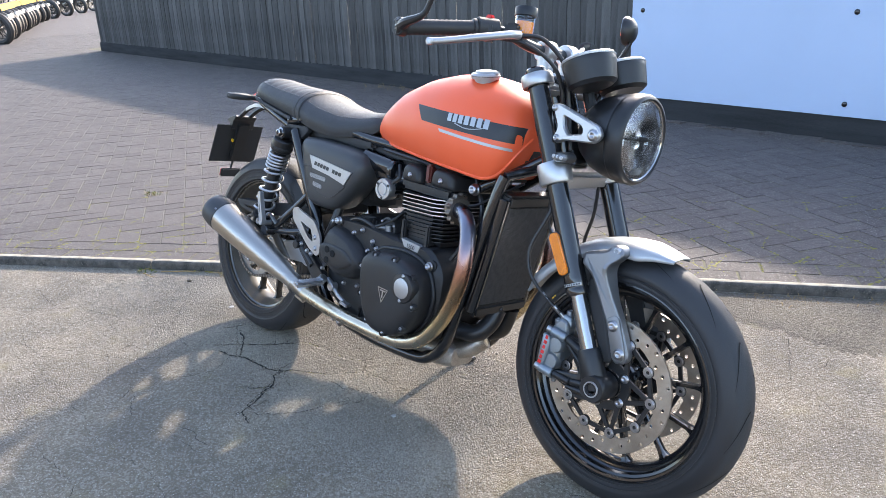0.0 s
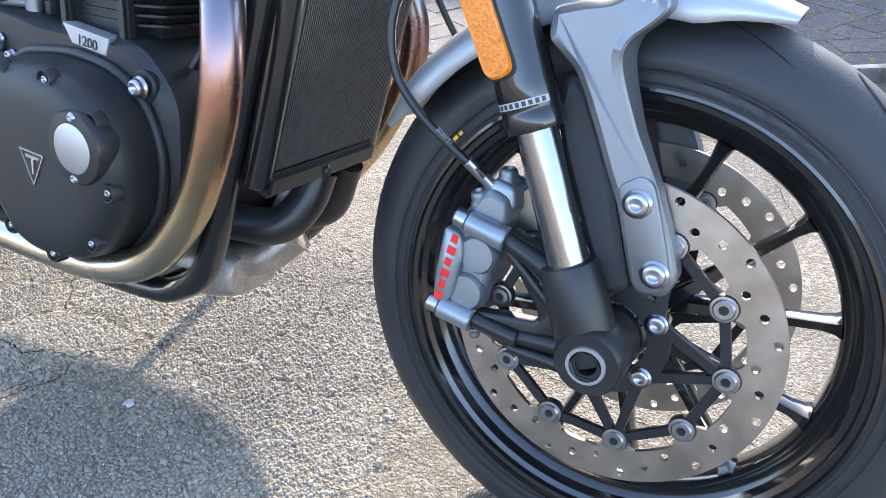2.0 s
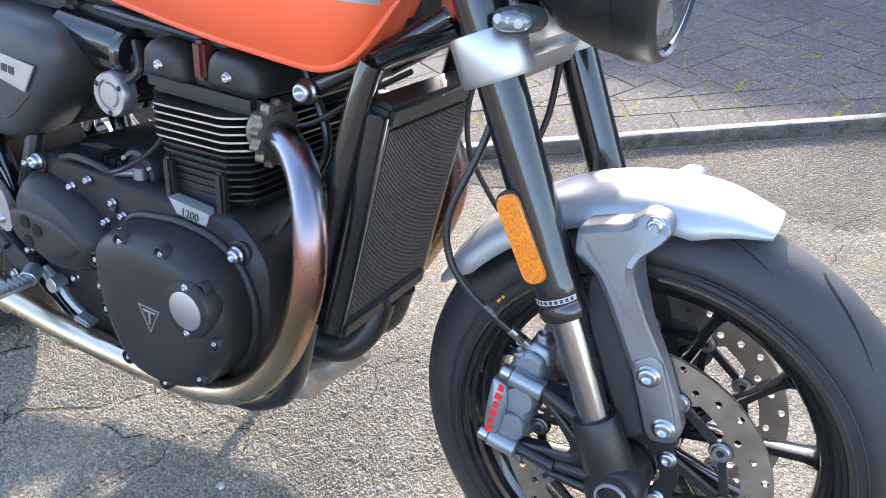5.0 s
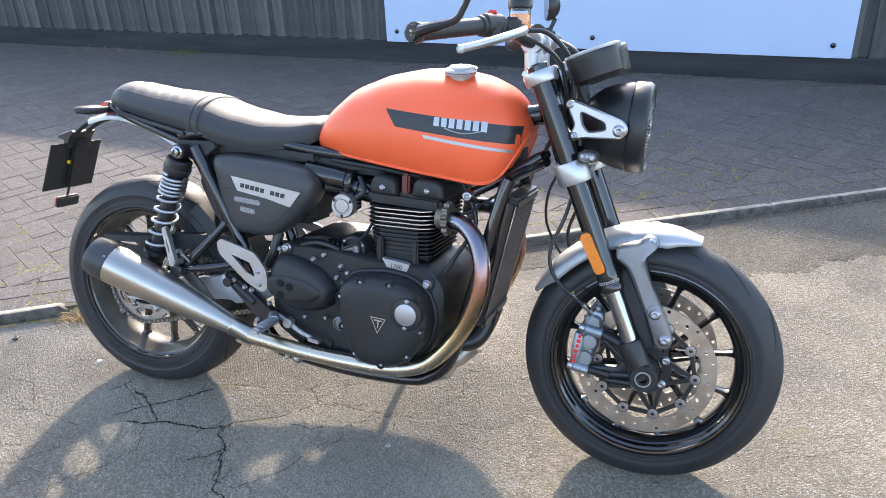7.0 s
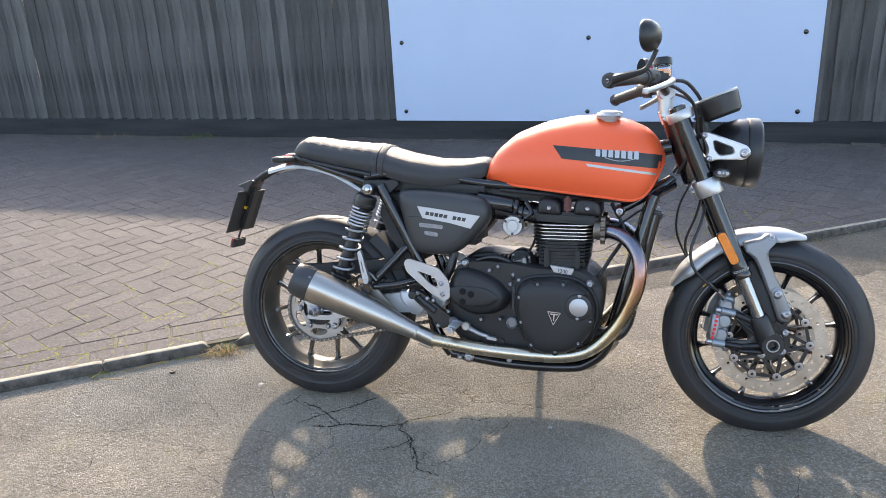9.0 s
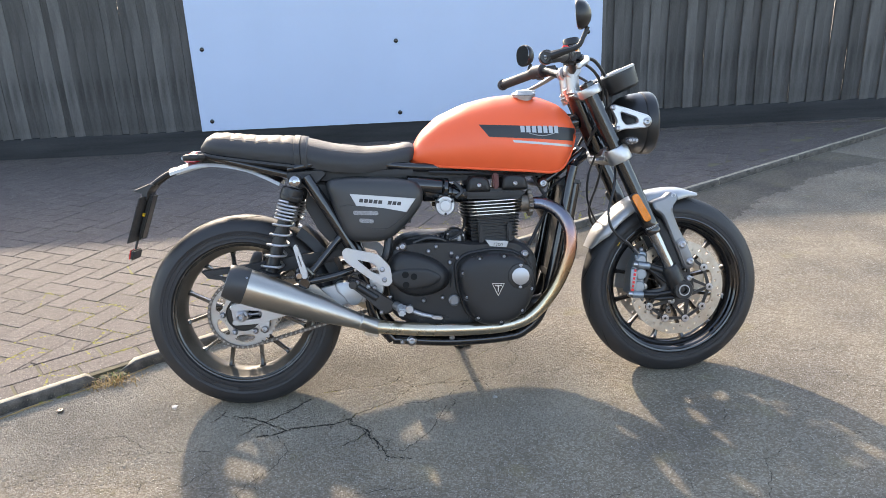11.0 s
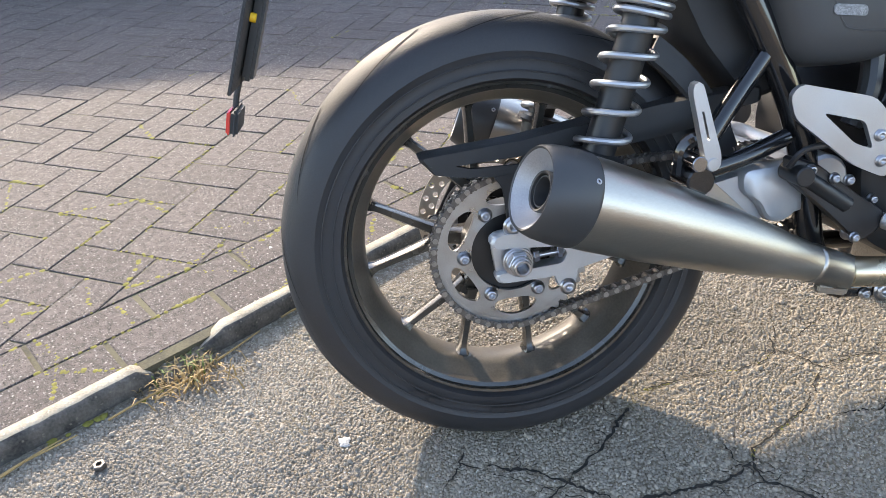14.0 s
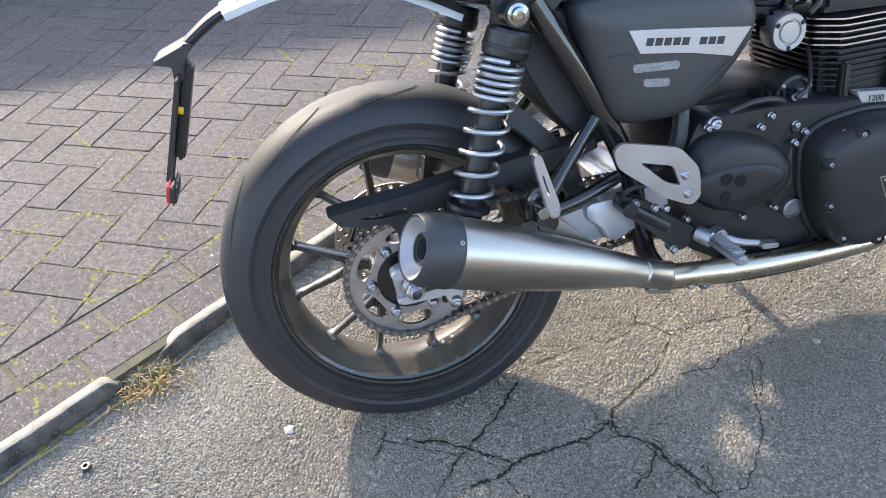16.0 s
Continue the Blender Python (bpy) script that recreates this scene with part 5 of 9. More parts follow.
    for x, z in ((0.505, 0.497), (0.60, 0.480), (0.665, 0.440), (0.47, 0.345), (0.575, 0.325), (0.635, 0.33)):
        bolt(engine, (x, -0.155, z), (0, -1, 0), 0.0055, 0.010)
    for x, z, r in ((0.905, 0.45, 0.010), (0.52, 0.50, 0.010), (0.445, 0.300, 0.009)):
        bolt(engine, (x, -0.150, z), (0, -1, 0), r, 0.012)
    # drain plug and oil filler
    bm = bmesh.new()
    add_lathe(bm, [(0, 0.145), (0.018, 0.145), (0.018, 0.158), (0.014, 0.160), (0.013, 0.155), (0, 0.155)], Matrix.Translation((0.672, 0, 0.318)) @ TO_RIGHT, 24)
    part("filler_plug", bm, CASTALU, engine, "dull bronze screw plug")
    # starter motor and cases behind the barrels
    bm = bmesh.new()
    add_rod(bm, (0.660, -0.10, 0.482), (0.660, 0.03, 0.482), 0.029)
    add_box(bm, (0.60, -0.03, 0.500), (0.09, 0.10, 0.03), (0, 8, 0), 0.008)
    part("starter_motor", bm, CASING, engine, "dark grey starter motor")
    bm = bmesh.new()
    add_stack(bm, rounded([(0.500, 0.490), (0.520, 0.518), (0.580, 0.528), (0.690, 0.526), (0.735, 0.520), (0.735, 0.480), (0.52, 0.470)], 0.014, 4), [(-0.088, 0.86), (-0.078, 0.97), (-0.06, 1), (0.09, 1), (0.10, 0.9)])
    part("gearbox_top", bm, CASING, engine, "black gearbox top behind the barrels", smooth=45)
    bm = bmesh.new()
    add_lathe(bm, [(0, 0.06), (0.036, 0.06), (0.036, 0.106), (0.032, 0.114), (0.026, 0.116), (0.024, 0.111), (0, 0.111)], Matrix.Translation((0.690, 0, 0.508)) @ TO_RIGHT, 32)
    part("starter_end", bm, CASING, engine, "round black starter motor end")
    for q in (0.4, 2.5, 4.6):
        bolt(engine, (0.690 + 0.029 * math.cos(q), -0.1155, 0.508 + 0.029 * math.sin(q)), (0, -1, 0), 0.0035, 0.003)
    bm = bmesh.new()
    add_tube(bm, [(0.675, -0.125, 0.47), (0.672, -0.135, 0.42), (0.672, -0.14, 0.36)], 0.012, 14, 10)
    part("coolant_pipe", bm, HOSE, engine)
    return engine


engine = build_crankcase()


def build_barrels():
    bm = bmesh.new()
    add_box(bm, (0.815, 0, 0.545), (0.140, 0.235, 0.16), bevel=0.02)
    barrels = part("cylinder_block", bm, CASING, bike, "black finned cylinder block")
    fin_o = rounded([(0.724, -0.096), (0.758, -0.134), (0.880, -0.136), (0.908, -0.112), (0.908, 0.112), (0.880, 0.136), (0.758, 0.134), (0.724, 0.096)], 0.009, 3)
    for i in range(12):
        z = 0.508 + i * 0.0105
        bright = i >= 7
        bm = bmesh.new()
        f = 1.0 if bright else 0.955 - 0.012 * (6 - i)
        o = [((x - 0.8165) * f + 0.8165, y * f) for x, y in fin_o]
        add_stack(bm, o, [(z - 0.0018, 0.985), (z - 0.0013, 1), (z + 0.0013, 1), (z + 0.0018, 0.985)], axis="z")
        if bright:
            bm.faces.ensure_lookup_table()
            for fc in bm.faces:
                if abs(fc.calc_center_median().z - z) < 0.0005:
                    fc.material_index = 1
        part("cooling_fin", bm, [CASING, FINEDGE], barrels, smooth=60)
    # the badge with the engine's size
    bm = bmesh.new()
    add_plate(bm, [(0.783, 0.502), (0.857, 0.493), (0.849, 0.474), (0.796, 0.481)], -0.146, -0.126, 0.001)
    plate = part("size_badge", bm, SILVERPAINT, barrels, "small silver plate with the number 1200")
    cur = bpy.data.curves.new("number", "FONT")
    cur.body = "1200"
    cur.size = 0.016
    cur.align_x = "CENTER"
    cur.extrude = 0.0003
    tmp = new("number", cur)
    me = bpy.data.meshes.new_from_object(tmp.evaluated_get(bpy.context.evaluated_depsgraph_get()))
    bpy.data.objects.remove(tmp)
    me.materials.append(BAND)
    num = new("number", me)
    num.parent = barrels
    num.matrix_basis = pose(0.821, -0.1466, 0.4795, 90, 6.5, 0)
    bm = bmesh.new()
    add_box(bm, (0.818, -0.110, 0.478), (0.120, 0.02, 0.030), bevel=0.005)
    part("barrel_foot", bm, CASING, barrels)
    for x, z in ((0.772, 0.505), (0.864, 0.502)):
        bm = bmesh.new()
        add_box(bm, (x, -0.128, z), (0.016, 0.014, 0.095), bevel=0.004)
        part("barrel_rib", bm, CASING, barrels)
    # cylinder head and cam covers
    bm = bmesh.new()
    add_box(bm, (0.825, 0, 0.645), (0.195, 0.236, 0.034), (0, 3, 0), 0.010)
    head = part("cylinder_head", bm, CASING, bike, "black cylinder head")
    for x0, x1 in ((0.735, 0.815), (0.845, 0.935)):
        bm = bmesh.new()
        o = rounded([(x0, 0.655), (x1, 0.650), (x1 - 0.006, 0.688), (x1 - 0.02, 0.700), (x0 + 0.02, 0.705), (x0 + 0.006, 0.692)], 0.012, 4)
        add_stack(bm, o, [(-0.131, 0.62), (-0.128, 0.80), (-0.121, 0.93), (-0.108, 1), (0.108, 1), (0.121, 0.93), (0.128, 0.80), (0.131, 0.62)])
        part("cam_cover", bm, CASING, head, smooth=50)
        bolt(head, ((x0 + x1) / 2, -0.131, 0.674), (0, -1, 0), 0.006, 0.005)
    bm = bmesh.new()
    add_box(bm, (0.83, -0.105, 0.685), (0.02, 0.03, 0.05), bevel=0.005)
    part("spark_plug_cap", bm, material("brown_plug_cap", (0.10, 0.02, 0.015), 0.45, 0, 0.2, 30), head)
    for s in (-1, 1):
        bm = bmesh.new()
        add_rod(bm, (0.69, s * 0.065, 0.655), (0.745, s * 0.068, 0.645), 0.030)
        add_rod(bm, (0.60, s * 0.072, 0.665), (0.69, s * 0.065, 0.655), 0.034, 0.030)
        add_rod(bm, (0.545, s * 0.085, 0.690), (0.662, s * 0.082, 0.676), 0.031, 0.028, 20)
        add_rod(bm, (0.662, s * 0.085, 0.672), (0.680, s * 0.085, 0.670), 0.033, seg=20)
        add_box(bm, (0.665, s * 0.09, 0.622), (0.06, 0.05, 0.055), bevel=0.012)
        tb = part("throttle_body", bm, BLACKGLOSS, bike, "black throttle body", smooth=40)
        bm = bmesh.new()
        add_lathe(bm, [(0, 0.09), (0.0305, 0.09), (0.0315, 0.108), (0.0315, 0.120), (0.029, 0.125), (0.021, 0.125), (0.020, 0.122), (0.0175, 0.122), (0.016, 0.1255), (0, 0.126)], Matrix.Translation((0.664, 0, 0.617)) @ (TO_RIGHT if s < 0 else Matrix.Rotation(radians(-90), 4, "X") @ Matrix.Rotation(math.pi, 4, "X") @ Matrix.Rotation(math.pi, 4, "X")), 36)
        part("throttle_cap", bm, ALU, tb, "round machined aluminium cap")
        for i in range(3):
            a = 0.5 + i * 2.094
            bolt(tb, (0.664 + 0.0255 * math.cos(a), s * 0.125, 0.617 + 0.0255 * math.sin(a)), (0, s, 0), 0.0033, 0.002, BLACKSATIN)
    # head bolts and engine mount
    for x, z in ((0.992, 0.667),):
        bm = bmesh.new()
        add_rod(bm, (x - 0.01, -0.09, z), (x - 0.01, 0.09, z), 0.012)
        part("mount_tube", bm, BLACKSATIN, engine)
        bolt(engine, (x - 0.008, -0.098, z), (0, -1, 0), 0.013, 0.016)


build_barrels()


SOOTY = material("dull_grey_coating", (0.34, 0.34, 0.35), 0.5, 0.5, 0.25, 20, 0.1, 500, 0.08)


STAINEDCAST = material("browned_cast_metal", (0.20, 0.17, 0.14), 0.5, 0.8, 0.3, 40, 0.2, 500, 0.1)


def build_exhaust(s):
    bm = bmesh.new()
    way = [(0.930, 0.104, 0.607), (0.975, 0.122, 0.604), (1.020, 0.152, 0.577), (1.046, 0.176, 0.525), (1.043, 0.182, 0.450), (1.007, 0.173, 0.362), (0.960, 0.168, 0.295), (0.907, 0.167, 0.250), (0.84, 0.168, 0.229), (0.74, 0.172, 0.226), (0.575, 0.177, 0.236), (0.425, 0.182, 0.257)]
    add_tube(bm, mirrored(way, s), 0.0205, 70, 24)
    pipe = part("exhaust_header", bm, HEADER, bike, "steel header pipe browned by heat")
    bm = bmesh.new()
    add_tube(bm, mirrored([(0.915, 0.095, 0.610), (0.945, 0.102, 0.607)], s), 0.030, 4, 24)
    lobes = []
    for i in range(144):
        a = 2 * math.pi * i / 144
        r = 0.0395 + 0.0040 * max(-0.6, math.cos(13 * a))
        lobes.append((s * 0.103 + r * math.cos(a), 0.608 + r * math.sin(a)))
    add_plate(bm, lobes, 0.930, 0.944, 0.002, axis="x")
    part("exhaust_clamp", bm, STAINEDCAST, pipe, "finned cast clamp at the port")
    # silencer: a cone, with a clamp in front and a dark end cap behind
    front, back = Vector((0.372, s * 0.185, 0.279)), Vector((0.045, s * 0.243, 0.424))
    ax = frame_of(front, back)
    L = (back - front).length
    bm = bmesh.new()
    add_lathe(bm, [(0.0235, -0.05), (0.0245, -0.002), (0.0245, 0), (0.0275, 0.03), (0.0415, L * 0.40), (0.0505, L * 0.72), (0.0535, L * 0.93), (0.0535, L)], ax, 56)
    sil = part("silencer", bm, STEEL, bike, "brushed stainless cone silencer")
    bm = bmesh.new()
    add_lathe(bm, [(0.0205, -0.068), (0.0245, -0.064), (0.0252, -0.006), (0.0262, -0.004), (0.0262, 0.0), (0.0248, 0.002)], ax, 40)
    add_box(bm, (0.405, s * 0.183, 0.236), (0.045, 0.014, 0.012), (0, 14, 0), 0.003)
    part("silencer_clamp", bm, STEEL, sil)
    bm = bmesh.new()
    add_lathe(bm, [(0.0530, L - 0.001), (0.0548, L + 0.001), (0.0552, L + 0.004), (0.0552, L + 0.024), (0.0532, L + 0.044), (0.0496, L + 0.057), (0.0474, L + 0.060), (0.0455, L + 0.0592), (0.0445, L + 0.056)], ax, 56)
    cap = part("end_cap", bm, GRAPHITE, sil, "matt black end cap with a round outlet")
    bm = bmesh.new()
    add_lathe(bm, [(0.0451, L + 0.0585), (0.0400, L + 0.051), (0.0320, L + 0.042), (0.0255, L + 0.037), (0.0225, L + 0.0355)], ax, 56)
    part("outlet_cone", bm, SOOTY, sil, "grey dished outlet")
    bm = bmesh.new()
    add_lathe(bm, [(0.0238, L + 0.031), (0.0238, L + 0.046), (0.0228, L + 0.048), (0.0206, L + 0.047), (0.0198, L + 0.040), (0.0188, L + 0.039), (0.0184, L + 0.0445), (0.0168, L + 0.0445), (0.0160, L + 0.036), (0.0158, L - 0.06), (0, L - 0.06)], ax, 40)
    part("outlet_tube", bm, GRAPHITE, sil, "sooty black outlet tube")
    for q in (-2.3, 0.6, 2.2):
        p = ax @ Vector((0.0540 * math.cos(q), 0.0540 * math.sin(q), L + 0.008))
        c = ax @ Vector((0, 0, L + 0.008))
        bolt(cap, p, (p - c), 0.0035, 0.002)
    bm = bmesh.new()
    add_plate(bm, rounded([(0.20, 0.395), (0.235, 0.41), (0.27, 0.375), (0.31, 0.335), (0.26, 0.345)], 0.008, 3), s * 0.160, s * 0.168, 0.002)
    part("hanger", bm, STEEL, sil)


for s in (-1, 1):
    build_exhaust(s)


STAINED = material("stained_steel", (0.42, 0.39, 0.35), 0.42, 0.9, 0.5, 14, 0.15, 300, 0.15)


def build_collector():
    bm = bmesh.new()
    o = rounded([(-0.058, 0.156), (-0.035, 0.146), (0.045, 0.146), (0.068, 0.156), (0.070, 0.195), (0.050, 0.222), (-0.050, 0.222), (-0.062, 0.195)], 0.02, 4)
    add_stack(bm, o, [(0.60, 0.7), (0.63, 0.97), (0.65, 1), (0.86, 1), (0.90, 0.90), (0.925, 0.7)], axis="x")
    add_tube(bm, [(0.90, 0.0, 0.195), (0.94, 0.01, 0.212), (0.975, 0.03, 0.245)], 0.027, 12, 18)
    part("catalyst_box", bm, STAINED, bike, "stained steel collector box under the engine")
    bm = bmesh.new()
    add_tube(bm, [(1.02, 0.015, 0.345), (1.012, 0.0, 0.305), (0.985, -0.02, 0.272), (0.93, -0.035, 0.268), (0.88, -0.04, 0.268)], 0.024, 24, 16)
    add_tube(bm, [(1.02, 0.08, 0.34), (0.99, 0.09, 0.27), (0.94, 0.09, 0.24)], 0.020, 20, 12)
    part("coolant_hose", bm, HOSE, bike, "black rubber coolant hose")
    bm = bmesh.new()
    add_lathe(bm, [(0, -0.035), (0.036, -0.035), (0.038, -0.02), (0.038, 0.02), (0, 0.035)], frame_of((0.925, 0.06, 0.24), (0.98, 0.06, 0.265)), 24)
    part("oil_filter", bm, BLACKSATIN, engine, "black oil filter")


build_collector()


CORETUBE = material("radiator_tube", (0.09, 0.09, 0.093), 0.4, 0.5, 0.3, 60, 0.2, 500)


def build_radiator():
    a, b = Vector((1.020, 0, 0.354)), Vector((1.089, 0, 0.665))
    ang = math.degrees(math.atan2(b.x - a.x, b.z - a.z))
    m = Matrix.Translation((a + b) / 2) @ Matrix.Rotation(radians(ang), 4, "Y")
    h, w = (b - a).length, 0.205
    bm = bmesh.new()
    add_box(bm, (0, 0, 0), (0.026, w - 0.012, h - 0.03), bevel=0.002)
    rad = part("radiator", bm, FINS, bike, "black radiator with fine cooling fins", loc=m)
    for i in range(56):
        y = -w / 2 + 0.008 + (w - 0.016) * i / 55
        bm = bmesh.new()
        add_box(bm, (0.0150, y, 0), (0.005, 0.0014, h - 0.05), bevel=0)
        part("core_tube", bm, CORETUBE, rad, smooth=0)
    for s in (-1, 1):
        bm = bmesh.new()
        add_box(bm, (0, s * (w / 2 - 0.001), 0), (0.034, 0.010, h), bevel=0.004)
        part("side_tank", bm, BLACKSATIN, rad)
        bm = bmesh.new()
        add_rod(bm, (0.002, s * (w / 2 + 0.002), -h * 0.49), (0.002, s * (w / 2 + 0.002), h * 0.49), 0.0165, seg=20)
        part("side_column", bm, BLACKGLOSS, rad)
    for z in (-1, 1):
        bm = bmesh.new()
        add_box(bm, (0.002, 0, z * (h / 2 - 0.006)), (0.040, w + 0.01, 0.030), bevel=0.006)
        tank = part("end_tank", bm, BLACKSATIN, rad)
    bolt(rad, (0.022, 0, -h / 2 + 0.004), (1, 0, 0), 0.006, 0.005, BLACKSATIN)


build_radiator()


# tank: sections along x of top, bottom and half width
TANK_TOP = [(0.562, 0.775), (0.572, 0.805), (0.60, 0.852), (0.66, 0.903), (0.75, 0.939), (0.84, 0.957), (0.92, 0.960), (1.00, 0.946), (1.06, 0.920), (1.092, 0.888), (1.108, 0.855), (1.113, 0.830)]
TANK_LOW = [(0.562, 0.765), (0.575, 0.755), (0.66, 0.738), (0.80, 0.722), (0.94, 0.707), (1.01, 0.697), (1.04, 0.702), (1.065, 0.722), (1.09, 0.768), (1.106, 0.805), (1.113, 0.828)]
TANK_WIDE = [(0.562, 0.050), (0.575, 0.080), (0.61, 0.102), (0.68, 0.122), (0.78, 0.142), (0.88, 0.155), (0.96, 0.155), (1.03, 0.142), (1.08, 0.115), (1.105, 0.075), (1.113, 0.035)]


def at(table, x):
    for (x0, v0), (x1, v1) in zip(table, table[1:]):
        if x <= x1:
            t = (x - x0) / (x1 - x0)
            return v0 + (v1 - v0) * t
    return table[-1][1]


def smooth_at(table, x, w=0.012):
    return sum(at(table, min(max(x + d * w, table[0][0]), table[-1][0])) * k for d, k in ((-1, 0.25), (0, 0.5), (1, 0.25)))


def tank_side(x, z):
    """Half width of the tank at a height: fullest a third of the way up, round over the top."""
    lo, hi, w = smooth_at(TANK_LOW, x), smooth_at(TANK_TOP, x), smooth_at(TANK_WIDE, x)
    mid = lo + (hi - lo) * 0.36
    if z >= mid:
        f = min(1, (z - mid) / max(hi - mid, 1e-6))
        return w * (1 - f ** 2.3) ** (1 / 2.1)
    f = min(1, (mid - z) / max(mid - lo, 1e-6))
    return w * (1 - 0.20 * f ** 2.2)


def build_tank():
    bm = bmesh.new()
    n = 64
    rows = []
    for i in range(n + 1):
        t = i / n
        x = 0.562 + (1.113 - 0.562) * (0.5 - 0.5 * math.cos(math.pi * t))
        x = min(max(x, 0.5625), 1.1125)
        lo, hi = smooth_at(TANK_LOW, x), smooth_at(TANK_TOP, x)
        prof = []
        for j in range(22):
            f = j / 21
            z = lo + (hi - lo) * (1 - (1 - f) ** 1.6)
            prof.append((tank_side(x, z) if j < 21 else 0.0, z))
        ring = [(-y, z) for y, z in prof] + [(y, z) for y, z in reversed(prof[:-1])]
        rows.append([bm.verts.new((x, y, z)) for y, z in ring])
    for a, b in zip(rows, rows[1:]):
        for j in range(len(a)):
            bm.faces.new((a[j], a[(j + 1) % len(a)], b[(j + 1) % len(a)], b[j]))
    bm.faces.new(rows[0])
    bm.faces.new(rows[-1])
    tank = part("fuel_tank", bm, ORANGE, bike, "satin orange teardrop fuel tank", smooth=50)
    # welded lip along the lower edge
    for s in (-1, 1):
        bm = bmesh.new()
        pts = []
        for i in range(40):
            x = 0.57 + (1.108 - 0.57) * i / 39
            pts.append((x, s * (tank_side(x, smooth_at(TANK_LOW, x)) + 0.001), smooth_at(TANK_LOW, x) + 0.003))
        add_tube(bm, pts, 0.0045, 60, 8)
        part("seam", bm, ORANGE, tank)

        def decal(name, poly_top, poly_low, mat_, lift, label=""):
            bm = bmesh.new()
            k, r = 30, 5
            rows = []
            for i in range(k + 1):
                t = i / k
                tx, tz = poly_top[0][0] + (poly_top[1][0] - poly_top[0][0]) * t, poly_top[0][1] + (poly_top[1][1] - poly_top[0][1]) * t
                lx, lz = poly_low[0][0] + (poly_low[1][0] - poly_low[0][0]) * t, poly_low[0][1] + (poly_low[1][1] - poly_low[0][1]) * t
                row = []
                for j in range(r + 1):
                    x, z = tx + (lx - tx) * j / r, tz + (lz - tz) * j / r
                    row.append(bm.verts.new((x, s * (tank_side(x, z) + lift), z)))
                rows.append(row)
            for a, b in zip(rows, rows[1:]):
                for j in range(r):
                    bm.faces.new((a[j], a[j + 1], b[j + 1], b[j]))
            return part(name, bm, mat_, tank, label, smooth=60)

        decal("dark_band", ((0.783, 0.864), (1.104, 0.836)), ((0.812, 0.824), (1.098, 0.795)), BAND, 0.0010, "graphite band on the tank side")
        decal("stripe", ((0.884, 0.810), (1.086, 0.783)), ((0.888, 0.802), (1.086, 0.776)), SILVERPAINT, 0.0010, "thin silver stripe")
        # the maker's name as plain blocks over a swoosh
        x0, x1 = 0.909, 1.037
        for i in range(7):
            a, b = x0 + (x1 - x0) * (i + 0.10) / 7, x0 + (x1 - x0) * (i + 0.82) / 7
            za, zb = 0.852 - 0.006 * i / 7, 0.832 - 0.010 * i / 7
            decal("lettering_block", ((a, za), (b, za - 0.001)), ((a, zb), (b, zb - 0.001)), SILVERPAINT, 0.0018)
        bm = bmesh.new()
        pts = []
        for i in range(13):
            t = i / 12
            x = x0 + 0.028 + 0.085 * t
            z = 0.828 - 0.004 * t - 0.008 * math.sin(math.pi * t)
            pts.append((x, s * (tank_side(x, z) + 0.001), z))
        add_tube(bm, pts, 0.0013, 24, 6)
        part("swoosh", bm, SILVERPAINT, tank)
    # filler cap, set to the right of the ridge
    bm = bmesh.new()
    base = Vector((0.942, -0.062, 0.941))
    up = Vector((0.02, -0.16, 1)).normalized()
    m = frame_of(base, base + up)
    add_lathe(bm, [(0, -0.012), (0.026, -0.012), (0.027, 0.004), (0.0360, 0.005), (0.0378, 0.010), (0.0378, 0.015), (0.034, 0.0195), (0.018, 0.022), (0, 0.0225)], m, 40)
    cap = part("filler_cap", bm, SILVERPAINT, tank, "round silver filler cap")
    bm = bmesh.new()
    add_lathe(bm, [(0.0379, 0.0120), (0.0383, 0.0125), (0.0379, 0.013)], m, 40)
    part("cap_joint", bm, SHADEBLACK, cap)
    bm = bmesh.new()
    add_lathe(bm, [(0, 0.0215), (0.0275, 0.0195), (0.0285, 0.0205), (0.0265, 0.0255), (0.012, 0.028), (0, 0.0285)], m @ Matrix.Translation((0.002, 0, 0)), 36)
    lid = part("cap_lid", bm, SILVERPAINT, cap, "raised silver lid")
    bm = bmesh.new()
    add_box(bm, (0, 0, 0), (0.014, 0.018, 0.008), bevel=0.003)
    bm.transform(m @ Matrix.Translation((0.033, 0, 0.021)))
    part("cap_hinge", bm, SILVERPAINT, cap)
    return tank


build_tank()

SEAT_TOP = [(-0.090, 0.850), (-0.080, 0.876), (-0.050, 0.893), (0.0, 0.888), (0.076, 0.877), (0.15, 0.872), (0.215, 0.866), (0.235, 0.862), (0.32, 0.838), (0.42, 0.821), (0.50, 0.821), (0.555, 0.828), (0.580, 0.822), (0.590, 0.800)]
SEAT_LOW = [(-0.090, 0.836), (-0.05, 0.822), (0.083, 0.797), (0.199, 0.777), (0.315, 0.746), (0.408, 0.735), (0.50, 0.746), (0.565, 0.764), (0.590, 0.790)]
SEAT_WIDE = [(-0.090, 0.055), (-0.075, 0.080), (-0.03, 0.098), (0.08, 0.112), (0.2, 0.124), (0.30, 0.132), (0.40, 0.126), (0.50, 0.108), (0.565, 0.09), (0.590, 0.06)]


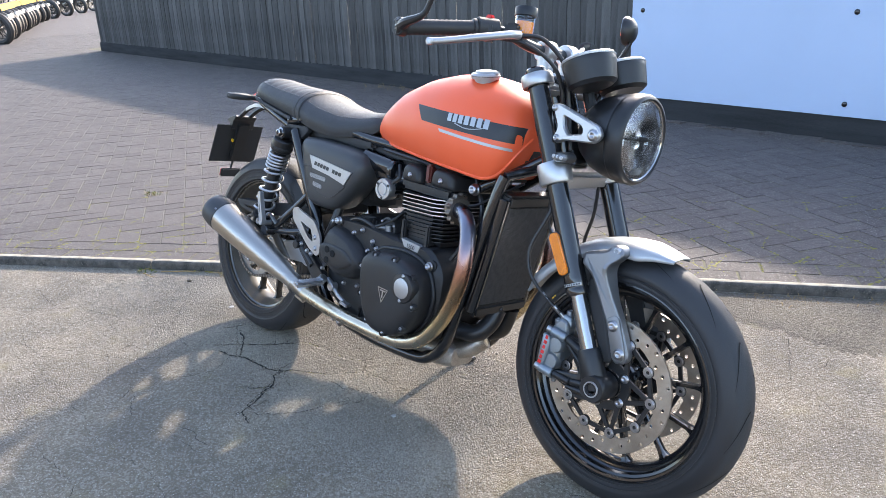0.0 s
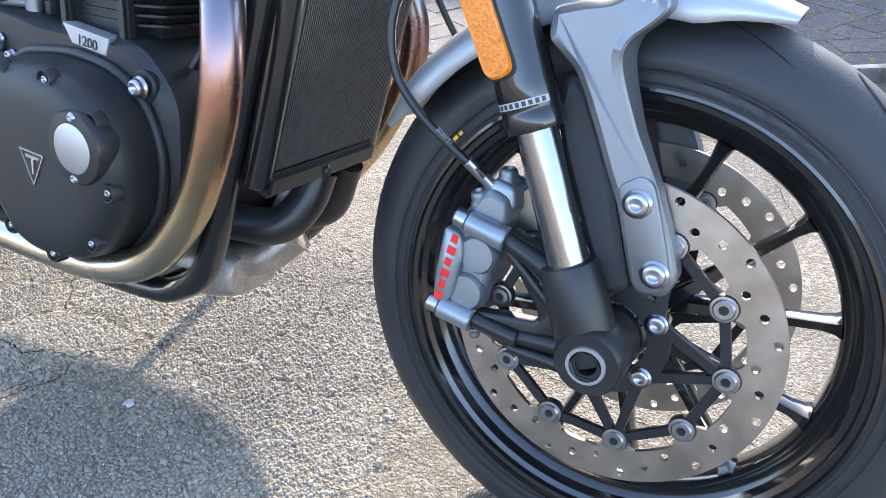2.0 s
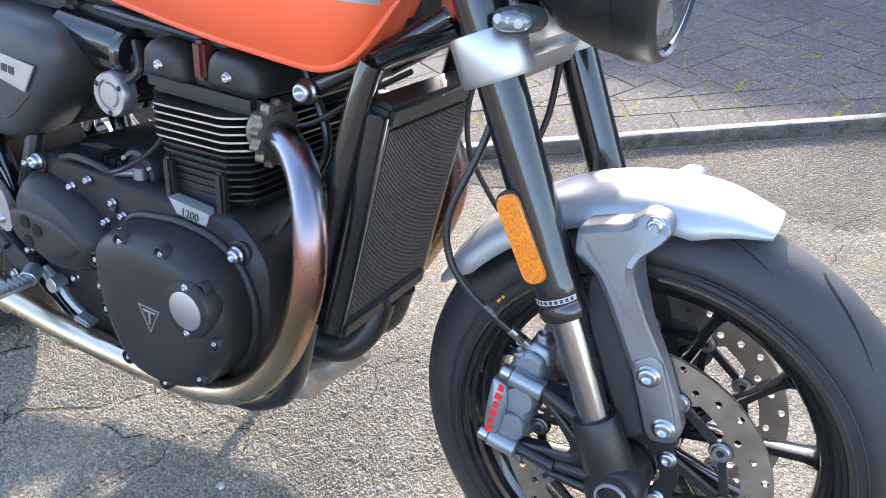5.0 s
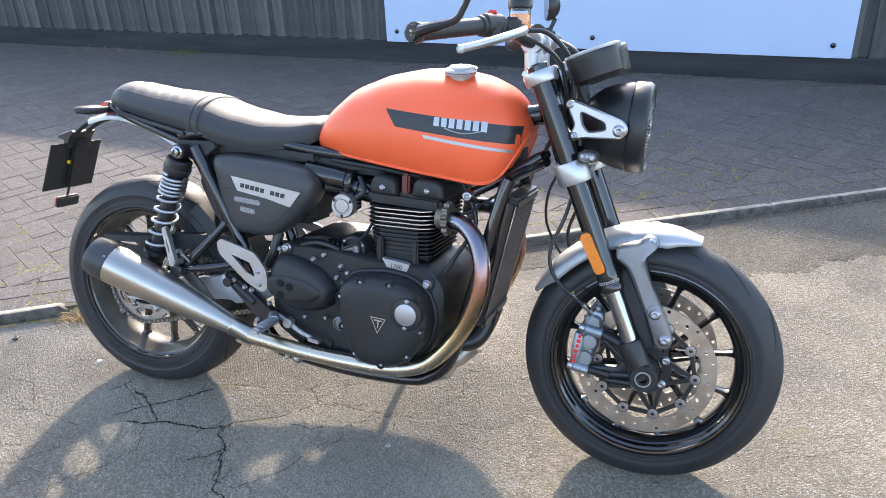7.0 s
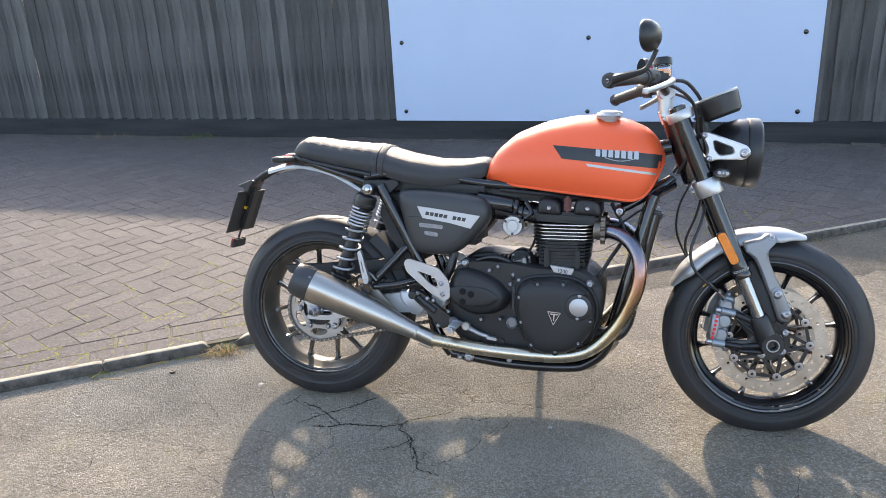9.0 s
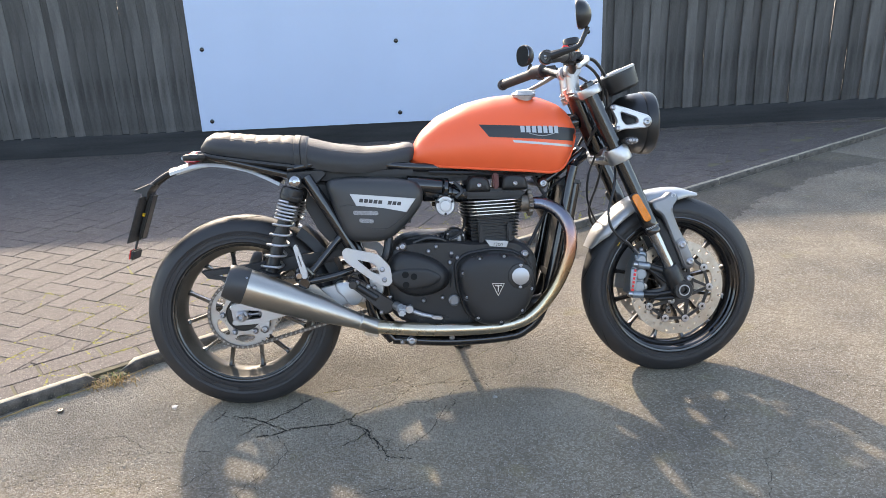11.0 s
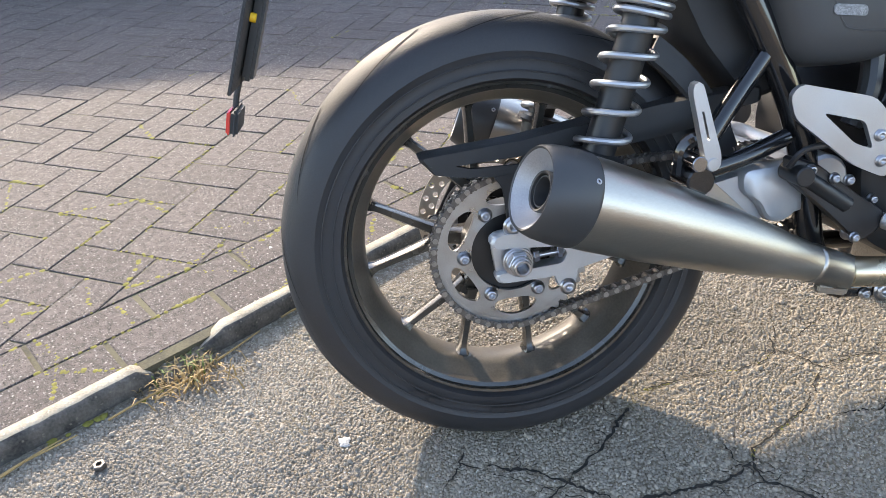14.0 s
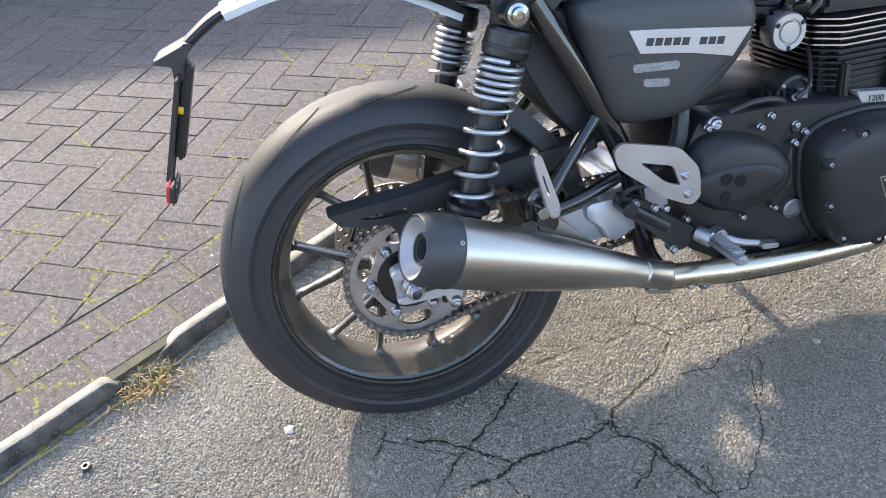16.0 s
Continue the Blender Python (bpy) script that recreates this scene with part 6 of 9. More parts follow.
def seat_section(x):
    lo, hi, w = smooth_at(SEAT_LOW, x, 0.008), smooth_at(SEAT_TOP, x, 0.008), smooth_at(SEAT_WIDE, x, 0.01)
    pts = []
    k = 14
    for j in range(k + 1):
        f = j / k
        z = lo + (hi - lo) * math.sin(f * math.pi / 2) ** 0.95
        g = (z - lo) / max(hi - lo, 1e-6)
        y = w * (1 - max(0, (g - 0.12) / 0.88) ** 2.6) ** (1 / 2.0) * (0.94 + 0.06 * min(1, g / 0.3))
        pts.append((y, z))
    return pts


def build_seat():
    bm = bmesh.new()
    rows = []
    n = 150
    for i in range(n + 1):
        x = -0.090 + 0.680 * i / n
        pts = seat_section(x)
        out = []
        for y, z in pts:
            g = (z - pts[0][1]) / max(pts[-1][1] - pts[0][1], 1e-6)
            # quilted ribs over the rear half
            if -0.03 < x < 0.205 and g > 0.55:
                z += 0.0032 * abs(math.sin(math.pi * (x + 0.03) / 0.039)) ** 0.6 * min(1, (g - 0.55) / 0.25) - 0.0015
            out.append((y, z))
        ring = [(-y, z) for y, z in out] + [(y, z) for y, z in reversed(out[:-1])]
        rows.append([bm.verts.new((x, y, z)) for y, z in ring])
    for a, b in zip(rows, rows[1:]):
        for j in range(len(a)):
            bm.faces.new((a[j], a[(j + 1) % len(a)], b[(j + 1) % len(a)], b[j]))
    bm.faces.new(rows[0])
    bm.faces.new(rows[-1])
    seat = part("seat", bm, LEATHER, bike, "black vinyl dual seat with quilted rear and a strap", smooth=50)
    # strap
    bm = bmesh.new()
    rows = []
    for x in (0.203, 0.205, 0.222, 0.224, 0.226, 0.243, 0.245):
        lift = 0.004 if 0.203 < x < 0.245 and abs(x - 0.224) > 0.0005 else 0.001
        pts = seat_section(x)
        ring = [(-y - lift, z + lift * (i / len(pts))) for i, (y, z) in enumerate(pts)] + [(y + lift, z + lift * (i / len(pts))) for i, (y, z) in reversed(list(enumerate(pts[:-1])))]
        rows.append([bm.verts.new((x, y, z)) for y, z in ring])
    for a, b in zip(rows, rows[1:]):
        for j in range(len(a) - 1):
            bm.faces.new((a[j], a[j + 1], b[j + 1], b[j]))
    part("strap", bm, LEATHER, seat, smooth=50)
    # stitched piping along the sides
    for s in (-1, 1):
        for x0, x1 in ((-0.05, 0.20), (0.25, 0.575)):
            bm = bmesh.new()
            pts = []
            for i in range(30):
                x = x0 + (x1 - x0) * i / 29
                sec = seat_section(x)
                y, z = sec[7]
                pts.append((x, s * (y + 0.0008), z + 0.0006))
            for i in range(0, 29):
                a, b = Vector(pts[i]), Vector(pts[i + 1])
                for q in range(2):
                    add_rod(bm, a.lerp(b, 0.5 * q), a.lerp(b, 0.5 * q + 0.34), 0.0009, seg=5)
            part("stitching", bm, THREAD, seat, smooth=0)
    # seat base
    bm = bmesh.new()
    rows = []
    for i in range(41):
        x = -0.098 + 0.30 * i / 40
        lo, w = smooth_at(SEAT_LOW, max(x, -0.09)), smooth_at(SEAT_WIDE, max(x, -0.09))
        rows.append([bm.verts.new((x, y, z)) for y, z in ((-w - 0.004, lo - 0.002), (-w - 0.006, lo - 0.010), (-w + 0.01, lo - 0.020), (w - 0.01, lo - 0.020), (w + 0.006, lo - 0.010), (w + 0.004, lo - 0.002))])
    for a, b in zip(rows, rows[1:]):
        for j in range(6):
            bm.faces.new((a[j], a[(j + 1) % 6], b[(j + 1) % 6], b[j]))
    bm.faces.new(rows[0])
    bm.faces.new(rows[-1])
    part("seat_base", bm, PLASTIC, seat)


build_seat()


VENTM = material("dark_mesh", (0.26, 0.26, 0.265), 0.5, 0.6, 0.6, 500, 0.6, 900)


def build_side_cover(s):
    o = rounded([(0.290, 0.722), (0.36, 0.727), (0.50, 0.716), (0.575, 0.702), (0.598, 0.672), (0.592, 0.630), (0.555, 0.583), (0.492, 0.528), (0.45, 0.518), (0.37, 0.522), (0.345, 0.54), (0.318, 0.61)], 0.03, 5)
    bm = bmesh.new()
    y = s * 0.0
    add_stack(bm, o, [(s * 0.07, 0.96), (s * 0.09, 1), (s * 0.125, 1.0), (s * 0.140, 0.97), (s * 0.151, 0.91), (s * 0.158, 0.80), (s * 0.161, 0.6), (s * 0.162, 0.3)])
    cov = part("side_cover", bm, GRAPHITE, bike, "dark grey side panel with a silver plate", smooth=50)
    bm = bmesh.new()
    add_plate(bm, [(0.368, 0.675), (0.420, 0.669), (0.570, 0.648), (0.540, 0.608), (0.470, 0.625), (0.386, 0.638)], s * 0.1605, s * 0.1645, 0.001)
    plate = part("name_plate", bm, ALU, cov, "brushed silver plate with dark marking")
    for i in range(9):
        if i == 5:
            continue
        a = 0.398 + 0.0145 * i
        zt = 0.659 - 0.0021 * i
        bm = bmesh.new()
        add_plate(bm, [(a, zt), (a + 0.0115, zt - 0.0016), (a + 0.0085, zt - 0.0125), (a - 0.003, zt - 0.0110)], s * 0.1642, s * 0.1652, 0.0002)
        part("marking_block", bm, BAND, cov, smooth=0)
    for x0, x1, z0, z1 in ((0.375, 0.452, 0.626, 0.602), (0.392, 0.436, 0.598, 0.581)):
        bm = bmesh.new()
        zz = (z0 + z1) / 2
        sl = -0.08
        pts = rounded([(x0, zz + 0.009), (x1, zz + 0.003), (x1, zz - 0.010), (x0, zz - 0.004)], 0.009, 4)
        add_plate(bm, pts, s * 0.158, s * 0.1632, 0.0008)
        part("vent_mesh", bm, VENTM, cov, "small dark mesh insert")
    bm = bmesh.new()
    crease = [(0.338, 0.640), (0.372, 0.640), (0.386, 0.620), (0.405, 0.577), (0.420, 0.566), (0.470, 0.560), (0.500, 0.572), (0.540, 0.603)]
    add_tube(bm, [(x, s * (0.1605 - 0.45 * max(0, math.hypot((x - 0.44) / 1.15, z - 0.63) - 0.075) ** 1.4), z) for x, z in crease], 0.0016, 40, 6)
    part("crease", bm, GRAPHITE, cov)


for s in (-1, 1):
    build_side_cover(s)


def build_heel_guard(s):
    outer = rounded([(0.331, 0.500), (0.344, 0.512), (0.443, 0.485), (0.476, 0.446), (0.483, 0.398), (0.466, 0.380), (0.420, 0.403), (0.338, 0.471)], 0.011, 4)
    inner = rounded([(0.374, 0.474), (0.431, 0.457), (0.445, 0.420), (0.419, 0.431)], 0.007, 4)
    n = 60
    o, i_ = resample(outer, n), resample(inner, n)
    bm = bmesh.new()
    add_ring_plate(bm, o, i_, s * 0.176, s * 0.184)
    o2 = [((x - 0.405) * 0.985 + 0.405, (z - 0.45) * 0.985 + 0.45) for x, z in o]
    guard = part("heel_guard", bm, ALU, bike, "satin silver heel guard plate", smooth=30)
    for z, x in ((0.437, 0.452), (0.404, 0.457)):
        bolt(guard, (x, s * 0.184, z), (0, s, 0), 0.0065, 0.005)
    # rider peg hanger below
    bm = bmesh.new()
    o = rounded([(0.345, 0.42), (0.385, 0.405), (0.45, 0.352), (0.488, 0.326), (0.478, 0.30), (0.45, 0.288), (0.43, 0.31), (0.39, 0.35), (0.35, 0.385)], 0.012, 3)
    add_plate(bm, o, s * 0.145, s * 0.168, 0.004)
    add_rod(bm, (0.358, s * 0.14, 0.395), (0.358, s * 0.185, 0.395), 0.013)
    add_rod(bm, (0.37, s * 0.165, 0.388), (0.43, s * 0.165, 0.344), 0.011)
    hanger = part("peg_hanger", bm, BLACKSATIN, bike, "black footrest hanger with master cylinder")
    for x, z in ((0.372, 0.400), (0.405, 0.385), (0.425, 0.38), (0.44, 0.30)):
        bolt(hanger, (x, s * 0.170, z), (0, s, 0), 0.006, 0.008)
    bm = bmesh.new()
    add_tube(bm, [(0.345, s * 0.165, 0.405), (0.36, s * 0.175, 0.428), (0.40, s * 0.175, 0.43), (0.43, s * 0.16, 0.42)], 0.004, 16, 8)
    part("brake_pipe", bm, HOSE, hanger)
    bm = bmesh.new()
    add_rod(bm, (0.486, s * 0.165, 0.318), (0.500, s * 0.190, 0.312), 0.014)
    add_box(bm, (0.502, s * 0.232, 0.312), (0.024, 0.095, 0.016), (0, 10, 0), 0.005)
    peg = part("footpeg", bm, ALU, hanger, "serrated silver footpeg")
    for i in range(9):
        bm = bmesh.new()
        add_box(bm, (0.505, s * (0.19 + i * 0.0085), 0.3200), (0.024, 0.004, 0.005), (0, 10, 0), 0.001)
        part("peg_ridge", bm, ALU, hanger)
    bm = bmesh.new()
    add_tube(bm, [(0.49, s * 0.150, 0.315), (0.525, s * 0.155, 0.300), (0.565, s * 0.165, 0.283), (0.60, s * 0.172, 0.275)], [0.007, 0.0085, 0.007, 0.006], 20, 10)
    add_rod(bm, (0.528, s * 0.148, 0.302), (0.528, s * 0.172, 0.302), 0.013)
    add_box(bm, (0.613, s * 0.178, 0.272), (0.034, 0.022, 0.010), (0, 8, 0), 0.003)
    part("foot_lever", bm, ALU, hanger, "silver foot lever with a ribbed tip")
    # folded pillion peg
    bm = bmesh.new()
    o = resample(rounded([(0.190, 0.527), (0.195, 0.537), (0.203, 0.533), (0.227, 0.448), (0.226, 0.432), (0.215, 0.429), (0.207, 0.447)], 0.005, 3), 40)
    i_ = resample(rounded([(0.2015, 0.502), (0.204, 0.502), (0.2125, 0.467), (0.2095, 0.467)], 0.0015, 3), 40)
    add_ring_plate(bm, o, i_, s * 0.207, s * 0.221)
    add_rod(bm, (0.217, s * 0.180, 0.438), (0.217, s * 0.223, 0.438), 0.0080)
    part("pillion_peg", bm, ALU, bike, "folded silver pillion footpeg")
    bm = bmesh.new()
    add_tube(bm, [(0.193, s * 0.180, 0.420), (0.196, s * 0.184, 0.452), (0.214, s * 0.182, 0.460), (0.235, s * 0.172, 0.435)], 0.009, 16, 10)
    part("peg_bracket", bm, BLACKGLOSS, bike)
    bm = bmesh.new()
    add_rod(bm, (0.201, s * 0.176, 0.440), (0.201, s * 0.222, 0.440), 0.0095)
    part("peg_clevis", bm, CHROME, bike, "bright clevis pin of the pillion footpeg")


for s in (-1, 1):
    build_heel_guard(s)


def build_tail():
    # rear mudguard: an arched sheet with rolled edges
    bm = bmesh.new()
    line = spline([(0.150, 0, 0.722), (0.10, 0, 0.750), (0.04, 0, 0.777), (-0.05, 0, 0.796), (-0.12, 0, 0.795), (-0.200, 0, 0.776)], 30)
    rows = []
    for i, p in enumerate(line):
        f = i / (len(line) - 1)
        w = 0.068 - 0.028 * max(0, (f - 0.45) / 0.55) ** 1.5
        q = line[min(i + 1, len(line) - 1)] - line[max(i - 1, 0)]
        nrm = Vector((-q.z, 0, q.x)).normalized()
        if nrm.z < 0:
            nrm = -nrm
        ring = []
        for y, d in ((-1.0, -0.010), (-0.97, -0.002), (-0.6, 0.007), (0, 0.011), (0.6, 0.007), (0.97, -0.002), (1.0, -0.010)):
            ring.append(p + Vector((0, y * w, 0)) + nrm * d)
        ring += [v - nrm * 0.0025 for v in reversed(ring)]
        rows.append([bm.verts.new(v) for v in ring])
    for a, b in zip(rows, rows[1:]):
        for j in range(len(a)):
            bm.faces.new((a[j], a[(j + 1) % len(a)], b[(j + 1) % len(a)], b[j]))
    bm.faces.new(rows[0])
    bm.faces.new(rows[-1])
    guard = part("rear_mudguard", bm, SILVERPAINT, bike, "short silver rear mudguard", smooth=50)
    # tail lamp
    bm = bmesh.new()
    o = rounded([(-0.095, 0.836), (-0.120, 0.836), (-0.142, 0.826), (-0.150, 0.808), (-0.140, 0.800), (-0.10, 0.802)], 0.008, 3)
    add_stack(bm, o, [(-0.052, 0.8), (-0.046, 0.96), (-0.03, 1), (0.03, 1), (0.046, 0.96), (0.052, 0.8)])
    lamp = part("tail_lamp", bm, REDLENS, bike, "red tail lamp under the seat hump", smooth=50)
    bm = bmesh.new()
    add_box(bm, (-0.078, 0, 0.818), (0.05, 0.11, 0.036), bevel=0.010)
    part("lamp_housing", bm, PLASTIC, lamp)
    for s in (-1, 1):
        bm = bmesh.new()
        add_rod(bm, (-0.090, s * 0.05, 0.815), (-0.092, s * 0.105, 0.815), 0.009)
        add_stack(bm, rounded([(-0.125, 0.822), (-0.10, 0.828), (-0.070, 0.824), (-0.066, 0.814), (-0.075, 0.804), (-0.12, 0.806)], 0.008, 3), [(s * 0.10, 0.7), (s * 0.104, 1), (s * 0.165, 0.95), (s * 0.172, 0.6)])
        ind = part("indicator", bm, PLASTIC, bike, "slim black rear indicator with clear lens", smooth=50)
        bm = bmesh.new()
        add_box(bm, (-0.122, s * 0.135, 0.814), (0.008, 0.055, 0.014), bevel=0.003)
        part("lens", bm, CLEARLENS, ind)
    # plate carrier
    bm = bmesh.new()
    for s in (-1, 1):
        add_tube(bm, [(-0.17, s * 0.025, 0.785), (-0.215, s * 0.022, 0.767), (-0.255, s * 0.02, 0.742), (-0.275, s * 0.018, 0.726)], 0.008, 16, 8)
    add_plate(bm, rounded([(-0.312, 0.726), (-0.262, 0.744), (-0.25, 0.738), (-0.268, 0.720), (-0.275, 0.690), (-0.29, 0.690), (-0.288, 0.714), (-0.312, 0.720)], 0.005, 2), -0.045, 0.045, 0.003)
    add_box(bm, (-0.291, 0, 0.640), (0.014, 0.05, 0.15), (0, 20, 0), 0.004)
    carrier = part("plate_carrier", bm, BLACKSATIN, bike, "black number plate carrier")
    bm = bmesh.new()
    add_box(bm, (0, 0, 0), (0.004, 0.192, 0.150), bevel=0.001)
    m = pose(-0.305, -0.005, 0.634, 0, 20, 0)
    plate = part("number_plate", bm, PLASTIC, bike, "back of a small black number plate", loc=m)
    for y in (-0.022, 0.022):
        bm = bmesh.new()
        add_rod(bm, (0.002, y, 0.015), (0.010, y, 0.015), 0.006, seg=12)
        part("screw_cap", bm, YELLOWCLIP, plate)
    bm = bmesh.new()
    add_tube(bm, [(-0.322, 0, 0.585), (-0.335, 0, 0.552), (-0.340, 0, 0.535)], 0.004, 10, 8)
    part("reflector_stalk", bm, PLASTIC, carrier)
    bm = bmesh.new()
    add_box(bm, (0, 0, 0), (0.010, 0.085, 0.034), bevel=0.004)
    refl = part("reflector_holder", bm, PLASTIC, bike, "black reflector holder below the plate", loc=pose(-0.340, 0, 0.520, 0, 14, 0))
    bm = bmesh.new()
    add_box(bm, (-0.007, 0, 0), (0.006, 0.080, 0.030), bevel=0.002)
    part("reflector", bm, REDLENS, refl, "red rear reflector")


build_tail()

MIRRORBOWL = material("mirror_reflector", (0.92, 0.93, 0.95), 0.20, 1.0, 0.02, 20)

# ---- steering: forks, headlamp, bars ----
FORK_DIR = Vector((0.3875, 0, -0.9218))
FORK_TOP = Vector((1.135, 0, 0.972))


def on_fork(d, y=0.0, ahead=0.0):
    """A place d metres down the fork's axis, with ahead metres square to it, forwards."""
    return FORK_TOP + FORK_DIR * d + Vector((0.9218, 0, 0.3875)) * ahead + Vector((0, y, 0))


SLIDER = material("bright_slider_steel", (0.30, 0.305, 0.32), 0.15, 1.0, 0.05, 30, 0.05, 900, 0.05, stretch=(1, 1, 0.05))
CALIPERM = material("grey_anodised_caliper", (0.27, 0.30, 0.325), 0.38, 0.75, 0.08, 30, 0.12, 700, 0.08)


def build_fork():
    L = 0.715
    for s in (-1, 1):
        y = s * 0.113
        m = frame_of(on_fork(0, y), on_fork(1, y))
        bm = bmesh.new()
        add_lathe(bm, [(0, -0.004), (0.021, -0.004), (0.0246, 0.0), (0.0246, 0.43), (0.0252, 0.452), (0.0268, 0.490), (0.0270, 0.508), (0.0262, 0.510), (0.0262, 0.513), (0.0272, 0.515), (0.0272, 0.526), (0.0258, 0.530), (0.019, 0.531)], m, 36)
        leg = part("fork_leg", bm, BLACKGLOSS, bike, "black upside-down fork leg with bright slider")
        bm = bmesh.new()
        add_lathe(bm, [(0.0188, 0.52), (0.0188, 0.668)], m, 32)
        part("slider", bm, SLIDER, leg, "polished fork slider")
        bm = bmesh.new()
        add_lathe(bm, [(0.0188, 0.652), (0.0245, 0.653), (0.0258, 0.657), (0.0268, 0.664), (0.0276, 0.668), (0.0292, 0.715), (0.027, 0.745), (0, 0.752)], m, 32)
        foot = part("fork_foot", bm, BLACKSATIN, leg, "black cast fork foot")
        bm = bmesh.new()
        add_lathe(bm, [(0.010, -0.034), (0.029, -0.034), (0.0325, -0.028), (0.0325, 0.028), (0.029, 0.034), (0.010, 0.034)], Matrix.Translation((FRONT.x, s * 0.108, FRONT.z)) @ TO_RIGHT, 32, close=True)
        part("axle_clamp", bm, BLACKSATIN, leg)
        # caliper bracket: a ribbed triangular casting back from the foot
        bm = bmesh.new()
        o = rounded([(1.324, 0.384), (1.351, 0.374), (1.367, 0.362), (1.400, 0.342), (1.442, 0.315), (1.444, 0.272), (1.408, 0.256), (1.366, 0.251), (1.328, 0.262), (1.296, 0.271), (1.298, 0.289), (1.332, 0.294), (1.366, 0.298), (1.363, 0.310), (1.338, 0.343), (1.321, 0.362)], 0.007, 3)
        add_casting(bm, o, s * 0.092, s * 0.106, 0.004, 0.003)
        for p, q, r0, r1 in (((1.322, 0.3735), (1.380, 0.352), 0.0095, 0.012), ((1.326, 0.362), (1.412, 0.292), 0.0050, 0.007), ((1.298, 0.280), (1.350, 0.2755), 0.0090, 0.009), ((1.345, 0.276), (1.412, 0.284), 0.008, 0.009), ((1.340, 0.262), (1.402, 0.263), 0.006, 0.008), ((1.362, 0.340), (1.412, 0.302), 0.004, 0.006)):
            add_rod(bm, (p[0], s * 0.104, p[1]), (q[0], s * 0.108, q[1]), r0, r1, 12)
        part("caliper_bracket", bm, BLACKSATIN, leg, "black ribbed cast caliper bracket")
        # radial caliper: body, two piston bulges, two posts
        bm = bmesh.new()
        o = rounded([(1.276, 0.388), (1.291, 0.412), (1.303, 0.416), (1.319, 0.410), (1.323, 0.388), (1.318, 0.358), (1.310, 0.336), (1.310, 0.318), (1.302, 0.300), (1.294, 0.274), (1.252, 0.284), (1.254, 0.300), (1.261, 0.343), (1.267, 0.372)], 0.006, 3)
        add_casting(bm, o, s * 0.046, s * 0.104, 0.007, 0.010)
        for x, z in ((1.296, 0.349), (1.288, 0.307)):
            add_lathe(bm, [(0.021, 0.09), (0.0205, 0.104), (0.017, 0.109), (0, 0.110)], Matrix.Translation((x, 0, z)) @ (TO_RIGHT if s < 0 else Matrix.Rotation(radians(-90), 4, "X")), 24)
        add_casting(bm, rounded([(1.262, 0.372), (1.280, 0.368), (1.284, 0.345), (1.276, 0.300), (1.266, 0.288), (1.256, 0.296), (1.257, 0.330)], 0.005, 3), s * 0.095, s * 0.115, 0.004, 0.004)
        add_casting(bm, rounded([(1.285, 0.405), (1.300, 0.425), (1.322, 0.420), (1.326, 0.398), (1.305, 0.386)], 0.006, 3), s * 0.060, s * 0.096, 0.006, 0.006)
        cal = part("brake_caliper", bm, CALIPERM, bike, "grey radial brake caliper with red marking", smooth=35)
        for p, q in (((1.284, 0.3815), (1.325, 0.3735)), ((1.263, 0.2850), (1.300, 0.2795))):
            bm = bmesh.new()
            a, e = Vector((p[0], s * 0.108, p[1])), Vector((q[0], s * 0.108, q[1]))
            add_rod(bm, a, e, 0.0118, 0.0122, 20)
            post = part("caliper_post", bm, CALIPERM, cal, smooth=40)
            d = (a - e).normalized()
            bm = bmesh.new()
            add_lathe(bm, [(0.0118, 0.0), (0.0095, 0.001), (0.0092, 0.012), (0.0080, 0.0135), (0.005, 0.0135), (0.0045, 0.009), (0, 0.009)], frame_of(a, a + d), 20)
            part("post_bolt", bm, BOLT, cal, "bright socket bolt")
        for i in range(6):
            bm = bmesh.new()
            t = i / 5
            c = Vector((1.2635 + 0.0115 * t, s * 0.1152, 0.300 + 0.063 * t))
            add_box(bm, c, (0.0085, 0.0012, 0.0090 - 0.002 * (i % 2)), (0, -76, 0), 0)
            part("marking_block", bm, REDPAINT, cal, smooth=0)
        bolt(cal, (1.289, s * 0.092, 0.397), (-0.35, s * 0.3, 1), 0.0085, 0.014, CASTALU)
        bolt(cal, (1.309, s * 0.080, 0.418), (-0.1, s * 0.1, 1), 0.0095, 0.016, CASTALU)
        bolt(cal, (1.300, s * 0.100, 0.268), (0.2, s * 0.2, -1), 0.006, 0.010, CASTALU)
        # flat guard ahead of the slider
        bm = bmesh.new()
        o = rounded([(1.352, 0.528), (1.366, 0.533), (1.378, 0.520), (1.402, 0.474), (1.420, 0.423), (1.444, 0.354), (1.424, 0.340), (1.412, 0.352), (1.388, 0.402), (1.360, 0.466), (1.350, 0.498)], 0.008, 4)
        add_casting(bm, o, s * 0.070, s * 0.100, 0.0075, 0.008)
        part("fork_guard", bm, PLASTIC, leg, "matt black fork guard", smooth=25)
        # side reflector
        bm = bmesh.new()
        a, b = Vector((1.270, 0, 0.612)), Vector((1.314, 0, 0.528))
        u = (b - a).normalized()
        v = Vector((-u.z, 0, u.x))
        c, hl = (a + b) / 2, (b - a).length / 2 + 0.002
        pts = [c + u * (hl * p) + v * (0.0125 * q) for p, q in ((-1, -1), (-1, 1), (1, 1), (1, -1))]
        outl = rounded([(p.x, p.z) for p in pts], 0.011, 4)
        add_plate(bm, outl, s * 0.136, s * 0.147, 0.002)
        ref = part("side_reflector", bm, AMBER, leg, "amber reflector on the fork leg")
        bm = bmesh.new()
        outl2 = [((x - c.x) * 1.10 + c.x, (z - c.z) * 1.04 + c.z) for x, z in outl]
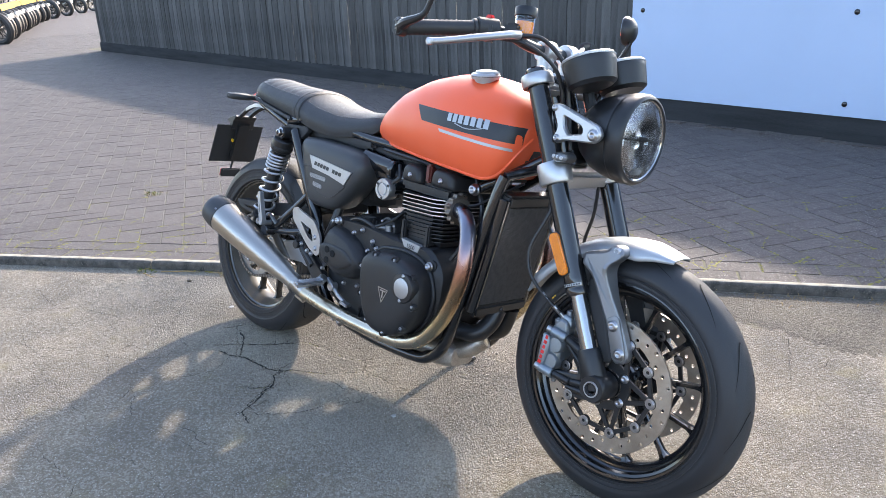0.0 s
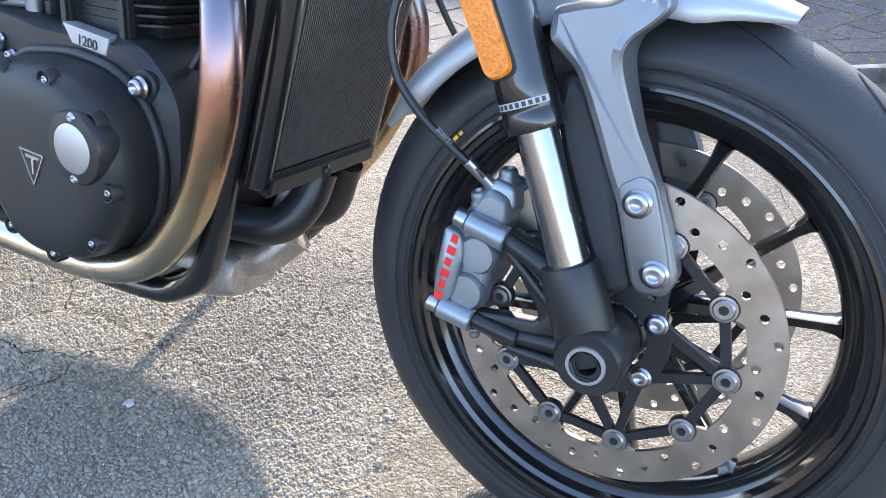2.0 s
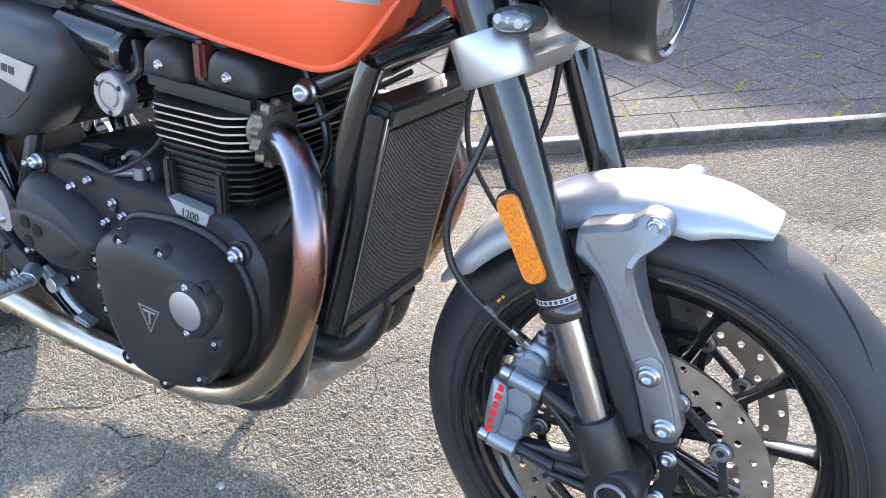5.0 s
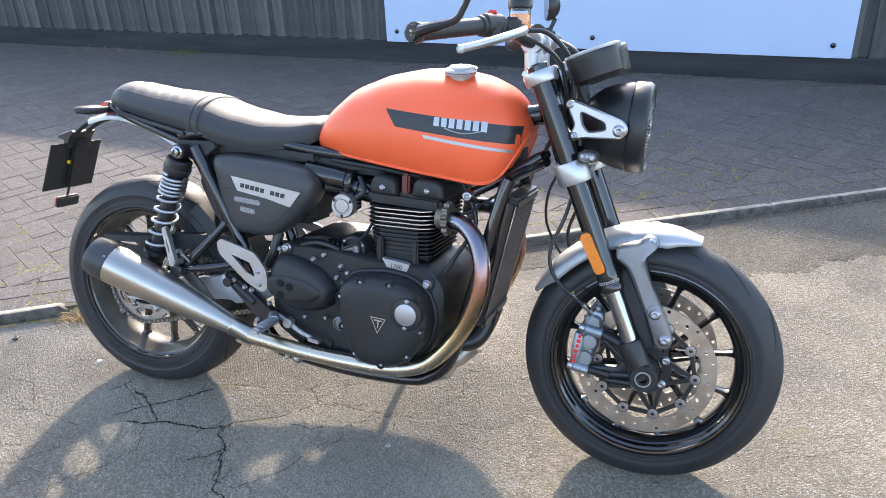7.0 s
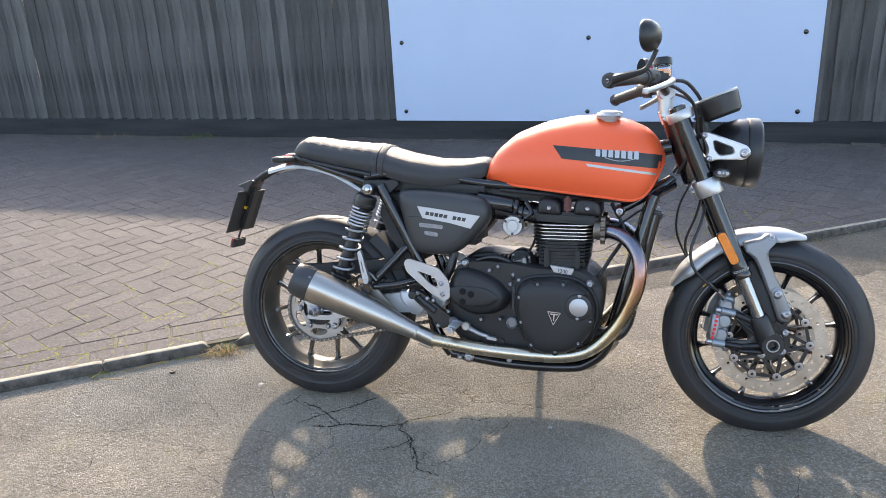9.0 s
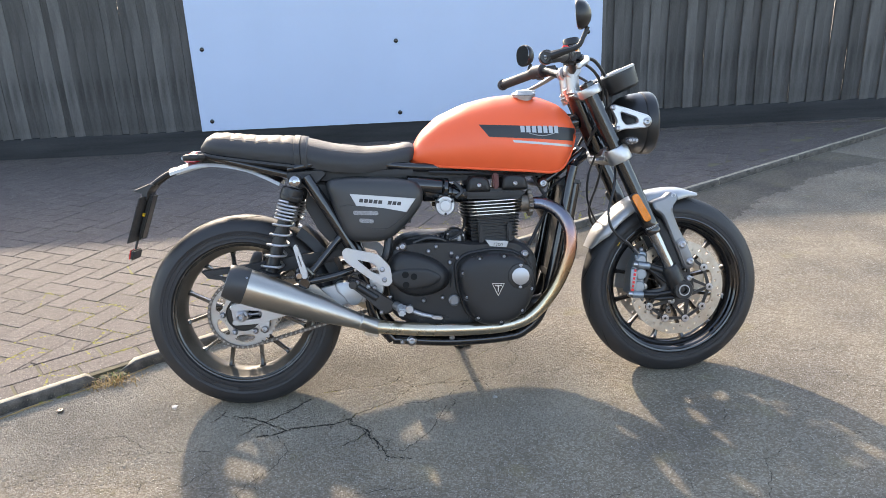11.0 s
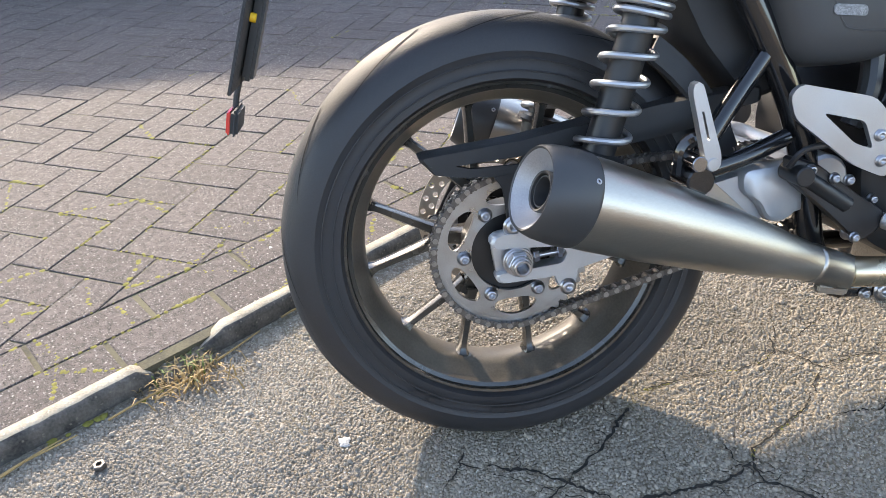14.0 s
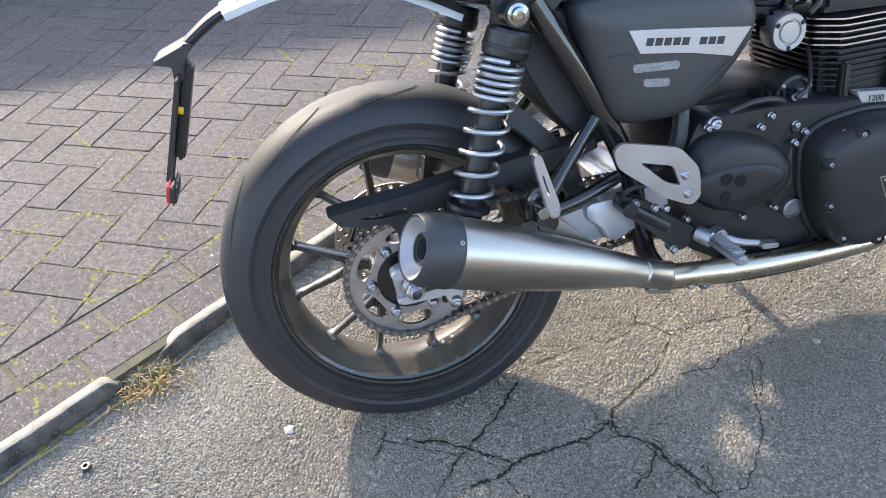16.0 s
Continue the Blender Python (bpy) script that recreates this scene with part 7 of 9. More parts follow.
        add_plate(bm, outl2, s * 0.126, s * 0.141, 0.002)
        part("reflector_base", bm, PLASTIC, leg)
        # maker's band, plain
        bm = bmesh.new()
        rows = []
        for i in range(13):
            q = radians(30 + 115 * i / 12)
            rows.append([bm.verts.new(on_fork(d, y) + Vector((0.9218, 0, 0.3875)) * (0.0273 * math.cos(q)) + Vector((0, s * 0.0273 * math.sin(q), 0))) for d in (0.5025, 0.5085)])
        for p, q in zip(rows, rows[1:]):
            bm.faces.new((p[0], p[1], q[1], q[0]))
        part("band", bm, WHITEPRINT, leg, "plain white marking band")
        for i in range(9):
            q = radians(38 + 12.2 * i)
            bm = bmesh.new()
            vs = [bm.verts.new(on_fork(d, y) + Vector((0.9218, 0, 0.3875)) * (0.0277 * math.cos(w)) + Vector((0, s * 0.0277 * math.sin(w), 0))) for w, d in ((q, 0.5035), (q + 0.13, 0.5035), (q + 0.13, 0.5075), (q, 0.5075))]
            bm.faces.new(vs)
            part("marking_block", bm, BAND, leg, smooth=0)
    # yokes
    bm = bmesh.new()
    for d0, d1 in ((0.012, 0.040),):
        for s in (-1, 1):
            add_lathe(bm, [(0.027, d0), (0.036, d0), (0.038, d0 + 0.004), (0.038, d1 - 0.004), (0.036, d1), (0.027, d1)], frame_of(on_fork(0, s * 0.113), on_fork(1, s * 0.113)), 32, close=True)
        add_box(bm, on_fork(0.026, 0, -0.018), (0.07, 0.19, 0.026), (0, 22.8, 0), 0.008)
        add_rod(bm, on_fork(0.03, 0, -0.03), on_fork(-0.012, 0, -0.03), 0.020)
    part("top_yoke", bm, BRACKETALU, bike, "silver top yoke", smooth=40)
    bm = bmesh.new()
    for s in (-1, 1):
        add_lathe(bm, [(0.027, 0.222), (0.037, 0.222), (0.039, 0.226), (0.039, 0.268), (0.037, 0.272), (0.027, 0.272)], frame_of(on_fork(0, s * 0.113), on_fork(1, s * 0.113)), 32, close=True)
    add_box(bm, on_fork(0.247, 0, -0.012), (0.065, 0.19, 0.046), (0, 22.8, 0), 0.010)
    part("lower_yoke", bm, BRACKETALU, bike, "silver lower yoke", smooth=40)
    for s in (-1, 1):
        bolt(bike, on_fork(0.026, s * 0.140, 0.012), (0.2, s, 0), 0.006, 0.006)


build_fork()


def build_front_mudguard():
    bm = bmesh.new()
    line = spline([(1.142, 0, 0.440), (1.178, 0, 0.502), (1.24, 0, 0.560), (1.31, 0, 0.600), (1.39, 0, 0.619), (1.46, 0, 0.618), (1.522, 0, 0.600)], 36)
    rows = []
    for i, p in enumerate(line):
        f = i / (len(line) - 1)
        w = 0.074 * min(1, 0.55 + 3.0 * min(f, 1 - f))
        skirt = min(1, 0.25 + 5 * min(f, 1 - f))
        q = line[min(i + 1, len(line) - 1)] - line[max(i - 1, 0)]
        nrm = Vector((-q.z, 0, q.x)).normalized()
        ring = [p + Vector((0, y * w, 0)) + nrm * (d * skirt) for y, d in ((-1.0, -0.034), (-0.97, -0.022), (-0.8, -0.008), (-0.45, 0.0), (0, 0.003), (0.45, 0.0), (0.8, -0.008), (0.97, -0.022), (1.0, -0.034))]
        ring += [v - nrm * 0.003 - Vector((0, math.copysign(0.002, v.y), 0)) for v in reversed(ring)]
        rows.append([bm.verts.new(v) for v in ring])
    for a, b in zip(rows, rows[1:]):
        for j in range(len(a)):
            bm.faces.new((a[j], a[(j + 1) % len(a)], b[(j + 1) % len(a)], b[j]))
    bm.faces.new(rows[0])
    bm.faces.new(rows[-1])
    guard = part("front_mudguard", bm, SILVERPAINT, bike, "satin silver front mudguard on cast stays", smooth=50)
    for s in (-1, 1):
        bm = bmesh.new()
        o = rounded([(1.338, 0.584), (1.362, 0.592), (1.386, 0.597), (1.404, 0.612), (1.424, 0.609), (1.432, 0.594), (1.421, 0.580), (1.407, 0.568), (1.404, 0.552), (1.411, 0.530), (1.426, 0.495), (1.448, 0.454), (1.470, 0.406), (1.482, 0.375), (1.474, 0.356), (1.450, 0.352), (1.441, 0.363), (1.418, 0.428), (1.406, 0.452), (1.393, 0.484), (1.379, 0.516), (1.368, 0.538), (1.342, 0.560)], 0.007, 3)
        add_casting(bm, o, s * 0.080, s * 0.104, 0.0075, 0.006)
        # bring the upper end in to the guard
        for v in bm.verts:
            if abs(v.co.y) < 0.082:
                v.co.y = s * (0.080 - 0.012 * min(1, max(0, (v.co.z - 0.49) / 0.07)))
                continue
            v.co.y += s * (0.020 * min(1, max(0, (v.co.z - 0.44) / 0.12)) - 0.022 * min(1, max(0, (v.co.z - 0.560) / 0.04)))
        stay = part("mudguard_stay", bm, CASTALU, guard, "cast aluminium mudguard stay", smooth=25)
        bm = bmesh.new()
        add_casting(bm, rounded([(1.436, 0.462), (1.447, 0.456), (1.468, 0.402), (1.476, 0.376), (1.470, 0.361), (1.452, 0.358), (1.445, 0.366), (1.423, 0.430), (1.418, 0.448)], 0.006, 3), s * 0.098, s * 0.1090, 0.003, 0.002)
        part("stay_pad", bm, CASTALU, guard, smooth=25)
        for x, z, y in ((1.463, 0.379, 0.1088), (1.437, 0.437, 0.1088), (1.414, 0.600, 0.098)):
            bolt(guard, (x, s * y, z), (0, s, 0), 0.0105 if z < 0.5 else 0.0085, 0.007)


build_front_mudguard()


def build_headlamp():
    c = Vector((1.308, 0, 0.844))
    m = frame_of(c, c + Vector((1, 0, -0.04)))
    bm = bmesh.new()
    add_lathe(bm, [(0, -0.085), (0.035, -0.080), (0.062, -0.066), (0.085, -0.036), (0.097, 0.0), (0.1005, 0.026), (0.1000, 0.0275), (0.1000, 0.0295), (0.1020, 0.031), (0.1035, 0.036), (0.1035, 0.062), (0.099, 0.070), (0.094, 0.072), (0.091, 0.068), (0.091, 0.030)], m, 64)
    lamp = part("headlamp", bm, BLACKSATIN, bike, "round black headlamp with clear lens", smooth=40)
    bm = bmesh.new()
    add_lathe(bm, [(0, -0.004), (0.018, -0.001), (0.040, 0.010), (0.060, 0.024), (0.076, 0.041), (0.0885, 0.062)], m, 28)
    part("reflector_bowl", bm, MIRRORBOWL, lamp, "bright mirror reflector", smooth=4)
    bm = bmesh.new()
    add_lathe(bm, [(0.0885, 0.030), (0.0885, 0.066), (0.0910, 0.068), (0.0912, 0.030)], m, 64)
    part("reflector_rim", bm, CHROME, lamp, "bright inner ring", smooth=40)
    bm = bmesh.new()
    add_box(bm, c + Vector((0.014, 0, 0)), (0.058, 0.166, 0.004), (0, 2, 0), 0.0015)
    part("lamp_shelf", bm, CHROME, lamp, "bright shelf between the reflectors")
    bm = bmesh.new()
    add_box(bm, c + Vector((0.046, 0, 0.001)), (0.012, 0.040, 0.010), (0, 2, 0), 0.003)
    add_box(bm, c + Vector((0.040, 0, -0.012)), (0.02, 0.010, 0.022), (0, 2, 0), 0.003)
    part("lamp_bridge", bm, PLASTIC, lamp, "black lamp holder")
    bm = bmesh.new()
    add_box(bm, c + Vector((0.047, 0, -0.070)), (0.014, 0.050, 0.014), (0, 2, 0), 0.005)
    part("lower_strip", bm, CLEARLENS, lamp)
    bm = bmesh.new()
    add_lathe(bm, [(0.092, 0.058), (0.092, 0.064), (0.080, 0.070), (0.05, 0.0755), (0, 0.078), (0, 0.075), (0.05, 0.0725), (0.080, 0.067)], m, 64)
    lens = part("lens", bm, GLASS, lamp, "clear glass lens")
    lens.visible_shadow = False
    for s in (-1, 1):
        bm = bmesh.new()
        outer = resample(rounded([(1.205, 0.898), (1.222, 0.904), (1.335, 0.862), (1.345, 0.842), (1.330, 0.824), (1.245, 0.822), (1.226, 0.812), (1.216, 0.826), (1.228, 0.850)], 0.010, 4), 60)
        inner = resample(rounded([(1.240, 0.878), (1.292, 0.857), (1.296, 0.842), (1.258, 0.836), (1.245, 0.852)], 0.006, 4), 60)
        rings = [(outer, 0.112), (outer, 0.122), (inset(outer, 0.0035), 0.127), (inset(inner, -0.0030), 0.127), (inner, 0.122), (inner, 0.112)]
        rows = [[bm.verts.new((x, s * y, z)) for x, z in o] for o, y in rings]
        for p, q in zip(rows, rows[1:] + rows[:1]):
            for j in range(60):
                bm.faces.new((p[j], p[(j + 1) % 60], q[(j + 1) % 60], q[j]))
        arm = part("headlamp_bracket", bm, BRACKETALU, bike, "silver forged headlamp bracket", smooth=30)
        for x, z, r in ((1.324, 0.842, 0.011), (1.215, 0.893, 0.007), (1.229, 0.826, 0.007)):
            bolt(arm, (x, s * 0.126, z), (0, s, 0), r, 0.006)
        # clamp block from the leg to the bracket
        bm = bmesh.new()
        add_rod(bm, (1.215, s * 0.105, 0.893), (1.215, s * 0.118, 0.893), 0.010)
        add_rod(bm, (1.229, s * 0.105, 0.826), (1.229, s * 0.118, 0.826), 0.010)
        add_rod(bm, (1.324, s * 0.08, 0.842), (1.324, s * 0.118, 0.842), 0.012)
        part("spacer", bm, PLASTIC, arm)
        bm = bmesh.new()
        add_rod(bm, (1.245, s * 0.085, 0.782), (1.262, s * 0.15, 0.785), 0.009)
        add_stack(bm, rounded([(1.243, 0.793), (1.262, 0.799), (1.283, 0.796), (1.290, 0.785), (1.282, 0.774), (1.255, 0.770), (1.242, 0.778)], 0.008, 3), [(s * 0.118, 0.7), (s * 0.122, 1), (s * 0.148, 0.97), (s * 0.152, 0.9)])
        ind = part("indicator", bm, PLASTIC, bike, "slim black front indicator with clear lens", smooth=50)
        bm = bmesh.new()
        add_stack(bm, rounded([(1.247, 0.791), (1.263, 0.796), (1.281, 0.793), (1.286, 0.785), (1.280, 0.777), (1.257, 0.774), (1.246, 0.780)], 0.007, 3), [(s * 0.151, 1), (s * 0.160, 0.92), (s * 0.165, 0.7), (s * 0.167, 0.3)])
        part("lens", bm, CLEARLENS, ind)
        for k in range(3):
            bm = bmesh.new()
            add_lathe(bm, [(0, 0.0), (0.0048, 0.0), (0.0040, 0.002), (0, 0.003)], frame_of((1.256 + 0.010 * k, s * 0.1645, 0.787 - 0.001 * k), (1.256 + 0.010 * k, s * 0.2, 0.787 - 0.001 * k)), 14)
            part("led", bm, WHITEPRINT, ind)


build_headlamp()


def build_gauges():
    nrm = Vector((-0.36, 0, 0.933)).normalized()
    for s in (-1, 1):
        c = Vector((1.247, s * 0.068, 1.003))
        m = frame_of(c, c + nrm)
        bm = bmesh.new()
        add_lathe(bm, [(0, -0.060), (0.046, -0.060), (0.056, -0.052), (0.061, -0.010), (0.062, 0.0), (0.060, 0.004), (0.055, 0.0045), (0.054, 0.0), (0, 0.0)], m, 48)
        g = part("instrument", bm, BLACKSATIN, bike, "round instrument in a black pod with silver rim", smooth=35)
        bm = bmesh.new()
        add_lathe(bm, [(0.0555, 0.003), (0.0625, 0.0005), (0.0635, 0.004), (0.060, 0.008), (0.0555, 0.007)], m, 48, close=True)
        part("rim", bm, SILVERPAINT, g)
        bm = bmesh.new()
        add_lathe(bm, [(0, 0.0012), (0.0545, 0.0012), (0.0545, 0.0016), (0, 0.0016)], m, 40)
        part("dial", bm, BAND, g, "dark dial")
        bm = bmesh.new()
        add_lathe(bm, [(0, 0.0058), (0.0555, 0.005), (0.0555, 0.006), (0, 0.007)], m, 40)
        part("glass", bm, GLASS, g)
    bm = bmesh.new()
    add_box(bm, (1.225, 0, 0.955), (0.06, 0.14, 0.02), (0, -20, 0), 0.006)
    add_tube(bm, [(1.21, 0.0, 0.95), (1.23, 0, 0.90), (1.26, 0, 0.87)], 0.014, 10, 10)
    part("instrument_bracket", bm, BLACKSATIN, bike)


build_gauges()


def build_bars():
    half = [(1.105, 0.0, 1.022), (1.105, 0.06, 1.022), (1.095, 0.11, 1.030), (1.070, 0.175, 1.050), (1.030, 0.245, 1.048), (0.985, 0.32, 1.037), (0.955, 0.375, 1.028)]
    bm = bmesh.new()
    add_tube(bm, mirrored(half[::-1], -1) + half[1:], [0.0111] * 3 + [0.013] * 3 + [0.0111] * 3, 60, 16)
    bars = part("handlebar", bm, BLACKSATIN, bike, "black handlebar")
    for s in (-1, 1):
        bm = bmesh.new()
        add_rod(bm, on_fork(0.01, s * 0.045, -0.03), (1.108, s * 0.045, 1.012), 0.020, 0.021)
        add_rod(bm, (1.108, s * 0.064, 1.022), (1.108, s * 0.026, 1.022), 0.026)
        part("riser", bm, BRACKETALU, bars, "silver handlebar riser clamp")
        # grips with shallow ribs
        g0, g1 = Vector((1.040, s * 0.232, 1.049)), Vector((0.957, s * 0.372, 1.029))
        bm = bmesh.new()
        prof = [(0, 0), (0.021, 0), (0.021, 0.006)]
        L = (g1 - g0).length
        for i in range(28):
            h = 0.008 + (L - 0.016) * i / 27
            prof.append((0.0165 + (0.0010 if i % 2 else 0), h))
        prof += [(0.018, L - 0.004), (0.016, L), (0, L)]
        add_lathe(bm, prof, frame_of(g0, g1), 20)
        part("grip", bm, RUBBER, bars, "ribbed black rubber grip")
        e1 = Vector((0.946, s * 0.390, 1.027))
        bm = bmesh.new()
        add_lathe(bm, [(0, 0), (0.0165, 0), (0.0185, 0.006), (0.0185, 0.018), (0.015, 0.023), (0.007, 0.023), (0.006, 0.019), (0, 0.019)], frame_of(g1, e1), 24)
        part("bar_end", bm, BLACKSATIN, bars)
        bolt(bars, e1 + (e1 - g1).normalized() * 0.001, e1 - g1, 0.006, 0.002, BOLT)
        # mirror on a bar-end arm
        bm = bmesh.new()
        o = e1 - (e1 - g1).normalized() * 0.010
        add_tube(bm, [o, (0.985, s * 0.398, 1.036), (1.035, s * 0.40, 1.050), (1.052, s * 0.40, 1.072), (1.066, s * 0.402, 1.102)], [0.014, 0.011, 0.008, 0.0065, 0.006], 24, 10)
        add_rod(bm, o - Vector((0, s * 0.012, 0)), o + Vector((0, s * 0.010, 0)), 0.0205)
        arm = part("mirror_arm", bm, BLACKSATIN, bike, "black bar-end mirror arm")
        mc = Vector((1.040, s * 0.408, 1.135))
        face = Vector((-0.94, -s * 0.34, -0.03)).normalized()
        mm = frame_of(mc, mc + face) 
        bm = bmesh.new()
        oval = []
        for i in range(36):
            a = 2 * math.pi * i / 36
            ca, sa = math.cos(a), math.sin(a)
            oval.append((0.050 * math.copysign(abs(ca) ** 0.85, ca), 0.040 * math.copysign(abs(sa) ** 0.85, sa)))
        levels = [(-0.034, 0.25), (-0.030, 0.55), (-0.020, 0.85), (-0.006, 1.0), (0.0, 1.0), (0.003, 0.96)]
        add_stack(bm, oval, levels, axis="z", centre=(0, 0))
        sh = part("mirror_shell", bm, BLACKSATIN, arm, "oval black mirror shell", smooth=50, loc=mm)
        bm = bmesh.new()
        add_stack(bm, [(x * 0.93, z * 0.93) for x, z in oval], [(0.0031, 1), (0.0042, 0.99)], axis="z", centre=(0, 0))
        part("mirror_glass", bm, CHROME, arm, "oval mirror glass", loc=mm)
    # switch gear
    for s in (-1, 1):
        bm = bmesh.new()
        add_rod(bm, (1.066, s * 0.185, 1.052), (1.040, s * 0.230, 1.051), 0.024)
        add_box(bm, (1.058, s * 0.205, 1.045), (0.04, 0.045, 0.045), (0, 0, s * -30), 0.010)
        sg = part("switch_housing", bm, PLASTIC, bars, "black switch housing")
        if s < 0:
            bm = bmesh.new()
            add_box(bm, (1.052, s * 0.20, 1.078), (0.018, 0.014, 0.010), bevel=0.003)
            part("red_switch", bm, REDPAINT, bars, "red engine stop switch")
        # lever and its perch
        bm = bmesh.new()
        add_box(bm, (1.090, s * 0.165, 1.050), (0.045, 0.035, 0.030), (0, 0, s * -25), 0.008)
        part("lever_perch", bm, PLASTIC, bars)
        bm = bmesh.new()
        add_tube(bm, [(1.112, s * 0.165, 1.045), (1.115, s * 0.20, 1.040), (1.095, s * 0.27, 1.025), (1.062, s * 0.34, 1.008), (1.043, s * 0.378, 1.000)], [0.011, 0.009, 0.0085, 0.0075, 0.0075], 30, 12)
        add_lathe(bm, [(0, -0.009), (0.007, -0.007), (0.009, 0), (0.007, 0.007), (0, 0.009)], Matrix.Translation((1.043, s * 0.378, 1.000)), 14)
        part("hand_lever", bm, ALU, bars, "polished hand lever")
    # fluid reservoir
    bm = bmesh.new()
    m = frame_of((1.094, -0.125, 1.050), (1.090, -0.118, 1.12))
    add_lathe(bm, [(0, 0), (0.019, 0.0), (0.021, 0.004), (0.022, 0.028), (0, 0.028)], m, 28)
    res = part("fluid_reservoir", bm, AMBERFLUID, bike, "small amber fluid reservoir with a black cap")
    bm = bmesh.new()
    add_lathe(bm, [(0.0195, -0.002), (0.0235, 0.002), (0.0238, 0.046), (0.0222, 0.046), (0.0222, 0.004)], m, 28)
    w = part("reservoir_cup", bm, GLASS, res)
    w.visible_shadow = False
    bm = bmesh.new()
    add_lathe(bm, [(0.022, 0.040), (0.0265, 0.042), (0.0270, 0.058), (0.025, 0.062), (0, 0.063)], m, 28)
    part("cap", bm, BLACKSATIN, res)
    bm = bmesh.new()
    add_box(bm, (1.083, -0.150, 1.062), (0.03, 0.03, 0.02), bevel=0.005)
    add_tube(bm, [(1.094, -0.125, 1.05), (1.10, -0.14, 1.03), (1.105, -0.16, 1.035)], 0.006, 10, 8)
    part("reservoir_bracket", bm, PLASTIC, res)
    # cables and hoses
    bm = bmesh.new()
    add_tube(bm, [(1.112, -0.16, 1.045), (1.16, -0.13, 1.04), (1.205, -0.095, 0.985), (1.215, -0.075, 0.90), (1.235, -0.07, 0.80)], 0.0055, 40, 10)
    add_tube(bm, [(1.06, -0.20, 1.035), (1.13, -0.15, 1.025), (1.185, -0.10, 0.975), (1.195, -0.07, 0.88), (1.15, -0.04, 0.78)], 0.0050, 40, 10)
    add_tube(bm, [(1.06, 0.20, 1.035), (1.14, 0.14, 1.03), (1.20, 0.08, 0.985), (1.20, 0.05, 0.88), (1.14, 0.03, 0.78)], 0.0050, 40, 10)
    part("cable", bm, HOSE, bars, "black control cables")
    for s in (-1, 1):
        bm = bmesh.new()
        add_tube(bm, [(1.235, s * 0.075, 0.720), (1.218, s * 0.100, 0.640), (1.193, s * 0.115, 0.565), (1.198, s * 0.118, 0.515), (1.225, s * 0.116, 0.478), (1.264, s * 0.108, 0.446), (1.290, s * 0.096, 0.425)], 0.0045, 50, 12)
        hose = part("brake_hose", bm, HOSE, bike, "black braided front brake hose")
        bm = bmesh.new()
        add_rod(bm, (1.274, s * 0.103, 0.438), (1.296, s * 0.090, 0.416), 0.0060)
        part("hose_end", bm, BOLT, hose)
        # the batch number along the hose
        cur = bpy.data.curves.new("number", "FONT")
        cur.body = "2020151"
        cur.size = 0.0058
        cur.align_x = cur.align_y = "CENTER"
        cur.extrude = 0.0001
        tmp = new("number", cur)
        me = bpy.data.meshes.new_from_object(tmp.evaluated_get(bpy.context.evaluated_depsgraph_get()))
        bpy.data.objects.remove(tmp)
        me.materials.append(WHITEPRINT)
        num = new("number", me)
        num.parent = hose
        run = Vector((0.039, -s * 0.009, -0.033)).normalized()
        face = Vector((0.45, s * 0.75, 0.60))
        face = (face - run * face.dot(run)).normalized()
        across = face.cross(run)
        if s > 0:
            run, across = -run, -across
        at = Vector((1.2510, s * 0.1112, 0.4575)) + face * 0.0048
        num.matrix_basis = Matrix(((run.x, across.x, face.x, at.x), (run.y, across.y, face.y, at.y), (run.z, across.z, face.z, at.z), (0, 0, 0, 1)))
    for k, pts in enumerate(([(1.19, 0.0, 0.75), (1.16, -0.01, 0.68), (1.155, 0.0, 0.61), (1.175, 0.02, 0.55), (1.22, 0.05, 0.47)], [(1.10, -0.05, 0.70), (1.04, -0.06, 0.665), (0.99, -0.085, 0.63), (0.965, -0.095, 0.62)])):
        bm = bmesh.new()
        add_tube(bm, pts, 0.0035, 30, 8)
        part("sensor_lead", bm, HOSE, bike)


build_bars()


def build_under_tank():
    """Coils, boxes and looms that fill the space round the head and behind the side panels."""
    bm = bmesh.new()
    add_box(bm, (0.43, 0, 0.635), (0.25, 0.15, 0.18), bevel=0.02)
    part("airbox", bm, PLASTIC, bike, "black airbox behind the side panels")
    # dark filler added to close the see-through gap under the tank
    bm = bmesh.new()
    add_box(bm, (0.78, 0, 0.716), (0.50, 0.16, 0.050), bevel=0.012)
    part("under_tank_filler", bm, PLASTIC, bike)
    bm = bmesh.new()
    add_box(bm, (1.06, 0, 0.765), (0.07, 0.07, 0.09), bevel=0.012)
    part("coil", bm, PLASTIC, bike)
    bm = bmesh.new()
    add_box(bm, (0.40, 0, 0.735), (0.36, 0.20, 0.036), (0, 1, 0), 0.010)
    part("seat_pan", bm, PLASTIC, bike, "black plastic pan under the seat")
    bm = bmesh.new()
    for pts in ([(0.62, -0.09, 0.725), (0.75, -0.10, 0.715), (0.90, -0.09, 0.70), (1.05, -0.06, 0.71)], [(0.70, -0.10, 0.69), (0.72, -0.115, 0.66), (0.70, -0.12, 0.64)], [(0.96, -0.07, 0.69), (1.0, -0.08, 0.60), (0.96, -0.09, 0.52), (0.93, -0.10, 0.47)]):
        add_tube(bm, pts, 0.006, 24, 8)
    part("wiring_loom", bm, HOSE, bike, "black taped wiring loom")
    bm = bmesh.new()
    add_tube(bm, [(0.48, -0.12, 0.53), (0.47, -0.13, 0.48), (0.45, -0.13, 0.44)], 0.014, 14, 10)
    part("breather", bm, HOSE, bike)


build_under_tank()


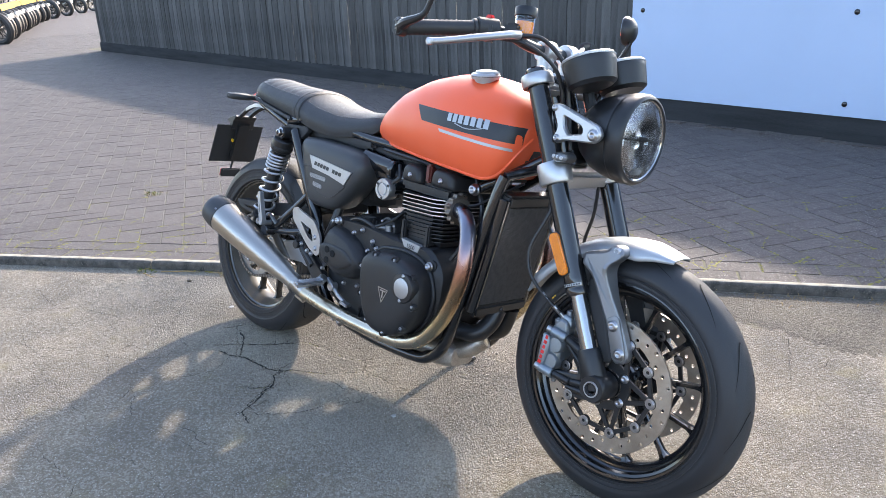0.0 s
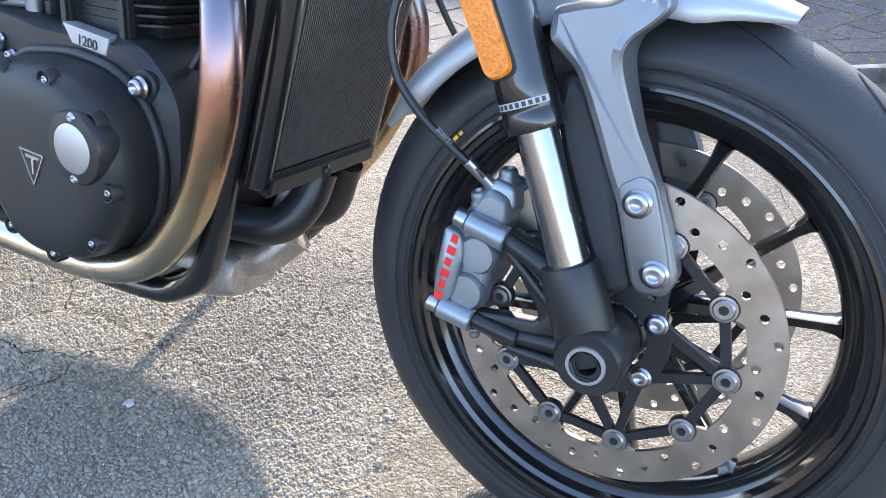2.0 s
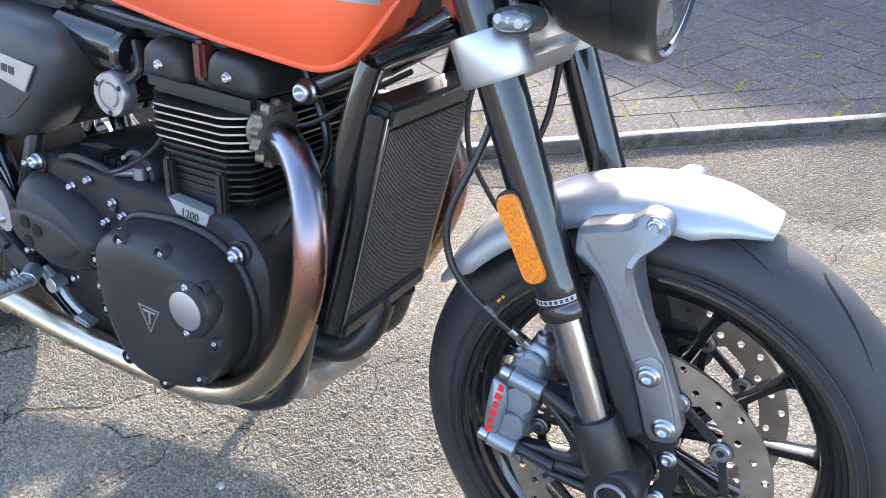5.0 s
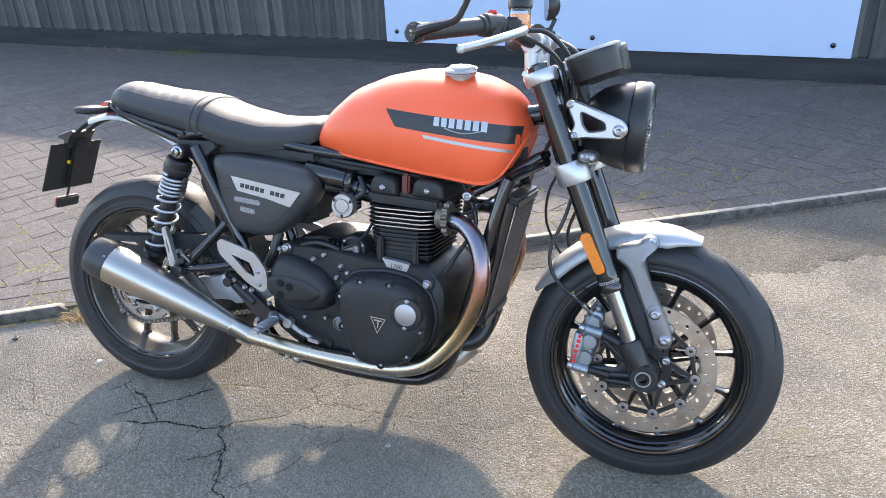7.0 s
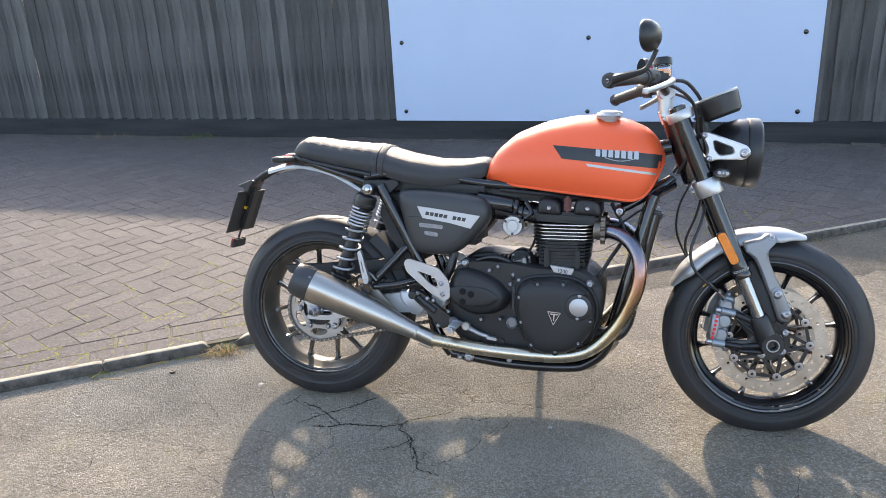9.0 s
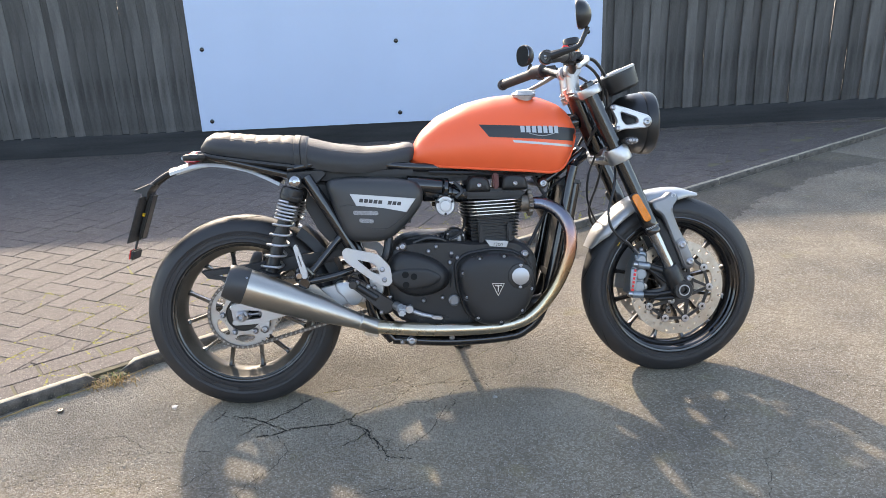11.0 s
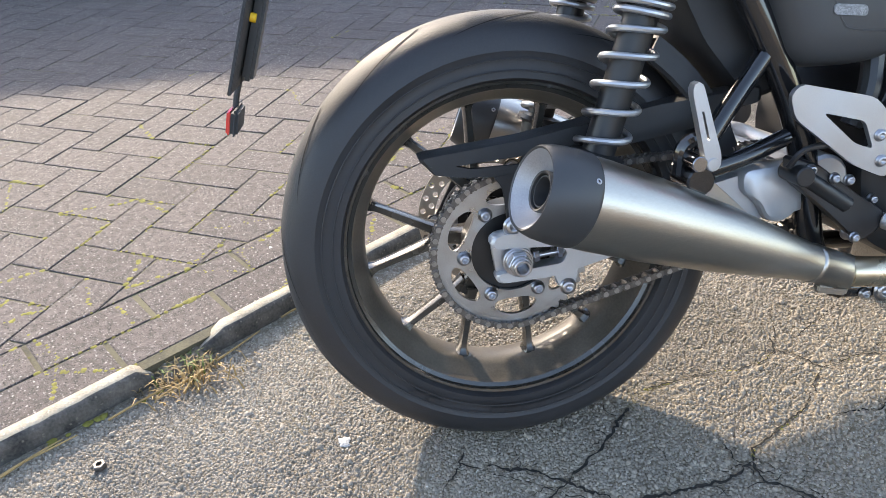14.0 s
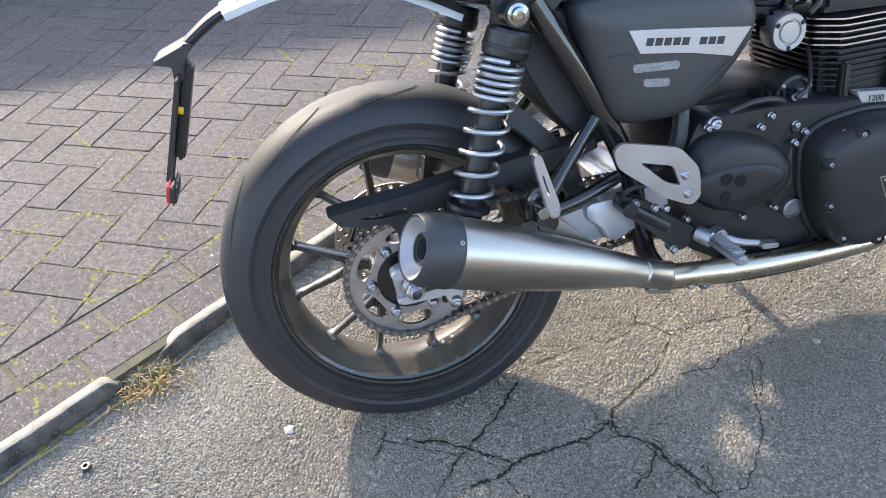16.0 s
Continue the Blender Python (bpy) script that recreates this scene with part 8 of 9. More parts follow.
def build_side_stand():
    bm = bmesh.new()
    add_tube(bm, [(0.66, 0.125, 0.20), (0.69, 0.19, 0.12), (0.72, 0.255, 0.06)], 0.011, 20, 12)
    add_box(bm, (0.725, 0.262, 0.070), (0.06, 0.035, 0.010), (13, 0, 0), 0.003)
    part("side_stand", bm, BLACKSATIN, bike, "black side stand, folded out")
    for x in (0.50, 0.53, 0.66):
        bolt(bike, (x, -0.122, 0.19), (0, -1, 0), 0.007 if x != 0.53 else 0.013, 0.008)


build_side_stand()


# ---- the parked row in the distance ----
def build_far_bike(where, turn, seed):
    root = tagged(new("parked_motorcycle"), "dark parked motorcycle in a row, with a yellow rear plate", "motorcycle", group="row of parked motorcycles")
    root.matrix_basis = pose(*where, 0, 0, turn) @ pose(0, 0, 0, -8) @ Matrix.Diagonal((1.2, 1.2, 1.2, 1))
    for x in (0, 1.4):
        bm = bmesh.new()
        R = 0.31
        add_lathe(bm, [(0.21, -0.06), (0.25, -0.075), (0.29, -0.06), (R, 0), (0.29, 0.06), (0.25, 0.075), (0.21, 0.06)], Matrix.Translation((x, 0, R)) @ TO_RIGHT, 40, close=True)
        tyre = part("tyre", bm, PLASTIC, root)
        bm = bmesh.new()
        for i in range(10):
            a = 2 * math.pi * i / 10
            add_rod(bm, (x, 0, R), (x + 0.22 * math.cos(a), 0, R + 0.22 * math.sin(a)), 0.010, seg=6)
        add_rod(bm, (x, -0.07, R), (x, 0.07, R), 0.05)
        part("wheel", bm, BLACKSATIN, root)
    bm = bmesh.new()
    add_box(bm, (0.65, 0, 0.45), (0.5, 0.3, 0.42), bevel=0.08)
    part("engine", bm, CASING, root)
    bm = bmesh.new()
    add_box(bm, (0.85, 0, 0.86), (0.5, 0.28, 0.24), bevel=0.09)
    part("tank", bm, (GRAPHITE, BLACKGLOSS, BLACKSATIN)[seed % 3], root)
    bm = bmesh.new()
    add_box(bm, (0.28, 0, 0.84), (0.68, 0.24, 0.11), bevel=0.045)
    part("seat", bm, LEATHER, root)
    bm = bmesh.new()
    for s in (-1, 1):
        add_rod(bm, (1.16, s * 0.1, 0.95), (1.4, s * 0.1, 0.31), 0.025)
    add_rod(bm, (1.08, -0.38, 1.08), (1.08, 0.38, 1.08), 0.013)
    part("fork", bm, BLACKSATIN, root)
    bm = bmesh.new()
    add_box(bm, (-0.24, 0, 0.70), (0.008, 0.15, 0.12), (0, 18, 0), 0.002)
    part("number_plate", bm, YELLOWTAG, root, "yellow rear plate")
    bm = bmesh.new()
    add_rod(bm, (0.3, -0.2, 0.38), (-0.12, -0.24, 0.48), 0.03, 0.05)
    part("silencer", bm, STEEL, root)


FAR_ROW = [(-17.5, 4.46), (-19.3, 5.2), (-21.0, 5.83), (-22.8, 6.64), (-24.9, 7.5), (-27.0, 8.36), (-29.3, 9.52), (-31.0, 10.5),
           (-18.4, 4.8), (-20.2, 5.5), (-21.9, 6.2), (-23.8, 7.05), (-25.9, 7.95), (-28.2, 8.95), (-33.0, 11.8), (-35.0, 13.2), (-37.0, 14.6)]
for i, (x, y) in enumerate(FAR_ROW):
    build_far_bike((x, y, 0.0), 213 - i % 8, i)


# ---- cracks, moss and small litter ----
CRACKED = set()


def rough_line(points, rnd, step, jog):
    """The way of a crack: it wanders between its corners."""
    pts = []
    side = 0.0
    for a, b in zip(points, points[1:]):
        a, b = Vector((a[0], a[1], 0)), Vector((b[0], b[1], 0))
        n = max(2, int((b - a).length / step))
        across = Vector((a.y - b.y, b.x - a.x, 0)).normalized()
        for i in range(n):
            side = side * 0.6 + rnd.uniform(-1, 1) * jog
            pts.append(a.lerp(b, i / n) + across * (side * math.sin(math.pi * min(1, (i + 0.5) / n))) + Vector((rnd.uniform(-1, 1), rnd.uniform(-1, 1), 0)) * jog * 0.3)
    pts.append(Vector((points[-1][0], points[-1][1], 0)))
    return pts


def add_crack(bm, pts, width, rnd, taper=True):
    """A crack as a flat near-black strip with two uneven broken edges."""
    rows = []
    w = width
    for i, p in enumerate(pts):
        for a in (-1, 0, 1):
            for b in (-1, 0, 1):
                if width > 0.0016 or not (a or b):
                    CRACKED.add((int(p.x // 0.004) + a, int(p.y // 0.004) + b))
        d = (pts[min(i + 1, len(pts) - 1)] - pts[max(i - 1, 0)]).normalized()
        s = Vector((-d.y, d.x, 0))
        w = w * 0.35 + width * rnd.uniform(0.05, 1.1) * 0.60
        end = 0.25 if taper and i in (0, len(pts) - 1) else 1
        z = 0.004 * noise.noise(Vector((p.x * 0.9, p.y * 0.9, 3))) + 0.0012
        q, r = p + s * (w * end * rnd.uniform(0.5, 1.4)), p - s * (w * end * rnd.uniform(0.5, 1.4))
        rows.append((bm.verts.new((q.x, q.y, z)), bm.verts.new((r.x, r.y, z))))
    for a, b in zip(rows, rows[1:]):
        bm.faces.new((a[0], a[1], b[1], b[0]))


def build_crack(points, width, seed):
    """One crack with short side cracks."""
    rnd = random.Random(seed)
    bm = bmesh.new()
    pts = rough_line(points, rnd, 0.0045, 0.0034)
    add_crack(bm, pts, width, rnd)
    for _ in range(max(1, len(pts) // 14)):
        p = pts[rnd.randrange(len(pts))]
        a = rnd.uniform(0, 6.28)
        q = p + Vector((math.cos(a), math.sin(a), 0)) * rnd.uniform(0.02, 0.06)
        add_crack(bm, rough_line([p, (p + q) / 2 + Vector((rnd.uniform(-0.012, 0.012), rnd.uniform(-0.012, 0.012), 0)), q], rnd, 0.004, 0.0045), width * 0.32, rnd)
    ob = part("crack", bm, CRACK, ground, smooth=0)
    ob["kind"] = "stuff"


def crack_lines():
    """The larger cracks round the motorcycle: half width, and the corners."""
    yield 0.0019, [(0.224, -0.022), (0.284, -0.015), (0.355, -0.006), (0.39, -0.012), (0.433, -0.004), (0.472, 0.019), (0.482, 0.053)]
    yield 0.0017, [(0.472, 0.025), (0.509, -0.006), (0.526, -0.036), (0.605, -0.021), (0.656, -0.024), (0.718, -0.02)]
    yield 0.0022, [(0.526, -0.036), (0.504, -0.057), (0.451, -0.115), (0.381, -0.152), (0.334, -0.174), (0.321, -0.197)]
    yield 0.0042, [(0.321, -0.197), (0.32, -0.232), (0.346, -0.249), (0.372, -0.279), (0.379, -0.313), (0.401, -0.343), (0.405, -0.378)]
    yield 0.0042, [(0.321, -0.197), (0.276, -0.218), (0.215, -0.224), (0.157, -0.226), (0.118, -0.233), (0.091, -0.248), (0.028, -0.255)]
    yield 0.0026, [(0.372, -0.279), (0.339, -0.32), (0.297, -0.344)]
    yield 0.0014, [(0.571, -0.135), (0.589, -0.119), (0.646, -0.111), (0.66, -0.143), (0.637, -0.188), (0.599, -0.252)]
    yield 0.0032, [(0.185, -0.057), (0.134, -0.108), (0.079, -0.154), (0.022, -0.195), (-0.028, -0.245)]
    yield 0.0032, [(-0.061, -0.122), (0.003, -0.147), (0.049, -0.178), (0.114, -0.228)]
    yield 0.0014, [(0.642, -0.104), (0.745, -0.027), (0.812, -0.012)]
    yield 0.0014, [(0.458, -0.143), (0.502, -0.137), (0.564, -0.142), (0.589, -0.119)]
    yield 0.0014, [(0.091, -0.253), (0.136, -0.345), (0.095, -0.43), (0.04, -0.487)]
    yield 0.0014, [(0.353, -0.258), (0.409, -0.387), (0.479, -0.398), (0.566, -0.307), (0.628, -0.168)]
    yield 0.0014, [(-0.608, -0.23), (-0.54, -0.191), (-0.39, -0.184), (-0.28, -0.29)]
    yield 0.0014, [(-0.263, -0.49), (-0.269, -0.434), (-0.185, -0.425)]
    yield 0.0014, [(0.53, 0.045), (0.628, 0.103), (0.762, 0.143), (0.824, 0.2)]
    yield 0.0014, [(0.651, -0.094), (0.672, -0.059), (0.718, -0.02), (0.777, -0.005), (0.818, 0.007), (0.845, 0.027), (0.884, 0.063), (0.918, 0.126), (0.901, 0.174), (0.874, 0.208)]
    yield 0.0014, [(0.773, 0.212), (0.824, 0.2), (0.876, 0.204), (0.905, 0.241), (0.937, 0.275)]
    yield 0.0014, [(0.937, -0.003), (0.97, -0.001), (0.998, -0.008), (1.036, 0.0), (1.066, 0.029), (1.087, 0.039)]
    yield 0.0014, [(0.732, -0.017), (0.771, -0.051), (0.782, -0.08)]
    yield 0.0014, [(0.561, -0.022), (0.597, -0.014), (0.629, -0.016), (0.655, 0.0)]
    yield 0.0014, [(1.23, 1.09), (1.45, 1.05), (1.57, 0.76), (1.52, 0.64)]
    yield 0.0014, [(1.45, 1.05), (1.59, 1.03), (1.71, 1.2)]
    yield 0.0014, [(-1.02, -0.64), (-0.72, -0.42), (-0.28, -0.29), (-0.1, -0.31)]
    yield 0.0030, [(0.385, -0.31), (0.41, -0.36), (0.43, -0.42), (0.5, -0.44)]
    yield 0.0012, [(-0.1, -0.11), (0.0, -0.17), (0.1, -0.235)]
    yield 0.0012, [(-0.14, -0.33), (-0.08, -0.4), (-0.16, -0.49), (-0.4, -0.6), (-0.61, -0.71)]
    yield 0.0012, [(-0.41, -0.72), (-0.33, -0.71), (-0.27, -0.75), (-0.17, -0.7)]
    yield 0.0014, [(-0.7, -0.65), (-0.57, -0.58), (-0.62, -0.5), (-0.59, -0.45)]
    yield 0.0012, [(-0.67, -0.67), (-0.57, -0.69), (-0.41, -0.68)]
    yield 0.0020, [(-0.09, -0.09), (-0.11, -0.13), (-0.13, -0.15)]
    yield 0.0016, [(0.04, -0.48), (0.01, -0.53), (0.07, -0.63)]
    yield 0.0012, [(0.53, 0.14), (0.5, 0.07), (0.48, 0.03)]


for seed, (half_width, line) in enumerate(crack_lines()):
    build_crack(line, half_width, seed)


def build_damp_band():
    """Damp dirt that has gathered along the kerb."""
    bm = bmesh.new()
    rows = []
    for i in range(481):
        s = 1.45 + 3.6 * i / 480
        w = (0.10 + 0.26 * min(1, (s - 1.45) / 0.9)) * (1 + 0.45 * noise.noise(Vector((s * 2.2, 0.3, 0))) + 0.12 * noise.noise(Vector((s * 9, 1.3, 0))) + 0.10 * noise.noise(Vector((s * 60, 2.3, 0))))
        rows.append([bm.verts.new(along(s, -0.001 - w * f, 0.0026 - 0.0012 * f)) for f in (0, 0.5, 1)])
    for a, b in zip(rows, rows[1:]):
        for j in range(2):
            bm.faces.new((a[j], a[j + 1], b[j + 1], b[j]))
    part("damp_band", bm, DAMP, ground, "dark damp dirt along the kerb", smooth=0)["kind"] = "stuff"


build_damp_band()


def build_hairlines():
    """A web of fine cracks that parts the old tarmac into plates a hand or two wide."""
    rnd = random.Random(77)
    bm = bmesh.new()
    size = 0.105
    knots = {}

    def knot(i, j):
        if (i, j) not in knots:
            knots[i, j] = (size * (i * 1.5 + rnd.gauss(0, 0.38)) - 2.0, size * (j * 0.9 + rnd.gauss(0, 0.32)) - 1.5)
        return knots[i, j]

    for i in range(30):
        for j in range(30):
            for to in ((i + 1, j), (i, j + 1)):
                if to[1] > j and (i + j) % 2:
                    continue
                a, b = knot(i, j), knot(*to)
                m = Vector(((a[0] + b[0]) / 2, (a[1] + b[1]) / 2, 0))
                busy = 0.42 + 0.55 * noise.noise(m * 1.7)
                if rnd.random() > busy or (m - KERB_AT).dot(KERB_ACROSS) > -0.08:
                    continue
                add_crack(bm, rough_line([a, b], rnd, 0.010, 0.006), rnd.uniform(0.0005, 0.0011), rnd)
    part("hairline_cracks", bm, CRACK, ground, smooth=0)["kind"] = "stuff"


build_hairlines()


def build_stones():
    """The stones that stand proud of the tarmac round the wheels: flat-topped crumbs, left out along the cracks."""
    rnd = np.random.RandomState(31)
    x0, x1, y0, y1, step = -1.0, 1.2, -0.46, 0.38, 0.0050
    gx, gy = np.meshgrid(np.arange(x0, x1, step), np.arange(y0, y1, step))
    gx = (gx + (np.arange(gx.shape[0]) % 2)[:, None] * step / 2).ravel()
    gy = gy.ravel()
    gx, gy = gx + rnd.uniform(-0.45, 0.45, gx.size) * step, gy + rnd.uniform(-0.45, 0.45, gy.size) * step
    behind = (gx - KERB_AT.x) * KERB_ACROSS.x + (gy - KERB_AT.y) * KERB_ACROSS.y
    edge = np.minimum.reduce([gx - x0, x1 - gx, gy - y0, y1 - gy]) / 0.16
    keep = (behind < -0.004) & (rnd.rand(gx.size) < np.clip(edge, 0, 1) * 0.90)
    keep &= np.array([(int(a // 0.004), int(b // 0.004)) not in CRACKED for a, b in zip(gx, gy)])
    for sx, sy in ((-0.27, -0.03), (0.79, -0.14)):
        keep &= np.hypot(gx - sx, gy - sy) > 0.012
    gx, gy = gx[keep], gy[keep]
    n, k = gx.size, 6
    size = step * rnd.uniform(0.34, 0.68, n) * np.where(rnd.rand(n) < 0.05, 1.7, 1.0)
    tall = size * rnd.uniform(0.22, 0.95, n)
    base = np.array([0.004 * noise.noise(Vector((a * 0.9, b * 0.9, 3))) for a, b in zip(gx, gy)])
    ang = np.arange(k) * 2 * np.pi / k + rnd.uniform(0, 6.28, n)[:, None]
    rad = size[:, None] * rnd.uniform(0.72, 1.22, (n, k))
    lean = rnd.uniform(-0.35, 0.35, (n, 2))
    verts = np.empty((n, 2 * k, 3))
    for lo, scale in ((0, 1.0), (1, 0.62)):
        px, py = rad * scale * np.cos(ang), rad * scale * np.sin(ang)
        verts[:, lo * k:(lo + 1) * k, 0] = gx[:, None] + px
        verts[:, lo * k:(lo + 1) * k, 1] = gy[:, None] + py
        verts[:, lo * k:(lo + 1) * k, 2] = base[:, None] + (tall[:, None] + px * lean[:, :1] + py * lean[:, 1:] if lo else -0.0006)
    quads = np.array([[j, (j + 1) % k, k + (j + 1) % k, k + j] for j in range(k)])
    start = (np.arange(n) * 2 * k)[:, None]
    loops = np.concatenate([(quads.ravel()[None, :] + start), (np.arange(k, 2 * k)[None, :] + start)], axis=1).ravel()
    sizes = np.tile(np.array([4] * k + [k]), n)
    me = bpy.data.meshes.new("tarmac_stones")
    me.vertices.add(n * 2 * k)
    me.vertices.foreach_set("co", verts.ravel())
    me.loops.add(loops.size)
    me.loops.foreach_set("vertex_index", loops)
    me.polygons.add(sizes.size)
    me.polygons.foreach_set("loop_start", np.concatenate([[0], np.cumsum(sizes)[:-1]]))
    me.update(calc_edges=True)
    me.validate()
    me.materials.append(STONES)
    ob = new("tarmac_stones", me)
    ob.parent = ground
    ob["kind"] = "stuff"


build_stones()


def clip(poly, point, inward):
    """The part of a convex outline on the inward side of a line."""
    out = []
    n = len(poly)
    for i in range(n):
        a, b = poly[i], poly[(i + 1) % n]
        da, db = (a - point).dot(inward), (b - point).dot(inward)
        if da >= 0:
            out.append(a)
        if (da >= 0) != (db >= 0):
            out.append(a.lerp(b, da / (da - db)))
    return out


FENCE_LINE = FENCE_TURN @ Vector((0.66, FENCE_Y - 0.034, 0))
FENCE_OUT = -(FENCE_TURN.to_3x3() @ Vector((0, 1, 0)))
moss_lines = []


def build_paving():
    """Blocks in herringbone, cut at two courses along the kerb and at the fence."""
    rnd = random.Random(9)
    W, gap, z1 = 0.1035, 0.0037, 0.030
    L = 2 * W
    ang = radians(-28.5)
    u, v = Vector((math.cos(ang), math.sin(ang), 0)), Vector((-math.sin(ang), math.cos(ang), 0))
    origin = Vector((-1.459, 0.994, 0))
    far, edging = bmesh.new(), bmesh.new()

    def add_piece(bm, poly, dz, tilt=(0, 0)):
        """One block with broken edges."""
        n = len(poly)
        c = sum(poly, Vector()) / n
        rows = []
        for f, z in ((0.0028, z1), (0.0, z1 - 0.0016), (0.0, 0.0)):
            ring = []
            for p in poly:
                d = p - c
                e = d.normalized() * (f * 1.3)
                ring.append(bm.verts.new(Vector((p.x - e.x, p.y - e.y, z + (dz + d.x * tilt[0] + d.y * tilt[1] if z else 0)))))
            rows.append(ring)
        bm.faces.new(rows[0])
        for p, q in ((rows[1], rows[0]), (rows[2], rows[1])):
            for j in range(n):
                bm.faces.new((p[j], p[(j + 1) % n], q[(j + 1) % n], q[j]))

    def rect(c, a, b, ux, vx):
        return [c + ux * (sx * a) + vx * (sy * b) for sx, sy in ((-1, -1), (1, -1), (1, 1), (-1, 1))]

    shared = []
    for var in range(4):
        bm = bmesh.new()
        add_piece(bm, rect(Vector(), L / 2 - gap / 2, W / 2 - gap / 2, Vector((1, 0, 0)), Vector((0, 1, 0))), 0, (rnd.uniform(-0.005, 0.005), rnd.uniform(-0.007, 0.007)))
        bmesh.ops.recalc_face_normals(bm, faces=bm.faces)
        me = bpy.data.meshes.new("paving_block")
        bm.to_mesh(me)
        bm.free()
        me.materials.append(BRICK)
        shared.append(me)
    count = 0

    def lay(c, turn, whole=False):
        nonlocal count
        ux, vx = Vector((math.cos(turn), math.sin(turn), 0)), Vector((-math.sin(turn), math.cos(turn), 0))
        a, b = L / 2 - gap / 2, W / 2 - gap / 2
        poly = rect(c, a, b, ux, vx)
        if not whole:
            poly = clip(poly, along((c - KERB_AT).dot(KERB_DIR), 0.0560 + 2 * W), KERB_ACROSS)
        if len(poly) >= 3:
            poly = clip(poly, FENCE_LINE, FENCE_OUT) if c.x > -13.6 else poly
        if len(poly) < 3:
            return
        size = sum(poly[i].x * poly[(i + 1) % len(poly)].y - poly[(i + 1) % len(poly)].x * poly[i].y for i in range(len(poly))) / 2
        if abs(size) < 0.0004:
            return
        d = (c - KERB_AT).dot(KERB_ACROSS)
        s = (c - KERB_AT).dot(KERB_DIR)
        if d < 1.3 and -3.2 < s < 3.2 and rnd.random() < 1.6 * math.exp(-d / 0.6) + 0.08:
            for e in rnd.sample(((-1, 1), (1, 1), (1, -1)), 2 if d < 0.75 else 1):
                moss_lines.append((c + ux * (a + gap / 2) * e[0] + vx * (b + gap / 2) * -e[1], c + ux * (a + gap / 2) * e[0] * rnd.uniform(-0.6, 1) + vx * (b + gap / 2) * (-e[1] if rnd.random() < 0.6 else e[1])))
        dz = rnd.uniform(-0.0008, 0.0012)
        if abs(size) > 0.98 * 4 * a * b and -1.35 < s < 0.9 and d < 1.05 and count < 290:
            ob = new("paving_block", shared[rnd.randrange(4)])
            ob.parent = pavement
            ob.matrix_basis = Matrix.Translation(c + Vector((0, 0, dz))) @ Matrix.Rotation(turn + (math.pi if rnd.random() < 0.5 else 0), 4, "Z")
            count += 1
        else:
            add_piece(far, poly, dz, (rnd.uniform(-0.005, 0.005), rnd.uniform(-0.006, 0.006)))

    def wanted(c):
        d = (c - KERB_AT).dot(KERB_ACROSS)
        f = (c - FENCE_LINE).dot(FENCE_OUT)
        return d > 0.12 and (f > -0.12 or c.x < -13.6) and -19 < c.x < 6 and -6 < c.y < 8

    # herringbone on a grid of half blocks
    for r in range(-150, 150):
        for q in range(-90, 90):
            cx, cz = (q * 4 + r) * W, r * W
            c = origin + u * (cx + W) + v * (cz + W / 2)
            if wanted(c):
                lay(c, ang)
            c2 = origin + u * (cx + 3 * W + W / 2) + v * (cz + W)
            if wanted(c2):
                lay(c2, ang + math.pi / 2)
    # two courses along the kerb
    s = -16.0
    while s < 6.0:
        turn = radians(33.3 - (2 if s > 1.2 else 0))
        lay(along(s + 0.1, 0.0535 + W / 2), turn, True)
        lay(along(s + 0.2, 0.0535 + 1.5 * W), turn, True)
        s += L + 0.006
    # header row along the fence's foot
    fence_dir = (FENCE_TURN.to_3x3() @ Vector((1, 0, 0))).normalized()
    for i in range(-10, 45):
        c = FENCE_LINE + FENCE_OUT * (0.055 + 0.01 * noise.noise(Vector((i * 0.7, 0, 0)))) + fence_dir * (i * 0.203)
        add_piece(edging, rect(c, 0.098, 0.045, fence_dir, -FENCE_OUT), 0.002 + 0.006 * rnd.random(), (rnd.uniform(-0.03, 0.03), rnd.uniform(-0.08, 0.08)))
    part("edging_stones", edging, BRICK, pavement, smooth=0)["kind"] = "stuff"
    ob = part("paving_block_field", far, BRICK, pavement, smooth=0)
    ob["kind"] = "stuff"


build_paving()


def build_moss(name, lines, size, z, mat_, seed, label):
    """Small cushions strung along the joints."""
    rnd = random.Random(seed)
    bm = bmesh.new()
    for a, b in lines:
        n = max(2, int((b - a).length / (size * 1.1)))
        thick = rnd.uniform(0.5, 1.25)
        for i in range(n):
            if rnd.random() < 0.25:
                continue
            c = a.lerp(b, (i + rnd.random()) / n) + Vector((rnd.gauss(0, size * 0.3), rnd.gauss(0, size * 0.3), 0))
            r = size * thick * rnd.uniform(0.35, 0.95)
            c.z = z
            top = bm.verts.new(c + Vector((0, 0, r * 0.42)))
            ring = [bm.verts.new(c + Vector((r * math.cos(t) * rnd.uniform(0.6, 1.25), r * math.sin(t) * rnd.uniform(0.6, 1.25), 0))) for t in (0, 1.05, 2.1, 3.14, 4.2, 5.2)]
            for j in range(6):
                bm.faces.new((top, ring[j], ring[(j + 1) % 6]))
    ob = part(name, bm, mat_, None, smooth=60)
    return tagged(ob, label, "moss", kind="stuff")


